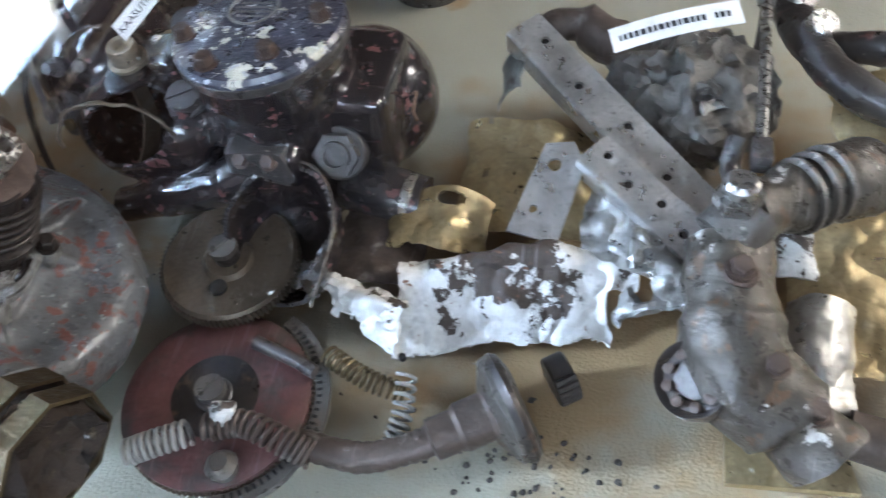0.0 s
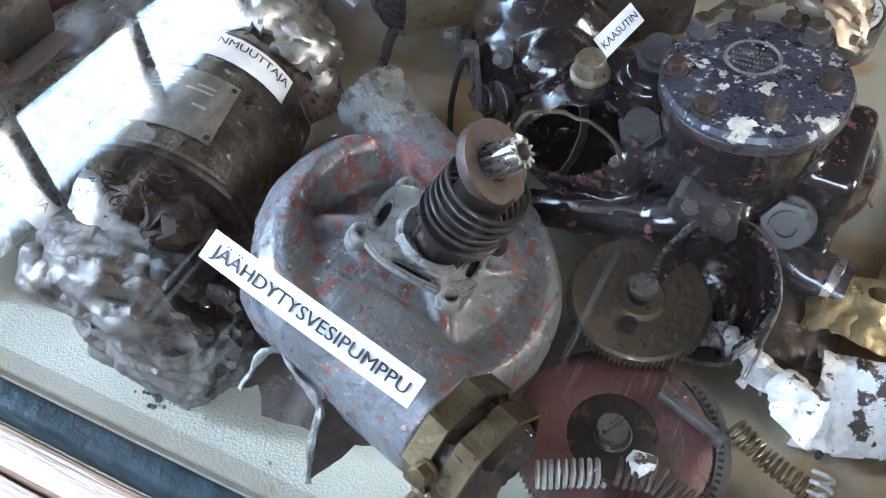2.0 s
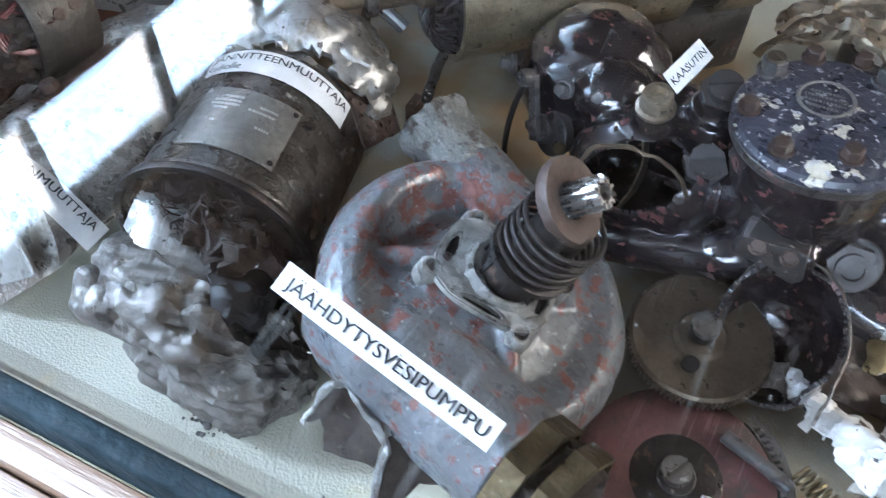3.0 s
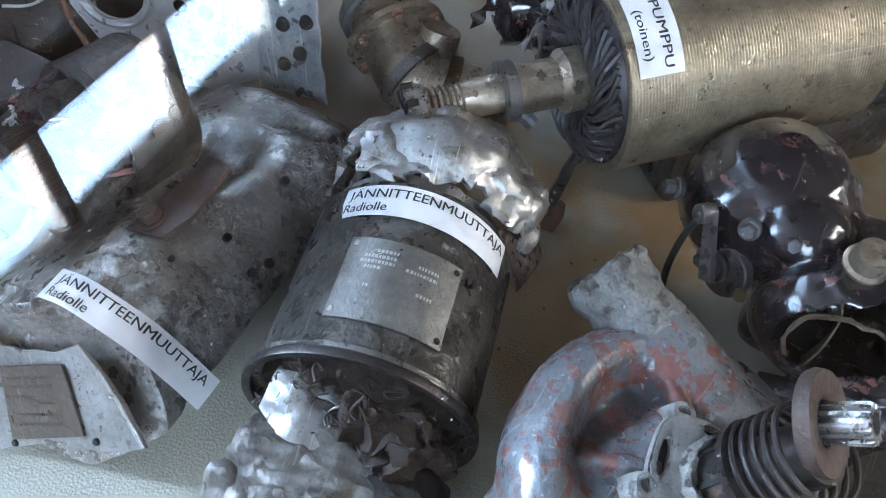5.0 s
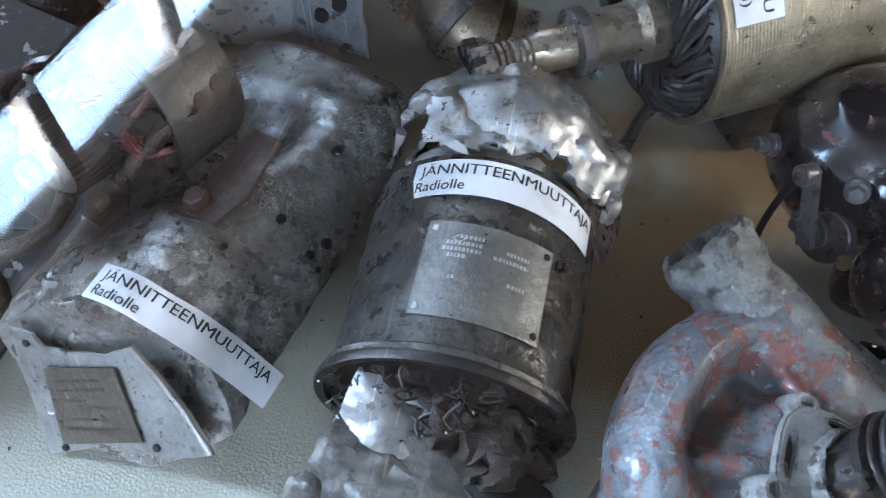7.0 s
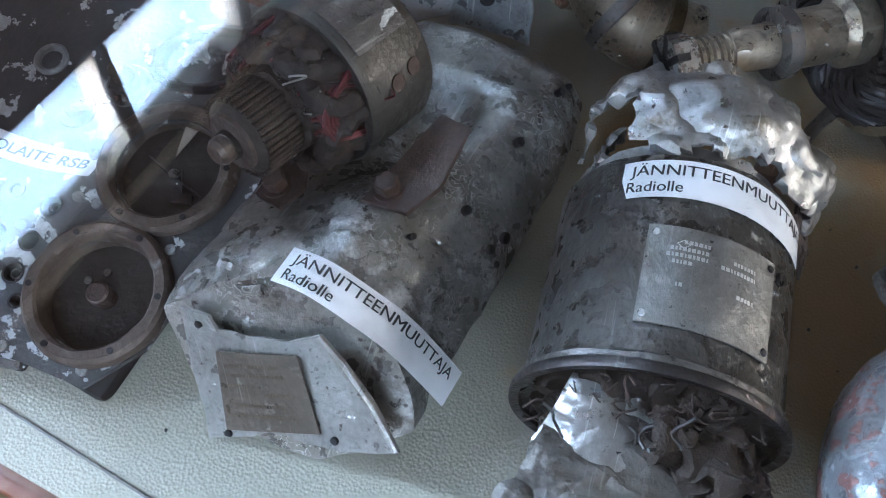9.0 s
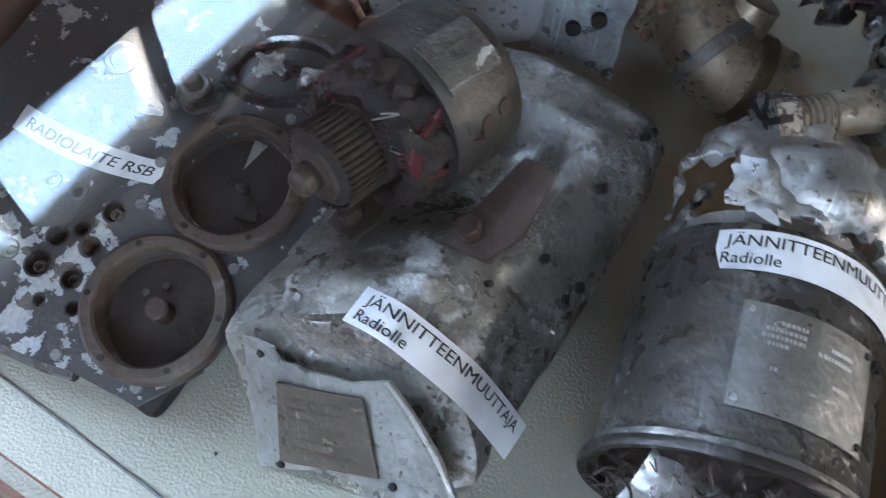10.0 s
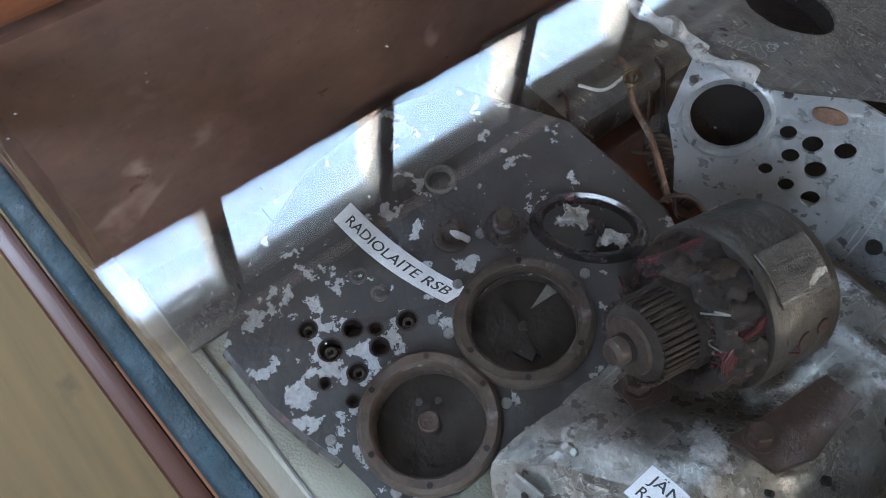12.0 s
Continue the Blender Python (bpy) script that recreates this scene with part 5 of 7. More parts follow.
    # bent plate in the gaping throat
    th = axes(at(0.167, 0.073, 0.068), (-0.05, -0.80, 0.55), (1, 0, 0))
    part("throttle_plate", rumple(sheet(lambda u, v: (-0.006 + 0.006 * math.sin(v * 3.1), -0.020 + 0.040 * v, -0.020 + 0.013 * u), 6, 16, 0.001), 0.001, 80, 1), GEAR, root, "thin brown bent throttle plate", m=th)
    # small linkage with a cable on the left
    part("boss", merge(cylinder(0.0125, -0.004, 0.0025, 32, 0.0008), moved(cylinder(0.0078, 0.0025, 0.0065, 28, 0.0006), pose(0.004, 0, 0)), moved(cylinder(0.0052, 0.0065, 0.0085, 24, 0.0005), pose(0.004, 0, 0)), moved(hex_bolt(0.0030, 0.004), pose(0.004, 0, 0.0085))), CASTING, root, "dark lever boss with a pin", m=axes(at(0.1165, 0.092, 0.060), (-0.5, -0.8, 0.3), (-0.8, 0.5, 0)))
    part("brass_spot", cylinder(0.0032, 0, 0.003, 16, 0.0005), BRASS, root, "small brass button", m=axes(at(0.126, 0.0795, 0.064), (-0.2, -0.9, 0.4)))
    part("link_arm", moved(plate([(-0.0035, -0.004), (0.030, -0.0032), (0.033, 0.0), (0.030, 0.0032), (-0.0035, 0.004)], 0.0028), axes(at(0.110, 0.0855, 0.062), (-0.65, -0.72, 0.2), (-0.40, 0.42, 0.82))), CASTING, root, "flat dark link arm")
    part("link_eye", merge(cylinder(0.0046, -0.002, 0.0045, 24, 0.0006), moved(cylinder(0.0024, 0.0045, 0.006, 16, 0.0004), pose(0, 0, 0))), CASTING, root, m=axes(at(0.098, 0.097, 0.086), (-0.65, -0.72, 0.2)))
    part("cable", tube(smooth_path([at(0.098, 0.100, 0.084), at(0.093, 0.094, 0.070), at(0.092, 0.086, 0.048), at(0.098, 0.076, 0.026), at(0.112, 0.068, 0.012), at(0.125, 0.060, 0.006)], 6), 0.0017, 8), BLACK, root, "thin black cable")
    # chalky stub, cross tube and lower broken horn
    part("stub", rumple(lathe([(0, -0.01), (0.0068, -0.008), (0.0072, 0.008), (0.006, 0.0105), (0.0032, 0.010), (0, 0.009)], 24), 0.0012, 120, 5), PIPE_ALU, root, "pale corroded stub", m=axes(at(0.204, 0.086, 0.066), (-0.35, -0.8, 0.45)))
    horn_at = Vector((0.254, 0.032, 0.048))
    lid = Vector((0.0, -0.26, 0.96)).normalized()
    part("horn", rumple(cast([ball(horn_at, (0.0285, 0.034, 0.036))], 0.0012, 2, lambda p: (p + o - horn_at).dot(lid) > 0.010 + 0.004 * noise.noise(p * 60) or (p + o).x < 0.246 and (p + o).y < 0.030 + 0.01 * noise.noise(p * 80) or (p + o).x < 0.272 and (p + o).y < 0.008, 0.0020), 0.0012, 60, 2), ENAMEL, root, "broken dark casting horn", sharp=50)
    rim_line = smooth_path([at(0.229, 0.042, 0.059), at(0.238, 0.058, 0.064), at(0.254, 0.064, 0.066), at(0.271, 0.056, 0.064), at(0.2815, 0.034, 0.059), at(0.281, 0.010, 0.052), at(0.279, -0.004, 0.046)], 6)
    part("horn_edge", rumple(tube(rim_line, 0.0008, 8), 0.0008, 150, 2), LEVER, root, "pale fractured edge")
    part("saddle", rumple(box(-0.016, 0.016, -0.008, 0.010, -0.010, 0.010, 0.004), 0.004, 60, 3), CASTING, root, m=pose(*at(0.238, 0.063, 0.068)))
    for x in (-0.006, 0.008):
        part("saddle_screw", hex_bolt(0.0036, 0.004), RUST_DARK, root, m=axes(at(0.238 + x, 0.056, 0.072), (0, -0.7, 0.7)))
    # plug boss and bracket on the right
    part("drain_plug", merge(cylinder(0.014, -0.016, 0.004, 30, 0.001), moved(cylinder(0.0115, 0.004, 0.010, 6), pose(0, 0, 0)), moved(lathe([(0.0075, 0.010), (0.0075, 0.013), (0.005, 0.013), (0.005, 0.008)], 24), pose(0, 0, 0))), CASTING, root, "dark hexagon drain plug", m=axes(at(0.272, 0.078, 0.060), (0.1, -0.85, 0.5)))
    part("bent_wire", tube(smooth_path([at(0.300, 0.118, 0.064), at(0.304, 0.112, 0.070), at(0.303, 0.106, 0.064), at(0.306, 0.101, 0.062)], 4), 0.0008, 6), RUST, root)
    lo = rumple(tube([at(0.270, 0.090, 0.028), at(0.292, 0.082, 0.026), at(0.310, 0.080, 0.024)], [0.017, 0.015, 0.013], 24), 0.002, 60, 8)
    part("lower_fitting", lo, ENAMEL, root, "dark lower pipe fitting")
    part("bright_collar", lathe([(0.013, 0), (0.0145, 0.001), (0.0145, 0.005), (0.013, 0.006)], 28), BRIGHT, root, m=axes(at(0.299, 0.081, 0.025), (0.95, -0.1, -0.1)))

    def strip(u, v):
        p = Vector((0.1740, 0.0880, 0.1125)) + Vector((0.26, 0.95, 0.17)).normalized() * u + Vector((-0.80, 0.56, 0.22)).normalized() * v
        return p, Vector((0.07, -0.28, 0.95)).normalized()
    paper_label(strip, 0.0285, 0.0120, [("KAASUTIN", 0.0012, 0.0036, 0.0058, 0.0258)], "white printed paper tag on the black carburettor")


carburettor()


# ---- wound armature in a ribbed golden cylinder ----
def armature():
    p0, p1 = Vector((0.019, 0.147, 0.092)), Vector((0.119, 0.247, 0.092))
    d = (p1 - p0).normalized()
    m = axes(p0, d, (0, 0, 1))
    root = thing("electric_pump", m, "golden ribbed cylinder of an electric pump with windings", "pump")
    R = 0.048
    ribs = []
    for i in range(86):
        z = 0.0016 * i
        ribs += [(R, z), (R + 0.0004, z + 0.0004), (R, z + 0.0012)]
    part("stator_pack", lathe([(R - 0.004, 0.0)] + ribs + [(R - 0.004, 0.138)], 72), LAMINATE, root, sharp=80)
    part("liner", lathe([(R - 0.004, 0.0), (R - 0.005, 0.03), (0, 0.031)], 56), BLACK, root)
    # wound end of the coils
    for i in range(64):
        a = 2 * math.pi * i / 64
        pts = []
        for k in range(7):
            t = k / 6
            r = 0.0425 - 0.024 * t
            b = a + 0.8 * t + 0.05 * random.uniform(-1, 1)
            pts.append((r * math.cos(b), r * math.sin(b), -0.001 - 0.007 * math.sin(math.pi * t) - 0.003 * random.random()))
        part("winding", tube(smooth_path(pts, 2), 0.0014, 5), WIRE, root)
    part("winding_hub", rumple(lathe([(0.044, 0.004), (0.040, -0.003), (0.028, -0.006), (0.016, -0.005), (0.012, 0)], 48), 0.002, 90, 3), WIRE, root, "dark wound coil mass")
    # stepped shaft with castle nut
    part("shaft", lathe([(0, -0.088), (0.0075, -0.088), (0.0082, -0.084), (0.0082, -0.064), (0.0095, -0.062), (0.0095, -0.046), (0.0125, -0.044), (0.0125, -0.018), (0.016, -0.014), (0.016, 0.0)], 36), SHAFT, root, "brownish stepped shaft")
    part("lock_ring", lathe([(0.010, -0.047), (0.0155, -0.046), (0.0155, -0.040), (0.010, -0.039)], 36), LEVER, root, "worn lock ring")
    for k in range(6):
        part("thread", lathe([(0.0082, -0.066 - 0.003 * k), (0.0091, -0.0668 - 0.003 * k), (0.0082, -0.0676 - 0.003 * k)], 28), GEAR, root)
    nut = plate([(0.0125 * math.cos(radians(a)), 0.0125 * math.sin(radians(a))) for a in range(0, 360, 60)], 0.010)
    part("castle_nut", nut, BRIGHT, root, "castle nut", m=pose(0, 0, -0.094))
    for k in range(3):
        part("nut_slot", box(-0.013, 0.013, -0.0015, 0.0015, -0.0945, -0.089), BLACK, root, m=pose(0, 0, 0, 0, 0, 60 * k + 30))
    part("bent_lug", rumple(tube([(-0.040, -0.012, -0.020), (-0.030, -0.020, -0.030), (-0.020, -0.030, -0.026)], [0.004, 0.005, 0.004], 10), 0.001, 80, 2), CRUSHED, root, "bent grey lug")
    w = m.to_3x3()

    def strip(u, v):
        a = radians(-2) + v / R
        q = Vector(((R + 0.0006) * math.cos(a), (R + 0.0006) * math.sin(a), 0.004 + u))
        return m @ q, w @ Vector((math.cos(a), math.sin(a), 0))

    def turned(u, v):
        return strip(v, u)
    paper_label(turned, 0.045, 0.022, [("PUMPPU", 0.010, 0.0125, 0.0068, 0.032), ("(toinen)", 0.014, 0.0035, 0.0062, 0.024)], "white printed paper label on the golden cylinder")
    for k in range(2):
        t = 1.2 + 0.5 * k
        part("loose_hair", tube(smooth_path([((R + 0.002) * math.cos(-t), (R + 0.002) * math.sin(-t), 0.006), ((R + 0.006) * math.cos(-t - 0.2), (R + 0.006) * math.sin(-t - 0.2), 0.016), ((R + 0.001) * math.cos(-t - 0.35), (R + 0.001) * math.sin(-t - 0.35), 0.024)], 4), 0.0003, 5), CHALK, root)
    part("cradle", rumple(box(-0.090, -0.030, -0.025, 0.025, 0.05, 0.20, 0.006), 0.002, 40, 3), CASTING, root, "dark casting under the cylinder")
    part("dark_groove", lathe([(0.044, 0.136), (0.042, 0.150), (0.044, 0.164)], 48), WIRE, root)
    end = lathe([(0.044, 0.163), (0.0475, 0.164), (0.0485, 0.170), (0.0485, 0.19), (0.03, 0.2), (0, 0.2)], 56)
    part("far_housing", rumple(end, 0.001, 50, 3), LAMINATE, root, "golden end housing")


armature()


# ---- elbow fitting and scraps behind the converter ----
def elbow():
    o = Vector((-0.088, 0.162, 0.0))
    root = thing("pipe_elbow", pose(*o), "greyish cast pipe elbow with a flange, on the cloth", "pipe fitting")
    pts = smooth_path([(-0.045, 0.035, 0.050), (-0.020, 0.012, 0.046), (0.008, -0.006, 0.036), (0.040, 0.000, 0.028)], 6)
    part("elbow_body", rumple(tube(pts, [0.024] * 7 + [0.023] * 6 + [0.021] * 6, 32), 0.0016, 50, 2), SHAFT, root, "golden-brown cast elbow")
    part("flange", lathe([(0.022, -0.003), (0.030, -0.003), (0.031, 0), (0.030, 0.003), (0.022, 0.003)], 40), SHAFT, root, m=axes((-0.018, 0.010, 0.0455), (0.75, -0.6, -0.2)))
    part("collar", lathe([(0.024, -0.004), (0.028, -0.003), (0.028, 0.004), (0.024, 0.005)], 40), PIPE_ALU, root, m=axes((-0.036, 0.026, 0.048), (0.75, -0.6, -0.2)))
    for a in (20, 80, 140, 200):
        part("flange_bolt", hex_bolt(0.003, 0.004), RUST, root, m=axes((-0.018, 0.010, 0.0455), (0.75, -0.6, -0.2)) @ pose(0.026 * math.cos(radians(a)), 0.026 * math.sin(radians(a)), 0.003))
    part("branch", rumple(tube([(0.006, 0.004, 0.040), (0.010, 0.014, 0.062)], [0.014, 0.012], 24), 0.001, 60, 3), SHAFT, root)
    for p, k in ((0.62, 0.0245), (0.86, 0.0235)):
        i = int(p * (len(pts) - 1))
        part("clamp_band", lathe([(k - 0.003, -0.004), (k, -0.0035), (k, 0.0035), (k - 0.003, 0.004)], 40), LEVER if p < 0.7 else BRASS, root, m=axes(pts[i], pts[i + 1] - pts[i]))


elbow()
scrap = sheet(lambda u, v: (-0.03 + 0.06 * u, -0.03 + 0.07 * v, 0.055 + 0.02 * math.sin(u * 5) + 0.015 * math.cos(v * 6)), 30, 34, 0.0012, lambda u, v: noise.noise((u * 5, v * 5, 2)) > -0.32)
solid("charred_scrap", crease(rumple(scrap, 0.012, 30, 5), 0.008, 45, 3), ENAMEL, "shiny black charred sheet heap behind the shaft", "scrap metal", m=pose(-0.024, 0.206, 0.0))
scrap = sheet(lambda u, v: (-0.012 + 0.024 * u, -0.02 + 0.05 * v, 0.07 + 0.01 * math.sin(u * 7)), 16, 30, 0.001)
solid("shiny_strip", crease(rumple(scrap, 0.006, 50, 9), 0.005, 60, 6), FOIL, "crumpled bright metal strip on charred scrap", "scrap metal", m=pose(-0.014, 0.192, 0.004))
lug = thing("shaft_lug", pose(0.029, 0.136, 0.0), "small bent grey lever lug beside the converter", "lever")
part("lug_arm", rumple(tube(smooth_path([(-0.011, -0.012, 0.008), (-0.008, -0.006, 0.028), (-0.004, 0.000, 0.044), (0.001, 0.008, 0.056)], 4), [0.0036] * 13, 10), 0.0010, 90, 2), LEVER, lug)
part("lug_foot", rumple(box(-0.020, -0.002, -0.020, -0.004, 0.0, 0.016, 0.003), 0.002, 80, 5), RUST, lug, "rusty lug foot")


# ---- dented grey converter housing ----
def dented_housing():
    root = thing("converter_housing", pose(0, 0, 0), "dented light grey sheet-metal converter housing with dark specks", "machine part")

    def at(a, b, y):  # the box lies rolled on its long edge: a across, b up its height
        return Vector((-0.146 + 0.914 * a - 0.407 * b, y, 0.407 * a + 0.914 * b))
    # (along, front or back, corners): corners (a, b) clockwise from the edge on the cloth
    keys = [(0.00, [(0.000, 0.001), (-0.012, 0.026), (-0.021, 0.049), (0.018, 0.057), (0.052, 0.0575), (0.078, 0.036), (0.0885, 0.001), (0.045, -0.010)]),
            (0.10, [(0.000, 0.001), (-0.014, 0.028), (-0.021, 0.053), (0.018, 0.0605), (0.053, 0.0605), (0.0765, 0.038), (0.0870, 0.001), (0.045, -0.014)]),
            (0.45, [(0.000, 0.001), (-0.014, 0.030), (-0.018, 0.056), (0.018, 0.0590), (0.054, 0.0585), (0.0790, 0.038), (0.0880, 0.002), (0.045, -0.016)]),
            (0.80, [(0.000, 0.001), (-0.012, 0.030), (-0.012, 0.056), (0.020, 0.0580), (0.056, 0.0520), (0.0810, 0.034), (0.0860, 0.004), (0.045, -0.014)]),
            (0.95, [(0.002, 0.004), (-0.008, 0.028), (-0.006, 0.052), (0.020, 0.0520), (0.054, 0.0430), (0.0790, 0.028), (0.0800, 0.006), (0.045, -0.010)]),
            (1.00, [(0.008, 0.010), (0.002, 0.026), (0.003, 0.044), (0.022, 0.0440), (0.050, 0.0350), (0.0700, 0.024), (0.0700, 0.010), (0.045, -0.004)])]
    rows, per = [], 12
    for j in range(97):
        s = j / 96
        k = max(i for i in range(len(keys) - 1) if keys[i][0] <= s)
        (s0, pa), (s1, pb) = keys[k], keys[k + 1]
        t = (s - s0) / (s1 - s0)
        poly = [Vector(p).lerp(Vector(q), t) for p, q in zip(pa, pb)]
        row, n = [], len(poly)
        for i in range(n):
            q0, q1, q2 = poly[i - 1], poly[i], poly[(i + 1) % n]
            for q in range(per):
                f = q / per - 0.5
                edge = q1.lerp(q2, f) if f >= 0 else q1.lerp(q0, -f)
                near = max(0, 1 - abs(f) * 2.6)
                a, b = edge.lerp((q0 + q2) / 2, (0.10 if i in (0, 2, 6) else 0.22 if s > 0.12 else 0.08) * near * near)
                y = (1 - s) * (-0.1195 + 0.34 * a + 0.66 * b) + s * (0.101 - 0.10 * a - 0.10 * b)
                top = 1 / (1 + math.exp(-(b - 0.035) / 0.005))
                valley = math.exp(-(((a - 0.040 - 0.12 * (y - 0.03)) / 0.020) ** 2 + ((y - 0.022) / 0.034) ** 2)) * 0.020
                press = math.exp(-(((a - 0.002) / 0.024) ** 2 + ((y + 0.020) / 0.022) ** 2)) * 0.006
                pinch = math.exp(-(((a - 0.062) / 0.014) ** 2 + ((y - 0.074) / 0.012) ** 2)) * 0.008
                buckle = 0.0022 * math.exp(-((y + 0.086) / 0.012) ** 2) * math.sin(a * 210)
                row.append(at(a, b - top * (valley + press + pinch) + top * buckle, y))
        rows.append(row)
    body = grid_mesh(rows, wrap=True, caps=True)
    rumple(body, 0.0020, 34, 5, 4)
    for v in body.verts:
        v.co.z = max(v.co.z, 0.0004)
    part("shell", body, BOX_GREY, root, sharp=42)
    # bent frame and brown plate on the small end
    nor = Vector((-0.06, -0.815, 0.575)).normalized()
    fm = axes(Vector((-0.146, -0.121, 0.001)) + nor * 0.0022, nor, (0.914, 0.34, 0.407))

    def on(a, b):
        return 1.056 * a + 0.212 * b, 1.179 * b
    outline = [on(*p) for p in ((0.0, 0.0), (0.012, 0.0015), (0.030, 0.0035), (0.045, 0.001), (0.058, 0.0), (0.074, -0.001), (0.0855, 0.0005), (0.076, 0.016), (0.064, 0.030), (0.055, 0.039), (0.041, 0.0372), (0.026, 0.0385), (0.012, 0.041), (0.0, 0.047), (-0.0062, 0.0485), (-0.007, 0.030), (-0.003, 0.014))]
    frame_bm = plate(outline, 0.0013)
    bmesh.ops.subdivide_edges(frame_bm, edges=frame_bm.edges[:], cuts=3)
    part("end_frame", rumple(frame_bm, 0.0016, 55, 4), FRAME_GREY, root, "bent pale metal end frame", m=fm)
    pl = [on(*p) for p in ((0.0105, 0.004), (0.0545, 0.0055), (0.0460, 0.0330), (0.0085, 0.0335))]
    part("brown_plate", plate(pl, 0.0010), BROWN_PLATE, root, "brown worn name plate", m=fm @ pose(0, 0, 0.0022))
    part("plate_writing", bars([(0.019, 0.033, 0.026), (0.019, 0.029, 0.028), (0.018, 0.0245, 0.014), (0.036, 0.021, 0.014), (0.020, 0.016, 0.024), (0.018, 0.0115, 0.030)], 0.0013), GEAR, root, "faint worn writing", m=fm @ pose(0, 0, 0.0033))
    for a, b in ((0.0105, 0.0022), (0.060, 0.0030), (0.0005, 0.043), (0.052, 0.0085), (0.012, 0.0068)):
        x, y = on(a, b)
        part("end_rivet", cylinder(0.0017, 0.001, 0.0030, 14, 0.0004), BLACK, root, m=fm @ pose(x, y, 0))
    part("edge_crease", rumple(tube([fm @ Vector((*on(*p), 0.001)) for p in ((0.055, 0.039), (0.064, 0.030), (0.076, 0.016), (0.0855, 0.0005))], [0.0016, 0.0022, 0.0020, 0.0014], 8), 0.0008, 90, 3), BOX_GREY, root, "folded seam of the end")
    # torn corner, curled lip and tab with a hole
    lip = sheet(lambda u, v: at(-0.020 + 0.034 * u, 0.050 + 0.0075 * math.sin(2.4 * u) - 0.010 * (1 - v) * (0.4 + u), -0.094 + 0.011 * u + 0.014 * v), 30, 14, 0.0012, lambda u, v: v > 0.25 + 0.35 * noise.noise((u * 6, 1, 2)))
    part("torn_corner", crease(rumple(lip, 0.0026, 80, 3), 0.0022, 100, 2), FRAME_GREY, root, "torn ragged pale corner")
    tab = sheet(lambda u, v: fm @ Vector((*on(-0.005 + 0.014 * u, 0.043 + 0.007 * v - 0.003 * u), 0.001 + 0.004 * v)), 14, 8, 0.0012)
    part("corner_tab", rumple(tab, 0.0012, 120, 2), FRAME_GREY, root, "pale bent tab")
    curl = sheet(lambda u, v: at(0.020 + 0.012 * u, 0.0555 + 0.005 * math.sin(3.1 * v), -0.0835 + 0.004 * u + 0.004 * v), 12, 10, 0.001)
    part("curled_lip", rumple(curl, 0.0010, 90, 6), BOX_GREY, root, "small curled lip")
    # shot holes in the slope
    for a, b, y, r in ((0.0772, 0.038, -0.008, 0.0020), (0.0690, 0.047, -0.032, 0.0014), (0.0845, 0.020, -0.012, 0.0022), (0.0850, 0.016, -0.002, 0.0026), (0.0858, 0.013, -0.014, 0.0016), (0.0795, 0.036, 0.034, 0.0022), (0.0800, 0.031, 0.072, 0.0018), (0.0790, 0.027, 0.080, 0.0015), (0.0560, 0.049, 0.088, 0.0017)):
        part("shot_hole", cylinder(r, -0.004, 0.0014, 14, 0.0004), BLACK, root, m=axes(at(a, b, y), at(1, 0.6 if b > 0.03 else 0.15, 0) - at(0, 0, 0)))
    # rusty feet of the stator, screwed to the lid
    for pts, bolt in (([(0.0, 0.0), (0.020, -0.004), (0.030, 0.010), (0.034, 0.040), (0.020, 0.046), (0.010, 0.022)], (0.010, 0.006)), ([(0, 0), (0.014, -0.004), (0.020, 0.008), (0.014, 0.022), (0.002, 0.018)], (0.008, 0.006))):
        big = len(pts) > 5
        mm = axes((-0.1255, -0.0305, 0.0745), (-0.25, -0.05, 1), (1, 0.25, 0.2)) if big else axes((-0.171, -0.041, 0.0575), (-0.25, -0.1, 1), (1, 0.1, 0.2))
        bm = plate(pts, 0.0022)
        part("mounting_foot", bm, RUST_DARK, root, "rusty bent mounting foot", m=mm)
        part("foot_bolt", hex_bolt(0.0052, 0.006), RUST_DARK, root, m=mm @ pose(bolt[0], bolt[1], 0.0022))
    ridge = [at(0.0375, 0.0605, -0.060), at(0.053, 0.0580, -0.060), at(0.0665, 0.0475, -0.060), at(0.0770, 0.034, -0.0595), at(0.0825, 0.017, -0.059), at(0.0866, -0.0015, -0.0585)]
    line = smooth_path(ridge, 10)
    cum = [0]
    for p, q in zip(line, line[1:]):
        cum.append(cum[-1] + (q - p).length)

    def strip(u, v):
        k = max(i for i in range(len(cum) - 1) if cum[i] <= u + 1e-9)
        t = (u - cum[k]) / (cum[k + 1] - cum[k])
        d = (line[k + 1] - line[k]).normalized()
        up2 = Vector((0.02, 0.99, 0.03))
        up2 = (up2 - d * up2.dot(d)).normalized()
        nn = d.cross(up2)
        return line[k].lerp(line[k + 1], t) + up2 * (v - 0.016) + nn * 0.0030, nn
    paper_label(strip, cum[-1] * 0.999, 0.016, [("JÄNNITTEENMUUTTAJA", 0.004, 0.0092, 0.0066, cum[-1] - 0.009), ("Radiolle", 0.003, 0.0022, 0.0066, 0.021)], "white printed paper strip over the grey housing's ridge")


dented_housing()


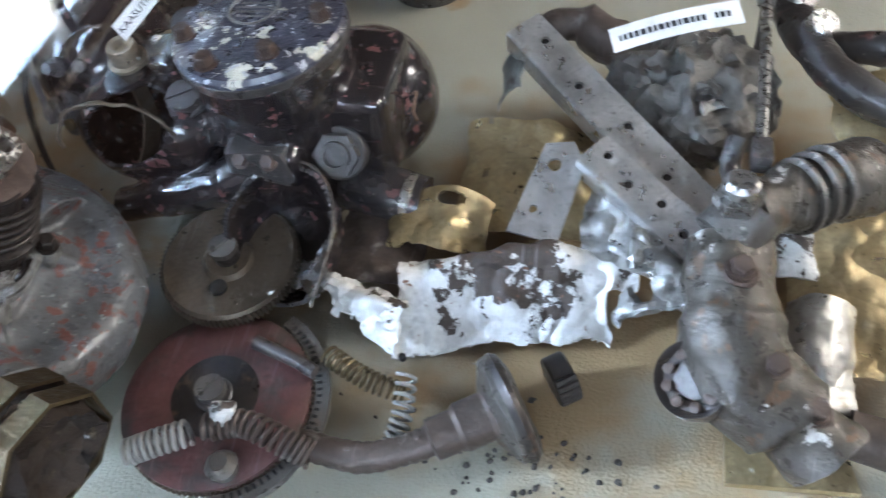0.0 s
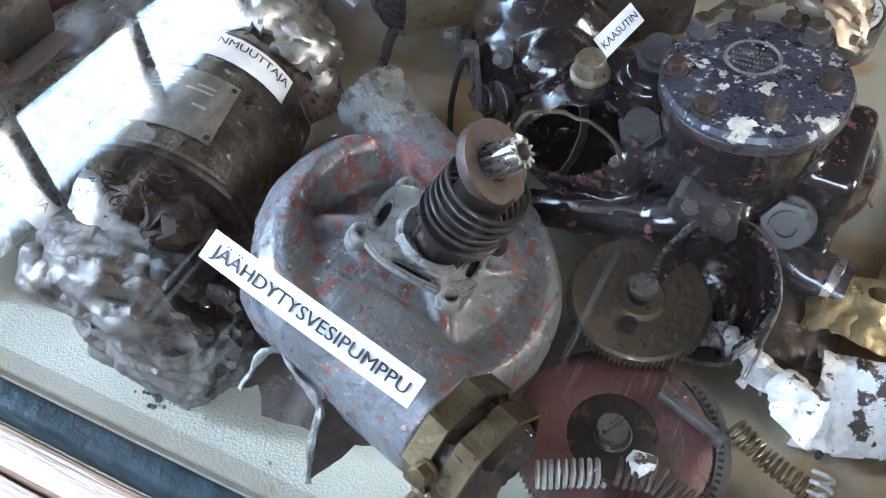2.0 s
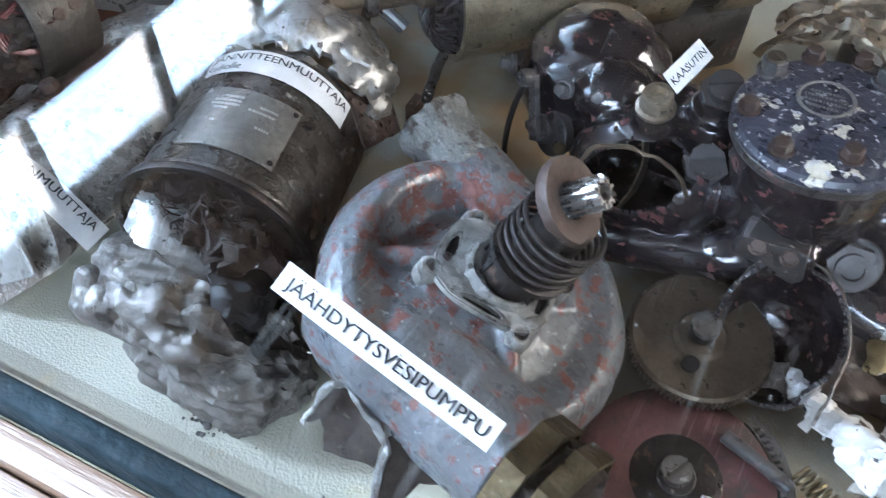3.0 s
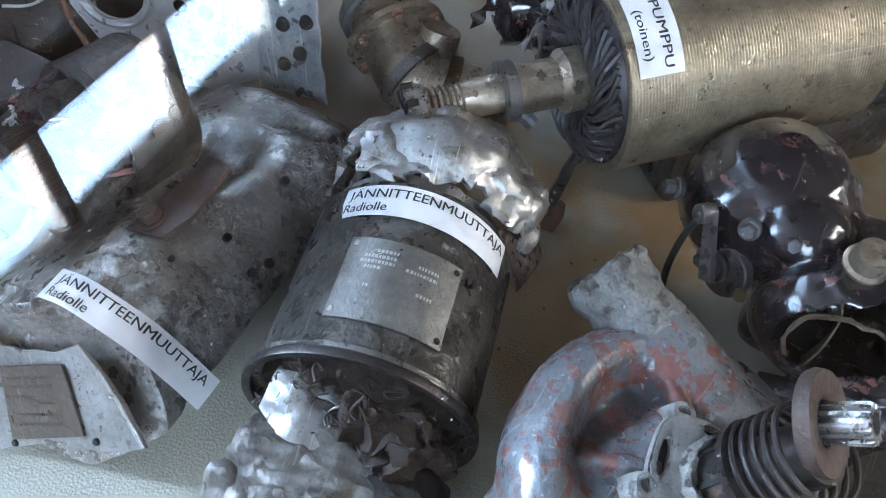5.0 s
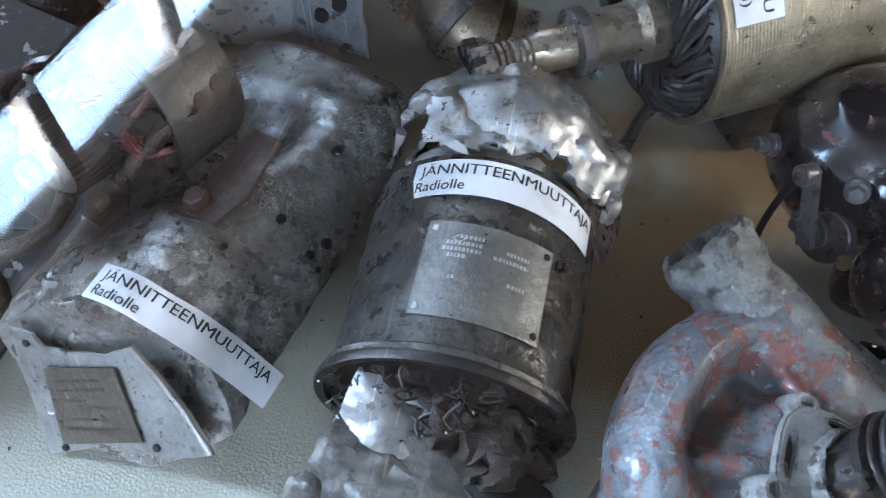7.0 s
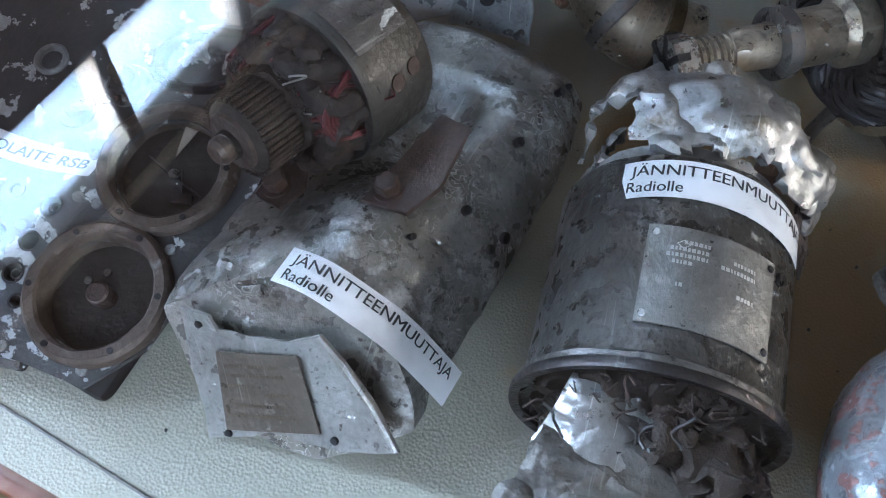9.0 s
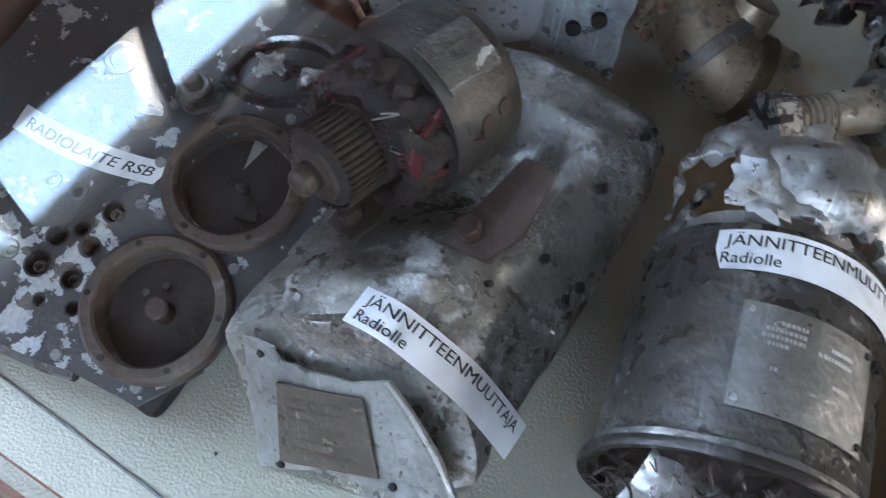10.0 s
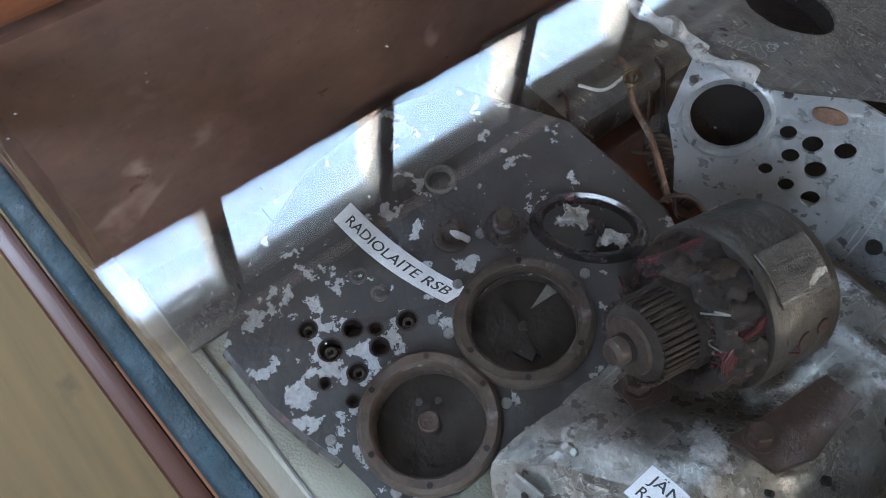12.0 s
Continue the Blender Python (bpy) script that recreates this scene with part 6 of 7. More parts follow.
# ---- stator ring with the wound armature ----
def stator():
    c, d = Vector((-0.162, 0.024, 0.087)), Vector((0.16, 0.98, -0.13)).normalized()
    m = axes(c, d, (0, 0, 1))
    root = thing("stator_ring", m, "grey metal stator ring with a burst wound armature", "machine part")
    R = 0.0352
    ring = lathe([(R - 0.006, -0.028), (R - 0.001, -0.029), (R, -0.027), (R, 0.006), (R - 0.001, 0.008), (R - 0.006, 0.007), (R - 0.006, -0.028)], 80)
    part("ring", ring, RING_ALU, root, sharp=40)
    part("inner_step", lathe([(R - 0.006, -0.024), (R - 0.0085, -0.023), (R - 0.0085, 0.004), (R - 0.006, 0.005)], 72), STEEL, root)

    def on(deg, z, h=0.0):
        a = radians(deg)
        return Vector(((R + h) * math.cos(a), (R + h) * math.sin(a), z))
    tag = part("ring_plate", sheet(lambda u, v: on(2 + 36 * u, -0.025 + 0.027 * v, 0.0012), 14, 6, 0.0008), DARK_PLATE, root, "stamped plate on the ring")
    part("plate_letters", merge(*[moved(bars([(-0.009, y, 0.018)], 0.0015), axes(on(7 + 26 * (y + 0.012) / 0.024, -0.0115, 0.0014), on(7 + 26 * (y + 0.012) / 0.024, 0), (0, 0, 1))) for y in (-0.009, -0.004, 0.001, 0.006)]), LEVER, tag, "raised worn letters")
    for deg, z in ((66, -0.013), (63, -0.003), (-140, -0.012)):
        part("ring_hole", cylinder(0.0034, -0.004, 0.0006, 16), RUST_DARK, root, m=axes(on(deg, z), on(deg, 0)))
    # armature: commutator, wound coils and taped bundles
    part("commutator", lathe([(0.0, -0.072), (0.006, -0.072), (0.0065, -0.068), (0.012, -0.068), (0.0155, -0.066), (0.0165, -0.060), (0.0165, -0.050), (0.014, -0.046)], 40), DIAL, root, "dark segmented commutator")
    for i in range(40):
        a = 2 * math.pi * i / 40
        part("segment", box(-0.0007, 0.0009, -0.0008, 0.0008, -0.0665, -0.049, 0.0003, 1), BURNT, root, m=pose(0.0167 * math.cos(a), 0.0167 * math.sin(a), 0, 0, 0, math.degrees(a)))
    part("shaft_end", lathe([(0, -0.078), (0.004, -0.078), (0.0055, -0.076), (0.0055, -0.070), (0.0115, -0.0695), (0.012, -0.068), (0, -0.068)], 28), BROWN_TUBE, root, "rust-brown shaft end")
    core = lathe([(0.012, -0.050), (0.0175, -0.047), (0.020, -0.036), (0.022, -0.020), (0.022, 0.0), (0.020, 0.014), (0, 0.016)], 56)
    part("coil_mass", rumple(core, 0.003, 60, 3), BURNT, root, "sooty coil mass")
    for i in range(60):
        a0 = random.uniform(0, 2 * math.pi)
        pts = []
        for k in range(6):
            t = k / 5
            r = 0.018 + 0.0105 * math.sin(math.pi * (0.15 + 0.75 * t)) + random.uniform(-0.0008, 0.0008)
            b = a0 + 0.7 * t
            pts.append((r * math.cos(b), r * math.sin(b), -0.048 + 0.040 * t))
        part("coil_wire", tube(smooth_path(pts, 3), 0.0008, 5), COPPER if i % 5 == 0 else (BURNT if i % 2 else WIRE), root)
    for deg, mat in ((-62, COPPER), (-28, BURNT), (6, TAPE), (38, TAPE), (70, COPPER), (103, TAPE), (-100, BURNT), (136, BURNT)):
        a = radians(deg)
        mid = Vector((0.0240 * math.cos(a), 0.0240 * math.sin(a), -0.031))
        t = Vector((-math.sin(a), math.cos(a), 0))
        pts = [mid - t * 0.014 + Vector((0, 0, 0.006)), mid - t * 0.007 - Vector((0, 0, 0.010)), mid + t * 0.007 - Vector((0, 0, 0.010)), mid + t * 0.014 + Vector((0, 0, 0.006))]
        out = Vector((math.cos(a), math.sin(a), 0))
        line = smooth_path(pts, 10)
        if mat is COPPER:
            strands = []
            for q in range(20):
                dr = out * (0.0015 * (q % 5 - 2)) + Vector((0, 0, 0.0017 * (q // 5 - 1.5)))
                strands.append(tube([p + dr + 0.0007 * noise.noise_vector(p * 200 + dr * 900) for p in line], 0.00085, 6))
            part("field_coil", merge(*strands), mat, root, "dark red copper field coil")
        else:  # wound round with overlapping tape
            rad = [0.0046 + 0.0007 * (q % 4) / 3 + 0.0004 * math.sin(1.3 * q) for q in range(len(line))]
            part("field_coil", rumple(rumple(tube(line, rad, 14), 0.0012, 130, deg), 0.0006, 380, deg + 2), mat, root, "dirty taped field coil")
    for k, (deg, z) in enumerate(((-70, -0.036), (-84, -0.030), (-60, -0.040), (12, -0.038), (-30, -0.040), (40, -0.036), (70, -0.034))):
        q = on(deg, z, -0.011)
        bm = sheet(lambda u, v: ((u - 0.5) * 0.015, (v - 0.5) * 0.011, 0.003 * math.sin(u * 3)), 20, 16, 0.0005)
        part("torn_tape", rumple(rumple(bm, 0.003, 90, 3 + k), 0.0008, 320, k), TAPE if k != 3 else RUST_DARK, root, "loose torn tape", m=axes(q, on(deg, 0), (0, 0, 1)))
    for k in range(18):
        a = random.uniform(-2.0, 1.4)
        r = random.uniform(0.022, 0.033)
        p = Vector((r * math.cos(a), r * math.sin(a), random.uniform(-0.05, -0.015)))
        pts = [p + Vector((random.uniform(-1, 1), random.uniform(-1, 1), random.uniform(-1, 1))) * 0.006 for _ in range(4)]
        part("loose_thread", tube(smooth_path(pts, 3), 0.0004, 5), SPIDER_ALLOY if k % 5 == 0 else COPPER, root)
    part("lead_out", tube(smooth_path([(-0.030, -0.020, -0.014), (-0.036, -0.018, -0.018), (-0.040, -0.016, -0.012)], 4), 0.003, 8), BLACK, root)


stator()


# ---- radio panel ----
def radio_panel():
    Z = 0.0
    root = thing("radio_panel", pose(-0.26, -0.15, 0.016, 11, 0, 0), "black radio front panel with flaked paint and two empty gauges", "radio")
    out = [(-0.048, 0.000), (-0.010, 0.001), (0.017, 0.006), (0.030, 0.010), (0.062, 0.014), (0.076, 0.040), (0.078, 0.110), (0.070, 0.190), (0.040, 0.203), (-0.030, 0.204), (-0.088, 0.176), (-0.102, 0.140), (-0.100, 0.085), (-0.078, 0.036)]
    g1, g2 = (0.0365, 0.1125), (0.0440, 0.0500)
    holes = [(0.0045, 0.0398, 0.0046, 0.0046), (0.0001, 0.0728, 0.0050, 0.0050), (-0.0126, 0.0369, 0.0056, 0.0056), (-0.0277, 0.0347, 0.0046, 0.0046), (0.0017, 0.0549, 0.0044, 0.0044), (0.0137, 0.0303, 0.0031, 0.0031), (-0.0012, 0.0253, 0.0027, 0.0027), (-0.0068, 0.0590, 0.0034, 0.0034), (-0.0140, 0.0510, 0.0048, 0.0048),
             (*g1, 0.0245, 0.0245), (*g2, 0.0250, 0.0250)]
    bm = plate(out, 0.003, holes, 28)
    bmesh.ops.translate(bm, verts=bm.verts, vec=(0, 0, Z - 0.003))
    part("panel", bm, PANEL, root)
    part("chassis", box(-0.040, 0.066, 0.012, 0.176, -0.024, -0.0125, 0.004), BLACK, root, "dark chassis under the panel")
    lip = [(x, y, Z - 0.007) for x, y in out[:4]]
    part("edge_flange", merge(tube(lip, 0.0035, 8), box(-0.047, -0.034, 0.002, 0.020, -0.013, -0.004, 0.002)), CASTING, root, "bent panel edge")
    for x, y, r, _ in holes[:9]:
        part("hole_sleeve", lathe([(r, -0.010), (r, 0.0), (r + 0.0006, 0.0006), (r - 0.0004, 0.0006), (r - 0.0006, -0.010)], 20), STEEL, root, m=pose(x, y, Z))
    for x, y in ((0.0045, 0.0402), (-0.0126, 0.0364), (-0.0277, 0.0347), (0.0001, 0.0728)):
        part("hole_eyelet", lathe([(0.0028, -0.007), (0.0028, -0.002), (0.0019, -0.0015), (0.0014, -0.003)], 20), LEVER, root, "small worn eyelet", m=pose(x, y, Z))
    for x, y in ((-0.0334, 0.0695), (-0.0196, 0.0716)):
        part("eyelet", lathe([(0.0042, 0.0), (0.0044, 0.0012), (0.0030, 0.0018), (0.0022, 0.0012), (0.0020, -0.002)], 24), LEVER, root, "bright worn eyelet", m=pose(x, y, Z))
    # the two gauges
    for k, (x, y) in enumerate((g1, g2)):
        bez = lathe([(0.0245, -0.009), (0.0250, 0.0045), (0.0262, 0.0060), (0.0300, 0.0062), (0.0318, 0.0045), (0.0325, 0.001), (0.0325, -0.001)], 72)
        gauge = part("gauge", rumple(bez, 0.0007, 90, k), RIM_RUST, root, "rusty round gauge bezel", m=pose(x, y, Z))
        part("gauge_face", lathe([(0.0252, -0.008), (0, -0.008)], 48), DIAL, gauge, "bare dark gauge floor")
        for a in range(0, 360, 60):
            t = radians(a + 22)
            part("bezel_screw", cylinder(0.0014, 0.0050, 0.0068, 12), BLACK, gauge, m=pose(0.0285 * math.cos(t), 0.0285 * math.sin(t), 0))
        if k:
            part("spindle", cylinder(0.0050, -0.008, 0.003, 24, 0.0008), RUST_DARK, gauge, "rusty spindle stub")
            for sx, sy, sa in ((-0.007, 0.010, 80), (-0.0125, 0.003, 20)):
                part("gauge_screw", slot_screw(0.0017, 0.0012), LEVER, gauge, m=pose(sx, sy, -0.0079, 0, 0, sa))
        else:
            part("glass_splinter", plate([(0, 0), (0.006, 0.013), (0.011, 0.010)], 0.0008), PLATE, gauge, "grey splinter", m=pose(-0.004, 0.008, -0.005, 12, 6, 40))
            part("pointer", tube([(-0.016, 0.002, -0.006), (0.0, -0.001, -0.0055), (0.017, -0.004, -0.006)], 0.0006, 6), STEEL, gauge)
            part("inner_clip", rumple(plate([(0, 0), (0.010, 0.0), (0.010, 0.004), (0.004, 0.005), (0.003, 0.016), (0, 0.016)], 0.002), 0.001, 90, 3), STEEL, gauge, m=pose(0.006, -0.012, -0.0078, 0, 0, 25))
            part("pointer_hub", cylinder(0.0024, -0.008, -0.0045, 16, 0.0004), LEVER, gauge)
    # oval window grommet with torn foil
    def oval(t, k=1.0):
        return Vector((0.0205 * k * math.cos(t), 0.0125 * k * math.sin(t), 0))
    om = pose(0.022, 0.168, Z + 0.001, 0, 0, 34)
    rows = [[oval(2 * math.pi * i / 56, k) * 1.15 + Vector((0, 0, h)) for i in range(56)] for k, h in ((1.25, -0.002), (1.22, 0.002), (1.10, 0.0055), (0.98, 0.004), (0.90, -0.004))]
    gro = part("oval_grommet", grid_mesh(rows, wrap=True), ENAMEL, root, "shiny dark oval rubber grommet", m=om)
    part("grommet_floor", grid_mesh([[oval(2 * math.pi * i / 40, k) * 1.1 + Vector((0, 0, -0.0035)) for i in range(40)] for k in (0.92, 0.01)], wrap=True), BLACK, gro)
    for k, (x, y, mat) in enumerate(((-0.008, 0.004, FOIL), (0.006, -0.001, ENAMEL), (0.012, -0.004, CHALK))):
        part("torn_foil", crease(rumple(sheet(lambda u, v: (x + (u - 0.5) * 0.013, y + (v - 0.5) * 0.009, 0.001 + 0.003 * math.sin(u * 4)), 14, 12, 0.0004), 0.003, 120, k), 0.002, 160, k), mat, gro)
    # switch stubs, washers and screws
    sw = part("toggle_switch", lathe([(0.0088, 0), (0.0092, 0.001), (0.0088, 0.0022), (0.0050, 0.0024), (0.0040, 0.0060), (0.0, 0.0060)], 32), LEVER, root, "round switch washer", m=pose(-0.0192, 0.1165, Z))
    part("toggle", tube([(0, 0, 0.004), (0.006, 0.002, 0.007), (0.010, 0.003, 0.0075)], [0.0022, 0.0018, 0.0016], 10), CHALK, sw, "pale bent toggle")
    kn = part("knob_base", lathe([(0.0108, 0), (0.0112, 0.0015), (0.0100, 0.0030), (0.0068, 0.0035), (0.0068, 0.0075), (0.0058, 0.0085), (0, 0.0085)], 32), CASTING, root, "dark knob base", m=pose(-0.0050, 0.1385, Z))
    part("knob_shaft", cylinder(0.0042, 0.008, 0.0165, 20, 0.0006), RIM_RUST, kn, "worn brassy spindle")
    part("switch_collar", lathe([(0.0082, 0), (0.0085, 0.0016), (0.0072, 0.0024), (0.0056, 0.0016), (0.0052, 0)], 28), PIPE_ALU, root, "pale washer", m=pose(-0.0476, 0.133, Z))
    for x, y in ((-0.0111, 0.1277), (0.0180, 0.0830), (0.0215, 0.012), (0.0380, 0.1500), (0.0080, 0.0820), (0.0600, 0.0810), (0.0020, 0.1020), (0.058, 0.020)):
        part("panel_screw", slot_screw(0.0024, 0.0016), PIPE_ALU, root, m=pose(x, y, Z, 0, 0, random.uniform(0, 180)))

    pm = root.matrix_basis.copy()

    def strip(u, v):
        t = u / 0.0755
        return pm @ Vector((-0.0670 + 0.0735 * t - 0.002 * (v / 0.0125 - 0.5) * (1 - 2 * t), 0.0786 + 0.0135 * t - 0.0040 * math.sin(3.14 * t) + v, 0.0010 + 0.0012 * math.sin(t * 5))), pm.to_3x3() @ Vector((0, 0, 1))
    paper_label(strip, 0.0755, 0.0125, [("RADIOLAITE RSB", 0.0055, 0.0034, 0.0076, 0.066)], "white printed paper strip on the black radio panel")


radio_panel()


# ---- perforated bracket, dark plate and loose leads behind ----
def perforated_bracket():
    b0, b1 = Vector((-0.212, 0.088, 0.034)), Vector((-0.150, 0.120, 0.034))
    ex = (b1 - b0).normalized()
    ez = (Vector((-0.236, 0.085, 0.120)) - Vector((-0.210, 0.088, 0.034)))
    ez = (ez - ex * ez.dot(ex)).normalized()
    m = axes(b0 + Vector((-0.009, -0.009, 0.0)), ex.cross(ez), ex)
    root = thing("perforated_bracket", m, "grey-blue sheet bracket with round holes and a flange", "bracket")
    holes = [(-0.004, 0.060, 0.0165, 0.0190)]
    for x, y, r in ((0.024, 0.062, 0.0038), (0.036, 0.060, 0.0046), (0.050, 0.062, 0.0046), (0.030, 0.050, 0.0040), (0.043, 0.047, 0.0048), (0.023, 0.038, 0.0034), (0.035, 0.033, 0.0038), (0.048, 0.030, 0.0044)):
        holes.append((x, y, r, r * 1.1))
    outline = [(-0.012, 0.006), (0.010, 0.000), (0.040, -0.004), (0.066, 0.004), (0.072, 0.034), (0.070, 0.082), (0.040, 0.090), (0.004, 0.094), (-0.028, 0.090), (-0.029, 0.050), (-0.018, 0.026)]
    part("perforated_face", plate(outline, 0.0016, holes, 22), PERF_ALU, root)
    part("hole_rim", lathe([(0.0165, 0), (0.0205, 0.0004), (0.0215, 0.0018), (0.0195, 0.0026), (0.0165, 0.0018)], 48), PERF_ALU, root, m=pose(-0.004, 0.060, 0.0012) @ Matrix.Diagonal((1, 1.14, 1, 1)))
    wing = sheet(lambda u, v: (0.066 + 0.040 * u, -0.002 + 0.082 * v, 0.001 + 0.010 * u * u + 0.006 * u), 30, 24, 0.0016)
    part("side_wing", rumple(wing, 0.002, 40, 3), PERF_ALU, root, "bent side wing")
    for x, y in ((0.086, 0.046), (0.094, 0.030), (0.100, 0.052), (0.084, 0.020)):
        part("wing_hole", cylinder(0.0038, -0.001, 0.0022, 16), BLACK, root, m=pose(x, y, 0.0025 + 0.010 * ((x - 0.066) / 0.040) ** 2 + 0.006 * (x - 0.066) / 0.040))
    # flat black plate 27 mm behind the pierced face
    part("rear_wall", box(-0.028, 0.068, 0.004, 0.088, -0.030, -0.027), BLACK, root, "flat black plate behind the bracket")
    part("slot_pad", moved(cylinder(0.0052, 0, 0.0018, 24, 0.0005), Matrix.Diagonal((1.5, 0.8, 1, 1))), RUST, root, "rusty oval pad", m=pose(0.036, 0.078, 0.0014))
    part("top_tab", rumple(plate([(-0.026, 0.084), (0.002, 0.088), (0.003, 0.104), (-0.024, 0.102)], 0.0016), 0.001, 60, 3), DARK_PLATE, root, "dark riveted tab", m=pose(0, 0, 0.002))
    for x, y in ((-0.022, 0.096), (-0.024, 0.074), (0.016, 0.082)):
        part("face_rivet", cylinder(0.0022, 0.001, 0.0030, 14, 0.0006), CASTING, root, m=pose(x, y, 0))
    # dark plate on top
    pl = thing("dark_cover_plate", pose(-0.20, 0.17, 0.128), "dark scratched sheet plate with a torn white edge", "sheet metal")
    out = [(-0.082, -0.108), (-0.052, -0.103), (-0.027, -0.098), (-0.016, -0.096), (0.021, -0.063), (0.060, -0.030), (0.066, 0.080), (-0.060, 0.090), (-0.110, 0.0)]
    bm = plate(out, 0.002, [(-0.040, -0.048, 0.024, 0.018)], 26)
    bmesh.ops.subdivide_edges(bm, edges=bm.edges[:], cuts=2)
    part("sheet", rumple(bm, 0.003, 20, 2), DARK_PLATE, pl)
    part("plate_well", moved(lathe([(0.026, 0.0), (0.024, -0.012), (0, -0.014)], 40), Matrix.Diagonal((1, 0.78, 1, 1))), BLACK, pl, m=pose(-0.040, -0.048, 0.001))
    edge = [(-0.082, -0.108, 0.002), (-0.066, -0.107, 0.003), (-0.052, -0.103, 0.001), (-0.038, -0.100, 0.000), (-0.020, -0.096, 0.001)]
    part("torn_edge", rumple(tube(smooth_path(edge, 8), [0.0032 + 0.001 * math.sin(i * 0.7) for i in range(33)], 12), 0.0028, 60, 4), CHALK, pl, "chalk-white torn edge")
    # leads, hose and clear shard
    solid("braided_hose", rumple(coil(0.0065, 0, 26, 0.0016, [(-0.222, 0.088, 0.028), (-0.240, 0.082, 0.034), (-0.256, 0.090, 0.038), (-0.268, 0.108, 0.034)], n=6, per=14), 0.0006, 90, 2), BROWN_TUBE, "brown frayed braided hose under the bracket", "hose")
    solid("cable_lead", tube(smooth_path([(-0.225, 0.060, 0.046), (-0.252, 0.070, 0.062), (-0.276, 0.084, 0.058), (-0.292, 0.096, 0.062), (-0.305, 0.105, 0.055)], 6), 0.0018, 8), RUST, "thin brown twisted cable lead", "cable")
    solid("cable_lead", tube(smooth_path([(-0.292, 0.096, 0.060), (-0.288, 0.072, 0.066), (-0.296, 0.060, 0.070)], 6), 0.0009, 6), CHALK, "thin pale twisted cable lead", "cable")
    for k in range(7):
        x, y = -0.215 - 0.013 * k, 0.070 + 0.050 * random.random()
        pts = [(x + 0.03 * random.uniform(0.2, 1), y - 0.02 * random.random(), 0.030 + 0.02 * random.random())]
        for _ in range(3):
            pts.append((pts[-1][0] - random.uniform(0.008, 0.022), pts[-1][1] + random.uniform(-0.010, 0.018), random.uniform(0.018, 0.062)))
        solid("cable_lead", tube(smooth_path(pts, 6), random.uniform(0.0007, 0.0016), 7), (RUST_DARK, BROWN_TUBE, WIRE)[k % 3], "thin brown twisted cable lead", "cable", group="loose leads under the bracket")
    solid("wire_eye", lathe([(0.0036, 0), (0.0052, 0.001), (0.0036, 0.002), (0.0026, 0.001)], 24), BRASS, "small brass wire eyelet on a lead", "eyelet", m=axes((-0.286, 0.092, 0.064), (0.2, -0.5, 0.8)))
    solid("inner_tube", tube([(-0.262, 0.120, 0.020), (-0.300, 0.160, 0.022)], 0.012, 20), BROWN_TUBE, "dark brown metal tube in the shadow", "tube")
    solid("wooden_floor_block", rumple(box(-0.345, -0.215, 0.060, 0.160, 0.0, 0.012, 0.003), 0.001, 40, 2), FRONT_WOOD, "dark wooden board under the bracket", "board")
    solid("backing_sheet", rumple(merge(box(-0.374, -0.236, -0.088, 0.058, 0.0, 0.003, 0.0008), box(-0.374, -0.322, -0.162, -0.0885, 0.0, 0.003, 0.0008)), 0.0006, 40, 6), DARK_PLATE, "dull dark sheet lying under the radio panel", "sheet metal")
    solid("grey_sheet_panel", rumple(box(-0.372, -0.290, 0.062, 0.190, 0.012, 0.040, 0.004), 0.001, 40, 2), DARK_PLATE, "dull grey sheet box in the case corner", "sheet metal")


perforated_bracket()


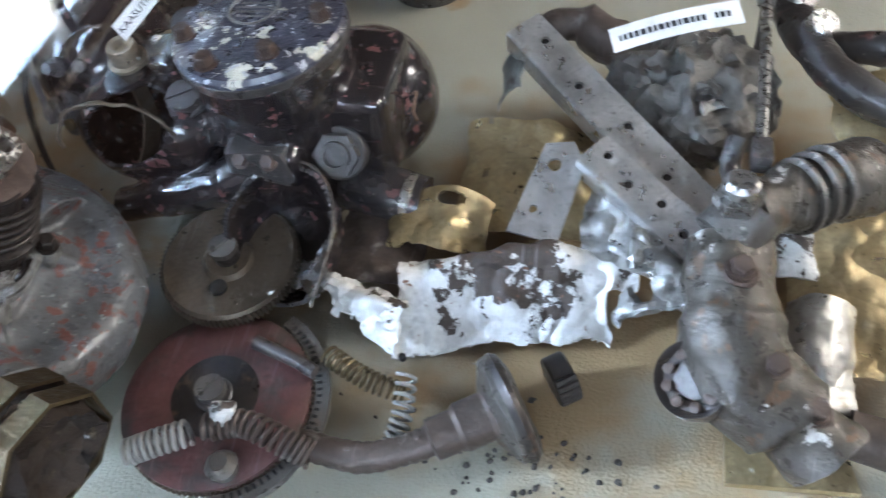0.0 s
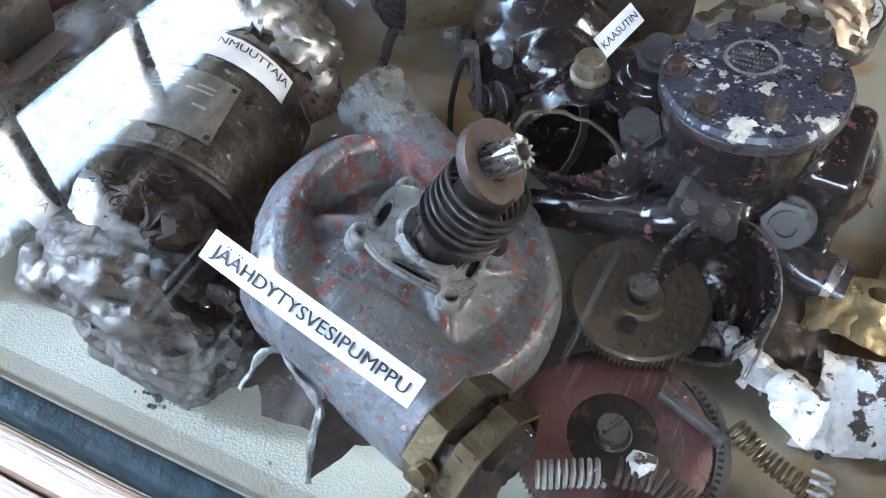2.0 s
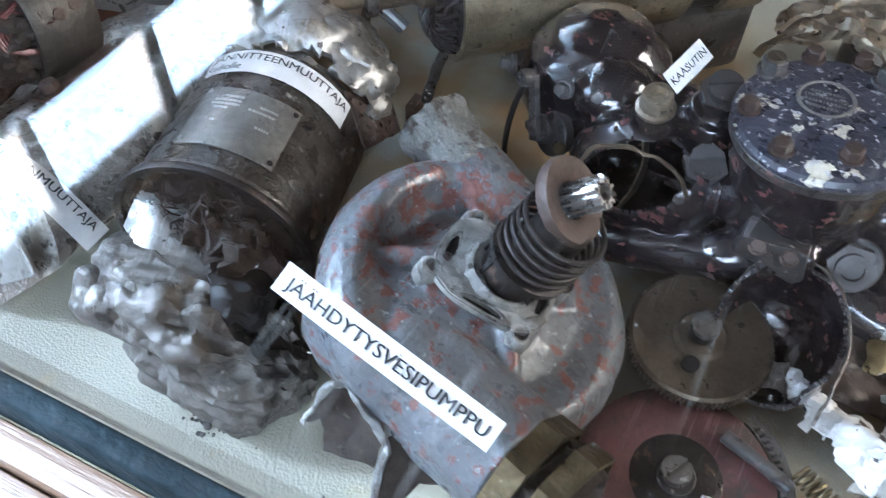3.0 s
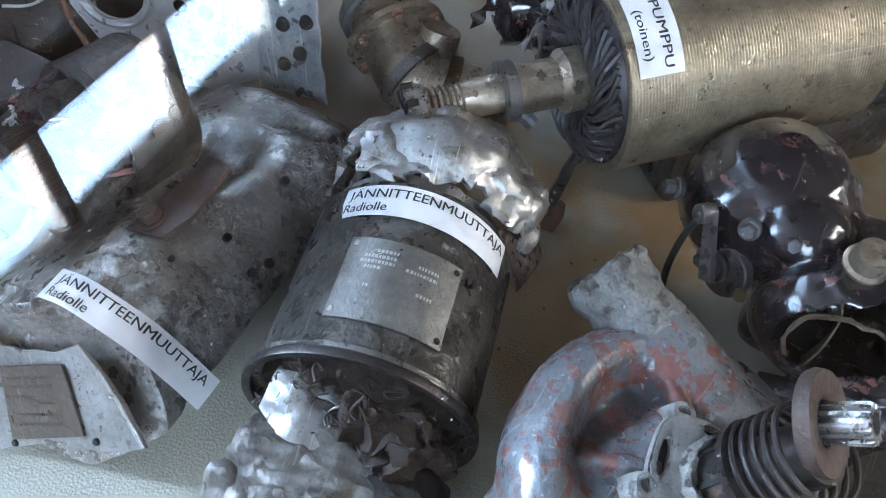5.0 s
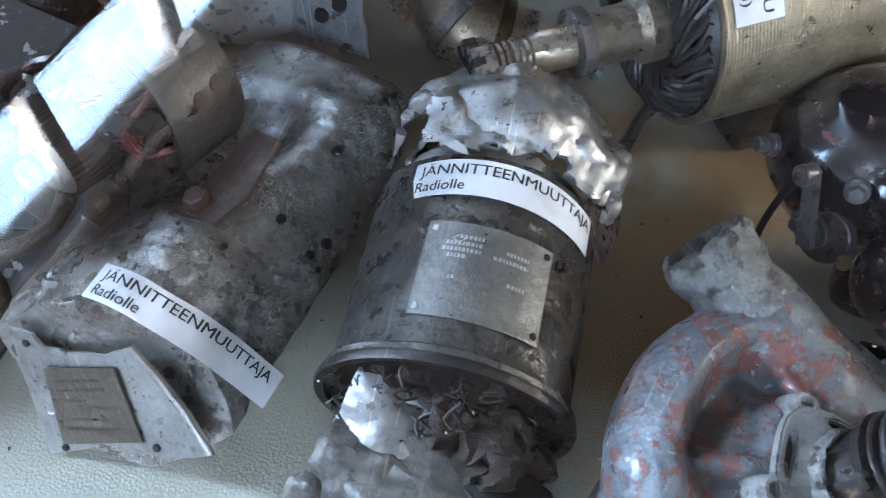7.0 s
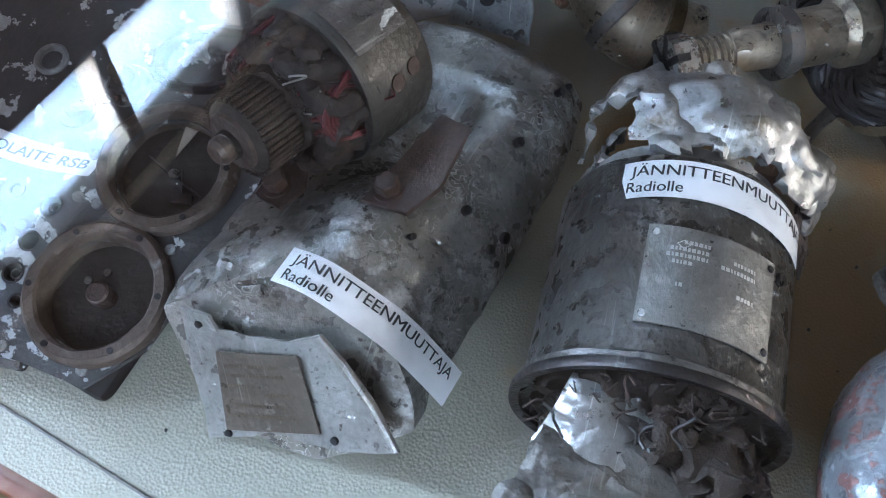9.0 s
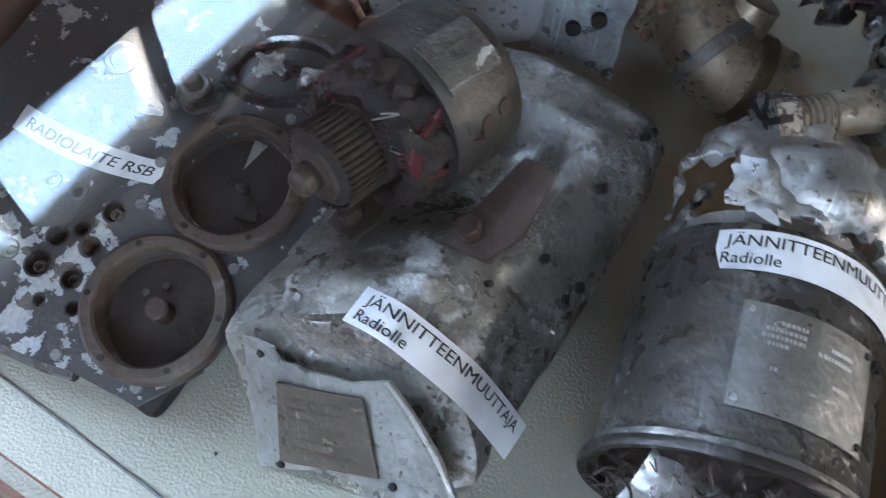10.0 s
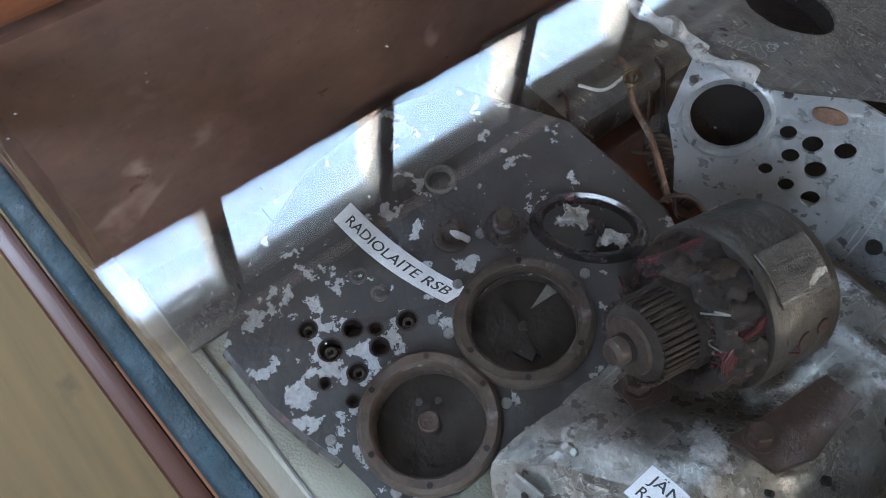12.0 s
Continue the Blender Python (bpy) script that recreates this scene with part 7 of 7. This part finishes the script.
# ---- wreckage at the other end of the case ----
def white_sheet():
    root = thing("torn_white_panel", pose(0.345, 0.020, 0.0), "long torn white-painted metal panel with burnt patches", "sheet metal")

    def big(u, v):
        x = -0.036 + 0.112 * u
        y = -0.022 + 0.052 * v + 0.022 * u - 0.006 * u * v
        ridge = math.exp(-((v - 0.62 - 0.05 * math.sin(u * 4)) / 0.30) ** 2)
        return (x, y, 0.007 + 0.030 * ridge - 0.004 * math.cos(u * 6))
    bm = sheet(big, 60, 36, 0.0014, lambda u, v: v > 0.05 + 0.12 * noise.noise((u * 7, 0, 1)) and v < 0.97 + 0.05 * noise.noise((u * 9, 5, 1)) and not (u > 0.90 and v < 0.4))
    part("main_sheet", crease(rumple(bm, 0.004, 30, 4), 0.0032, 34, 7), WHITE_PAINT, root)

    def tongue(u, v):
        return (-0.078 + 0.050 * u, -0.006 - 0.022 * u + 0.026 * v, 0.012 + 0.016 * math.sin(v * 3) + 0.006 * u)
    bm = sheet(tongue, 28, 20, 0.0012, lambda u, v: abs(v - 0.5) < 0.5 - 0.28 * (1 - u) + 0.15 * noise.noise((u * 8, v * 3, 0)))
    part("torn_tongue", crease(rumple(bm, 0.004, 45, 2), 0.004, 60, 3), WHITE_PAINT, root, "ragged white tongue")

    def tip(u, v):
        return (-0.090 + 0.016 * u, 0.002 - 0.004 * u + 0.016 * v, 0.018 + 0.008 * math.sin(u * 3))
    part("curled_tip", crease(rumple(sheet(tip, 16, 16, 0.0010), 0.004, 90, 6), 0.003, 120, 4), FOIL, root, "curled bright tip")

    def far(u, v):
        return (0.068 + 0.050 * u, -0.006 + 0.044 * v - 0.006 * u, 0.030 + 0.020 * math.sin(u * 3 + v * 2))
    part("burnt_end", crease(rumple(sheet(far, 28, 24, 0.0012, lambda u, v: noise.noise((u * 4, v * 4, 7)) > -0.4), 0.007, 35, 9), 0.006, 45, 5), CRUSHED, root, "scorched grey crumpled end")
    for x, y in ((-0.066, 0.000), (-0.026, -0.030)):
        part("rivet_hole", cylinder(0.0018, 0, 0.0022, 14), BLACK, root, m=pose(x, y, 0.021))


white_sheet()


def riveted_straps():
    root = thing("strap_bracket", pose(0.41, 0.10, 0.0), "bracket of two drilled aluminium straps on a hinge", "bracket")
    for p0, p1, wd, lab in (((-0.062, 0.075, 0.066), (0.052, -0.046, 0.078), 0.0105, "long grey drilled strap"), ((-0.018, -0.004, 0.056), (0.045, -0.062, 0.068), 0.0095, "short bright drilled strap")):
        a, b = Vector(p0), Vector(p1)
        fm = axes(a, (0.05, -0.25, 1), b - a)
        ln = (b - a).length
        bm = plate([(0, -wd), (ln, -wd), (ln, wd), (0, wd)], 0.0022, [(ln * (k + 0.5) / 5, 0.002 * (-1) ** k, 0.0024, 0.0024) for k in range(5)], 14)
        part("strap", bm, STRAP_ALU, root, lab, m=fm)
        part("strap_flange", box(0, ln, -wd - 0.001, -wd + 0.001, -0.012, 0.0018, 0.0006), STRAP_ALU, root, m=fm)
        for k in range(5):
            part("strap_rivet", cylinder(0.0022, -0.001, 0.0012, 12, 0.0004), STEEL, root, m=fm @ pose(ln * (k + 0.5) / 5, 0.002 * (-1) ** k, 0))
    # hinge block with a bolt, and the pieces between the straps
    part("hinge_block", rumple(tube([(0.040, -0.060, 0.062), (0.052, -0.048, 0.070)], [0.014, 0.014], 24), 0.001, 60, 2), LEVER, root, "grey hinge barrel")
    part("hinge_bolt", merge(cylinder(0.010, 0, 0.006, 6), moved(cylinder(0.0075, 0.006, 0.014, 24, 0.002), pose(0, 0, 0))), BRIGHT, root, "bright domed hinge bolt", m=pose(0.044, -0.052, 0.078))
    part("hinge_arm", rumple(tube(smooth_path([(0.050, -0.046, 0.066), (0.066, -0.034, 0.062), (0.088, -0.018, 0.058), (0.104, -0.006, 0.052)], 5), [0.013] * 5 + [0.015] * 5 + [0.018] * 6, 24), 0.0015, 50, 3), LEVER, root, "grey turned hinge arm")
    for k in range(3):
        part("arm_ring", lathe([(0.015, 0), (0.0172, 0.001), (0.0172, 0.003), (0.015, 0.004)], 30), LEVER, root, m=axes((0.070 + 0.006 * k, -0.031 + 0.0045 * k, 0.0615), (0.8, 0.55, -0.15)))
    gus = sheet(lambda u, v: (-0.020 + 0.055 * u, -0.050 + 0.045 * v - 0.02 * u, 0.036 + 0.012 * math.sin(u * 3) * v), 24, 20, 0.001)
    part("gusset", crease(rumple(gus, 0.003, 40, 3), 0.003, 40, 8), FOIL, root, "bright crumpled gusset")
    tab = plate([(-0.012, -0.03), (0.012, -0.03), (0.014, 0.012), (0.006, 0.022), (-0.008, 0.018)], 0.002, [(0, 0.008, 0.0035, 0.0035), (-0.004, -0.016, 0.002, 0.002)], 16)
    part("tab", rumple(tab, 0.001, 60, 1), STRAP_ALU, root, "drilled rounded tab", m=axes((-0.036, -0.018, 0.046), (0, -0.35, 0.94), (1, -0.2, 0)))
    part("clip", rumple(sheet(lambda u, v: (-0.060 - 0.012 * u, 0.075 - 0.03 * v, 0.062 - 0.02 * u * u - 0.01 * v), 10, 14, 0.001), 0.003, 60, 4), PIPE_ALU, root, "bent thin clip")


riveted_straps()


def golden_sheet(name, x, y, sx, sy, h, seed, label, mat):
    bm = sheet(lambda u, v: ((u - 0.5) * sx, (v - 0.5) * sy, 0.006 + h * (0.35 + 0.65 * math.sin(math.pi * (0.15 + 0.7 * u)) * (0.5 + 0.5 * v))), 36, 30, 0.001, lambda u, v: noise.noise((u * 3 + seed, v * 3, seed)) > -0.42)
    solid(name, crease(rumple(bm, 0.004, 22, seed), 0.0024, 26, seed), mat, label, "sheet metal", m=pose(x, y, 0), group="torn golden sheets")


golden_sheet("golden_sheet", 0.358, 0.105, 0.070, 0.075, 0.024, 3, "thin golden-brown sheet lying crumpled on the cloth", GOLD_SHEET)
golden_sheet("golden_sheet", 0.322, 0.066, 0.050, 0.032, 0.030, 5, "bright golden folded sheet beside the carburettor", GOLD_SHEET)
golden_sheet("brown_sheet", 0.292, 0.052, 0.045, 0.045, 0.022, 8, "dull brown crumpled sheet among gears", BROWN_TUBE)
golden_sheet("golden_sheet", 0.520, 0.050, 0.070, 0.090, 0.024, 11, "crumpled golden sheet with a bright fold", GOLD_SHEET)
golden_sheet("bright_sheet", 0.496, 0.012, 0.030, 0.050, 0.034, 6, "bright silvery curved sheet beside the lever", FOIL)
golden_sheet("bright_sheet", 0.486, 0.066, 0.030, 0.022, 0.026, 9, "small bright white-painted flap", WHITE_PAINT)
golden_sheet("golden_sheet", 0.550, 0.130, 0.080, 0.100, 0.040, 14, "large golden-brown sheet in shadow", GOLD_SHEET)


def lever_arm():
    root = thing("lever_arm", pose(0.46, 0.0, 0.0), "grey oily cast lever arm with a round socket", "lever")
    arm = tube(smooth_path([(-0.006, 0.042, 0.056), (-0.006, 0.014, 0.050), (0.000, -0.006, 0.038), (0.020, -0.020, 0.030), (0.036, -0.032, 0.022)], 6), [0.019] * 7 + [0.022] * 6 + [0.021] * 6 + [0.016] * 6, 28)
    bmesh.ops.subdivide_edges(arm, edges=arm.edges[:], cuts=1, use_grid_fill=True)
    part("arm", rumple(crease(rumple(arm, 0.003, 30, 3), 0.0012, 42, 6), 0.0003, 220, 2), LEVER, root, sharp=60)
    for p, d in (((-0.004, 0.020, 0.067), (0.1, -0.1, 1)), ((0.010, -0.012, 0.051), (0.2, -0.2, 1)), ((0.026, -0.024, 0.041), (0.2, -0.1, 1))):
        part("arm_boss", rumple(merge(cylinder(0.0075, -0.008, 0.004, 24, 0.001), moved(hex_bolt(0.0045, 0.005), pose(0, 0, 0.004))), 0.0006, 120, 2), RUST_DARK, root, "rusty bolted boss", m=axes(p, d))
    part("socket", lathe([(0.0, 0.003), (0.008, 0.003), (0.009, 0.001), (0.013, 0.002), (0.0155, 0.006), (0.0165, 0.002), (0.0165, -0.014), (0.012, -0.016)], 36), CASTING, root, "dark round socket", m=axes((-0.016, -0.014, 0.040), (-0.45, -0.45, 0.77)))
    for i in range(9):
        t = 2 * math.pi * i / 9
        part("socket_ball", rumple(lathe([(0, 0), (0.0024, 0.001), (0.0024, 0.003), (0, 0.0042)], 10), 0.0008, 200, i), RUST_DARK, root, m=axes((-0.016, -0.014, 0.040), (-0.45, -0.45, 0.77)) @ pose(0.0105 * math.cos(t), 0.0105 * math.sin(t), 0.002))
    part("white_crust", crease(rumple(sheet(lambda u, v: (-0.010 + 0.022 * u, -0.010 + 0.016 * v, 0.0605 - 0.012 * u - 0.6 * (v - 0.4) ** 2 * 0.02), 16, 14, 0.0012, lambda u, v: noise.noise((u * 5, v * 5, 3)) > -0.2), 0.002, 90, 3), 0.0016, 120, 2), WHITE_PAINT, root, "white chalky crust")
    ft = plate([(0, 0), (0.052, -0.004), (0.050, 0.020), (0.004, 0.024)], 0.003)
    part("foot", rumple(ft, 0.001, 60, 3), GOLD_SHEET, root, "golden flat foot", m=pose(0.000, -0.040, 0.002, 0, 0, 8))
    part("end_tube", rumple(tube([(0.044, -0.018, 0.020), (0.090, -0.026, 0.018)], [0.010, 0.011], 20), 0.001, 60, 5), BROWN_TUBE, root, "brown tube end")


lever_arm()


def brown_coupling():
    root = thing("ribbed_tube", pose(0.33, -0.045, 0.0), "brown ribbed tube with a coupling and knurled nut", "tube")
    pts = smooth_path([(-0.046, -0.010, 0.016), (-0.018, -0.012, 0.016), (0.004, -0.004, 0.018), (0.020, 0.008, 0.020)], 10)
    rad = [0.0062 + (0.0007 if i % 2 else 0) for i in range(len(pts))]
    part("ribbed_hose", rumple(tube(pts, rad, 22), 0.0005, 80, 2), BROWN_TUBE, root)
    fm = axes((0.006, -0.004, 0.019), (0.82, 0.52, 0.08))
    part("coupling", lathe([(0.0070, 0.004), (0.0092, 0.005), (0.0092, 0.016), (0.0108, 0.018), (0.0108, 0.030), (0.0128, 0.032), (0.0128, 0.038), (0.009, 0.041)], 30), BROWN_TUBE, root, "dark brown coupling sleeve", m=fm)
    dm = axes((0.040, 0.018, 0.020), (0.82, 0.52, 0.12))
    part("disc_flange", rumple(lathe([(0.0, 0.002), (0.012, 0.002), (0.018, 0.006), (0.0235, 0.004), (0.0245, 0.0), (0.0235, -0.004), (0.012, -0.010), (0.006, -0.012)], 40), 0.0008, 60, 2), LEVER, root, "bright worn disc flange", m=dm)
    part("disc_edge", lathe([(0.0240, 0.003), (0.0254, 0.001), (0.0240, -0.002)], 40), STEEL, root, m=dm)
    for i in range(14):
        t = radians(-60 + 14 * i)
        part("knurl", box(-0.0022, 0.0022, -0.0014, 0.0014, 0.0, 0.010, 0.0006, 1), STEEL, root, m=axes((0.055, 0.036, 0.016), (0.82, 0.52, 0.12)) @ pose(0.0105 * math.cos(t), 0.0105 * math.sin(t), 0, 0, 0, math.degrees(t)))
    part("knurled_nut", cylinder(0.0102, 0, 0.010, 28, 0.001), STEEL, root, "black knurled nut", m=axes((0.055, 0.036, 0.016), (0.82, 0.52, 0.12)))
    part("hose_knob", rumple(lathe([(0, 0), (0.006, 0.001), (0.007, 0.006), (0.004, 0.010), (0, 0.0105)], 20), 0.0005, 120, 2), LEVER, root, "small grey knob", m=pose(-0.074, -0.028, 0.018))


brown_coupling()


def grey_mass():
    root = thing("burnt_mass", pose(0.435, 0.165, 0.0), "lumpy grey burnt metal mass with a paper tag", "wreckage")
    bm = bmesh.new()
    bmesh.ops.create_icosphere(bm, subdivisions=5, radius=1)
    for v in bm.verts:
        v.co = Vector((v.co.x * 0.042, v.co.y * 0.040, 0.032 + v.co.z * 0.032))
    part("lump", crease(rumple(bm, 0.008, 26, 4), 0.008, 40, 3), LUMP, root)
    for k in range(7):
        x, y = random.uniform(-0.03, 0.03), random.uniform(-0.03, 0.02)
        bm = sheet(lambda u, v: ((u - 0.5) * 0.026, (v - 0.5) * 0.020, 0.004 * math.sin(u * 5)), 12, 10, 0.001)
        part("flake", crease(rumple(bm, 0.005, 60, k), 0.003, 80, k), (CRUSHED, LUMP, BROWN_TUBE)[k % 3], root, m=pose(x, y, 0.054 - 12 * (x * x + y * y), random.uniform(-30, 30), random.uniform(-30, 30), random.uniform(0, 180)))
    part("tail", rumple(tube(smooth_path([(-0.030, 0.020, 0.045), (-0.060, 0.034, 0.050), (-0.082, 0.026, 0.046)], 5), [0.012] * 5 + [0.009] * 6, 18), 0.003, 50, 3), BROWN_TUBE, root, "dark brown twisted tail")

    def strip(u, v):
        d, up = Vector((0.91, 0.40, 0.02)).normalized(), Vector((-0.3, 0.80, 0.42)).normalized()
        return Vector((0.398, 0.137, 0.080)) + d * u + up * v + Vector((0, 0, 0.002 * math.sin(u * 50))), Vector((0.1, -0.4, 0.9)).normalized()
    paper_label(strip, 0.066, 0.0125, [("", 0.004, 0.0046, 0.0030, 0.044), ("", 0.052, 0.0046, 0.0030, 0.008)], "white paper tag with blurred print on the lump")


grey_mass()


def push_rod():
    root = thing("push_rod", pose(0.468, 0.135, 0.070), "thin bright steel rod with fork ends", "rod")
    part("rod", tube([(0.0035, 0.066, 0.0), (0.001, 0.010, 0.001), (-0.002, -0.046, 0.0)], 0.0026, 14), BRIGHT, root)
    part("upper_fork", box(-0.001, 0.008, 0.062, 0.076, -0.004, 0.004, 0.0012), BRIGHT, root, "bright fork end")
    part("lower_fork", box(-0.0065, 0.0025, -0.056, -0.042, -0.006, 0.004, 0.0012), CASTING, root, "dark fork end")
    part("rod_bracket", rumple(tube(smooth_path([(-0.010, -0.030, -0.01), (-0.012, -0.040, -0.02), (-0.004, -0.056, -0.03), (0.004, -0.054, -0.066)], 4), 0.005, 10), 0.001, 80, 2), CASTING, root, "dark bent bracket")
    part("rod_post", rumple(tube([(0.004, 0.066, -0.004), (0.008, 0.076, -0.040), (0.006, 0.078, -0.069)], [0.003, 0.004, 0.006], 10), 0.0006, 80, 5), CASTING, root, "dark post under the rod")


push_rod()


def crank_linkage():
    root = thing("crank_linkage", pose(0.535, 0.165, 0.0), "dark oily crank linkage with bright joints", "linkage")
    for k, pts in enumerate(([(-0.05, 0.06, 0.05), (-0.04, 0.02, 0.055), (-0.02, -0.01, 0.05), (0.02, -0.02, 0.04)], [(-0.03, 0.05, 0.03), (0.0, 0.03, 0.045), (0.03, 0.03, 0.05)], [(0.0, -0.05, 0.02), (0.02, -0.01, 0.04), (0.05, 0.0, 0.05)])):
        part("link", rumple(tube(smooth_path(pts, 5), 0.010 - 0.001 * k, 18), 0.002, 60, k), CASTING, root)
    for x, y, z in ((-0.045, 0.050, 0.058), (-0.038, 0.022, 0.062), (0.0, -0.02, 0.052)):
        part("joint", cylinder(0.008, -0.008, 0.008, 24, 0.001), BRIGHT, root, "bright joint pin", m=axes((x, y, z), (0.3, -0.3, 0.9)))


crank_linkage()

# a round can and a brown shape behind the carburettor
can = thing("metal_can", axes((0.118, 0.255, 0.0), (0, 0, 1)), "dull brown metal can behind the carburettor", "can")
part("can_body", rumple(lathe([(0, 0), (0.030, 0), (0.031, 0.004), (0.030, 0.070), (0.031, 0.074), (0.028, 0.076), (0, 0.075)], 48), 0.001, 40, 2), BROWN_TUBE, can)
can2 = thing("pale_round_cap", axes((0.262, 0.305, 0.0), (0.0, -0.1, 1)), "pale round enamelled cap with a printed ring", "cap")
part("cap_body", lathe([(0, 0), (0.027, 0), (0.028, 0.024), (0.026, 0.029), (0, 0.030)], 48), LEVER, can2)
part("cap_face", lathe([(0.024, 0.0298), (0.022, 0.0312), (0, 0.0312)], 48), CHALK, can2, "pale printed face")
pale = sheet(lambda u, v: (-0.04 + 0.08 * u, -0.03 + 0.06 * v, 0.05 + 0.02 * math.sin(3 * u)), 24, 20, 0.001)
solid("crumpled_sheet", crease(rumple(pale, 0.010, 28, 2), 0.006, 40, 2), SHAFT, "brownish crumpled metal sheet beside the can", "sheet metal", m=pose(0.235, 0.255, 0.0))
drum = thing("brown_drum", pose(-0.03, 0.36, 0.0), "dull brown drum at the back of the case", "drum")
part("drum_body", rumple(lathe([(0, 0), (0.06, 0), (0.062, 0.1), (0.055, 0.11), (0, 0.11)], 48), 0.002, 30, 4), BROWN_TUBE, drum)

# burnt crumbs that fell on the cloth
crumbs = []
for _ in range(420):
    if random.random() < 0.45:
        x, y, r = random.gauss(0.033, 0.006), random.gauss(-0.106, 0.004), random.uniform(0.0004, 0.0014)
    elif random.random() < 0.4:
        x, y, r = random.gauss(0.375, 0.03), random.gauss(-0.045, 0.012), random.uniform(0.0005, 0.0018)
    else:
        x, y, r = random.uniform(-0.3, 0.55), random.uniform(-0.16, 0.12), random.uniform(0.0003, 0.0009)
    b = bmesh.new()
    bmesh.ops.create_icosphere(b, subdivisions=1, radius=r)
    rumple(b, r * 0.6, 600, x * 50)
    bmesh.ops.translate(b, verts=b.verts, vec=(x, y, r * 0.6))
    crumbs.append(b)
solid("burnt_crumbs", merge(*crumbs), DIRT, "black burnt crumbs scattered on the cream cloth", "crumbs", "stuff")
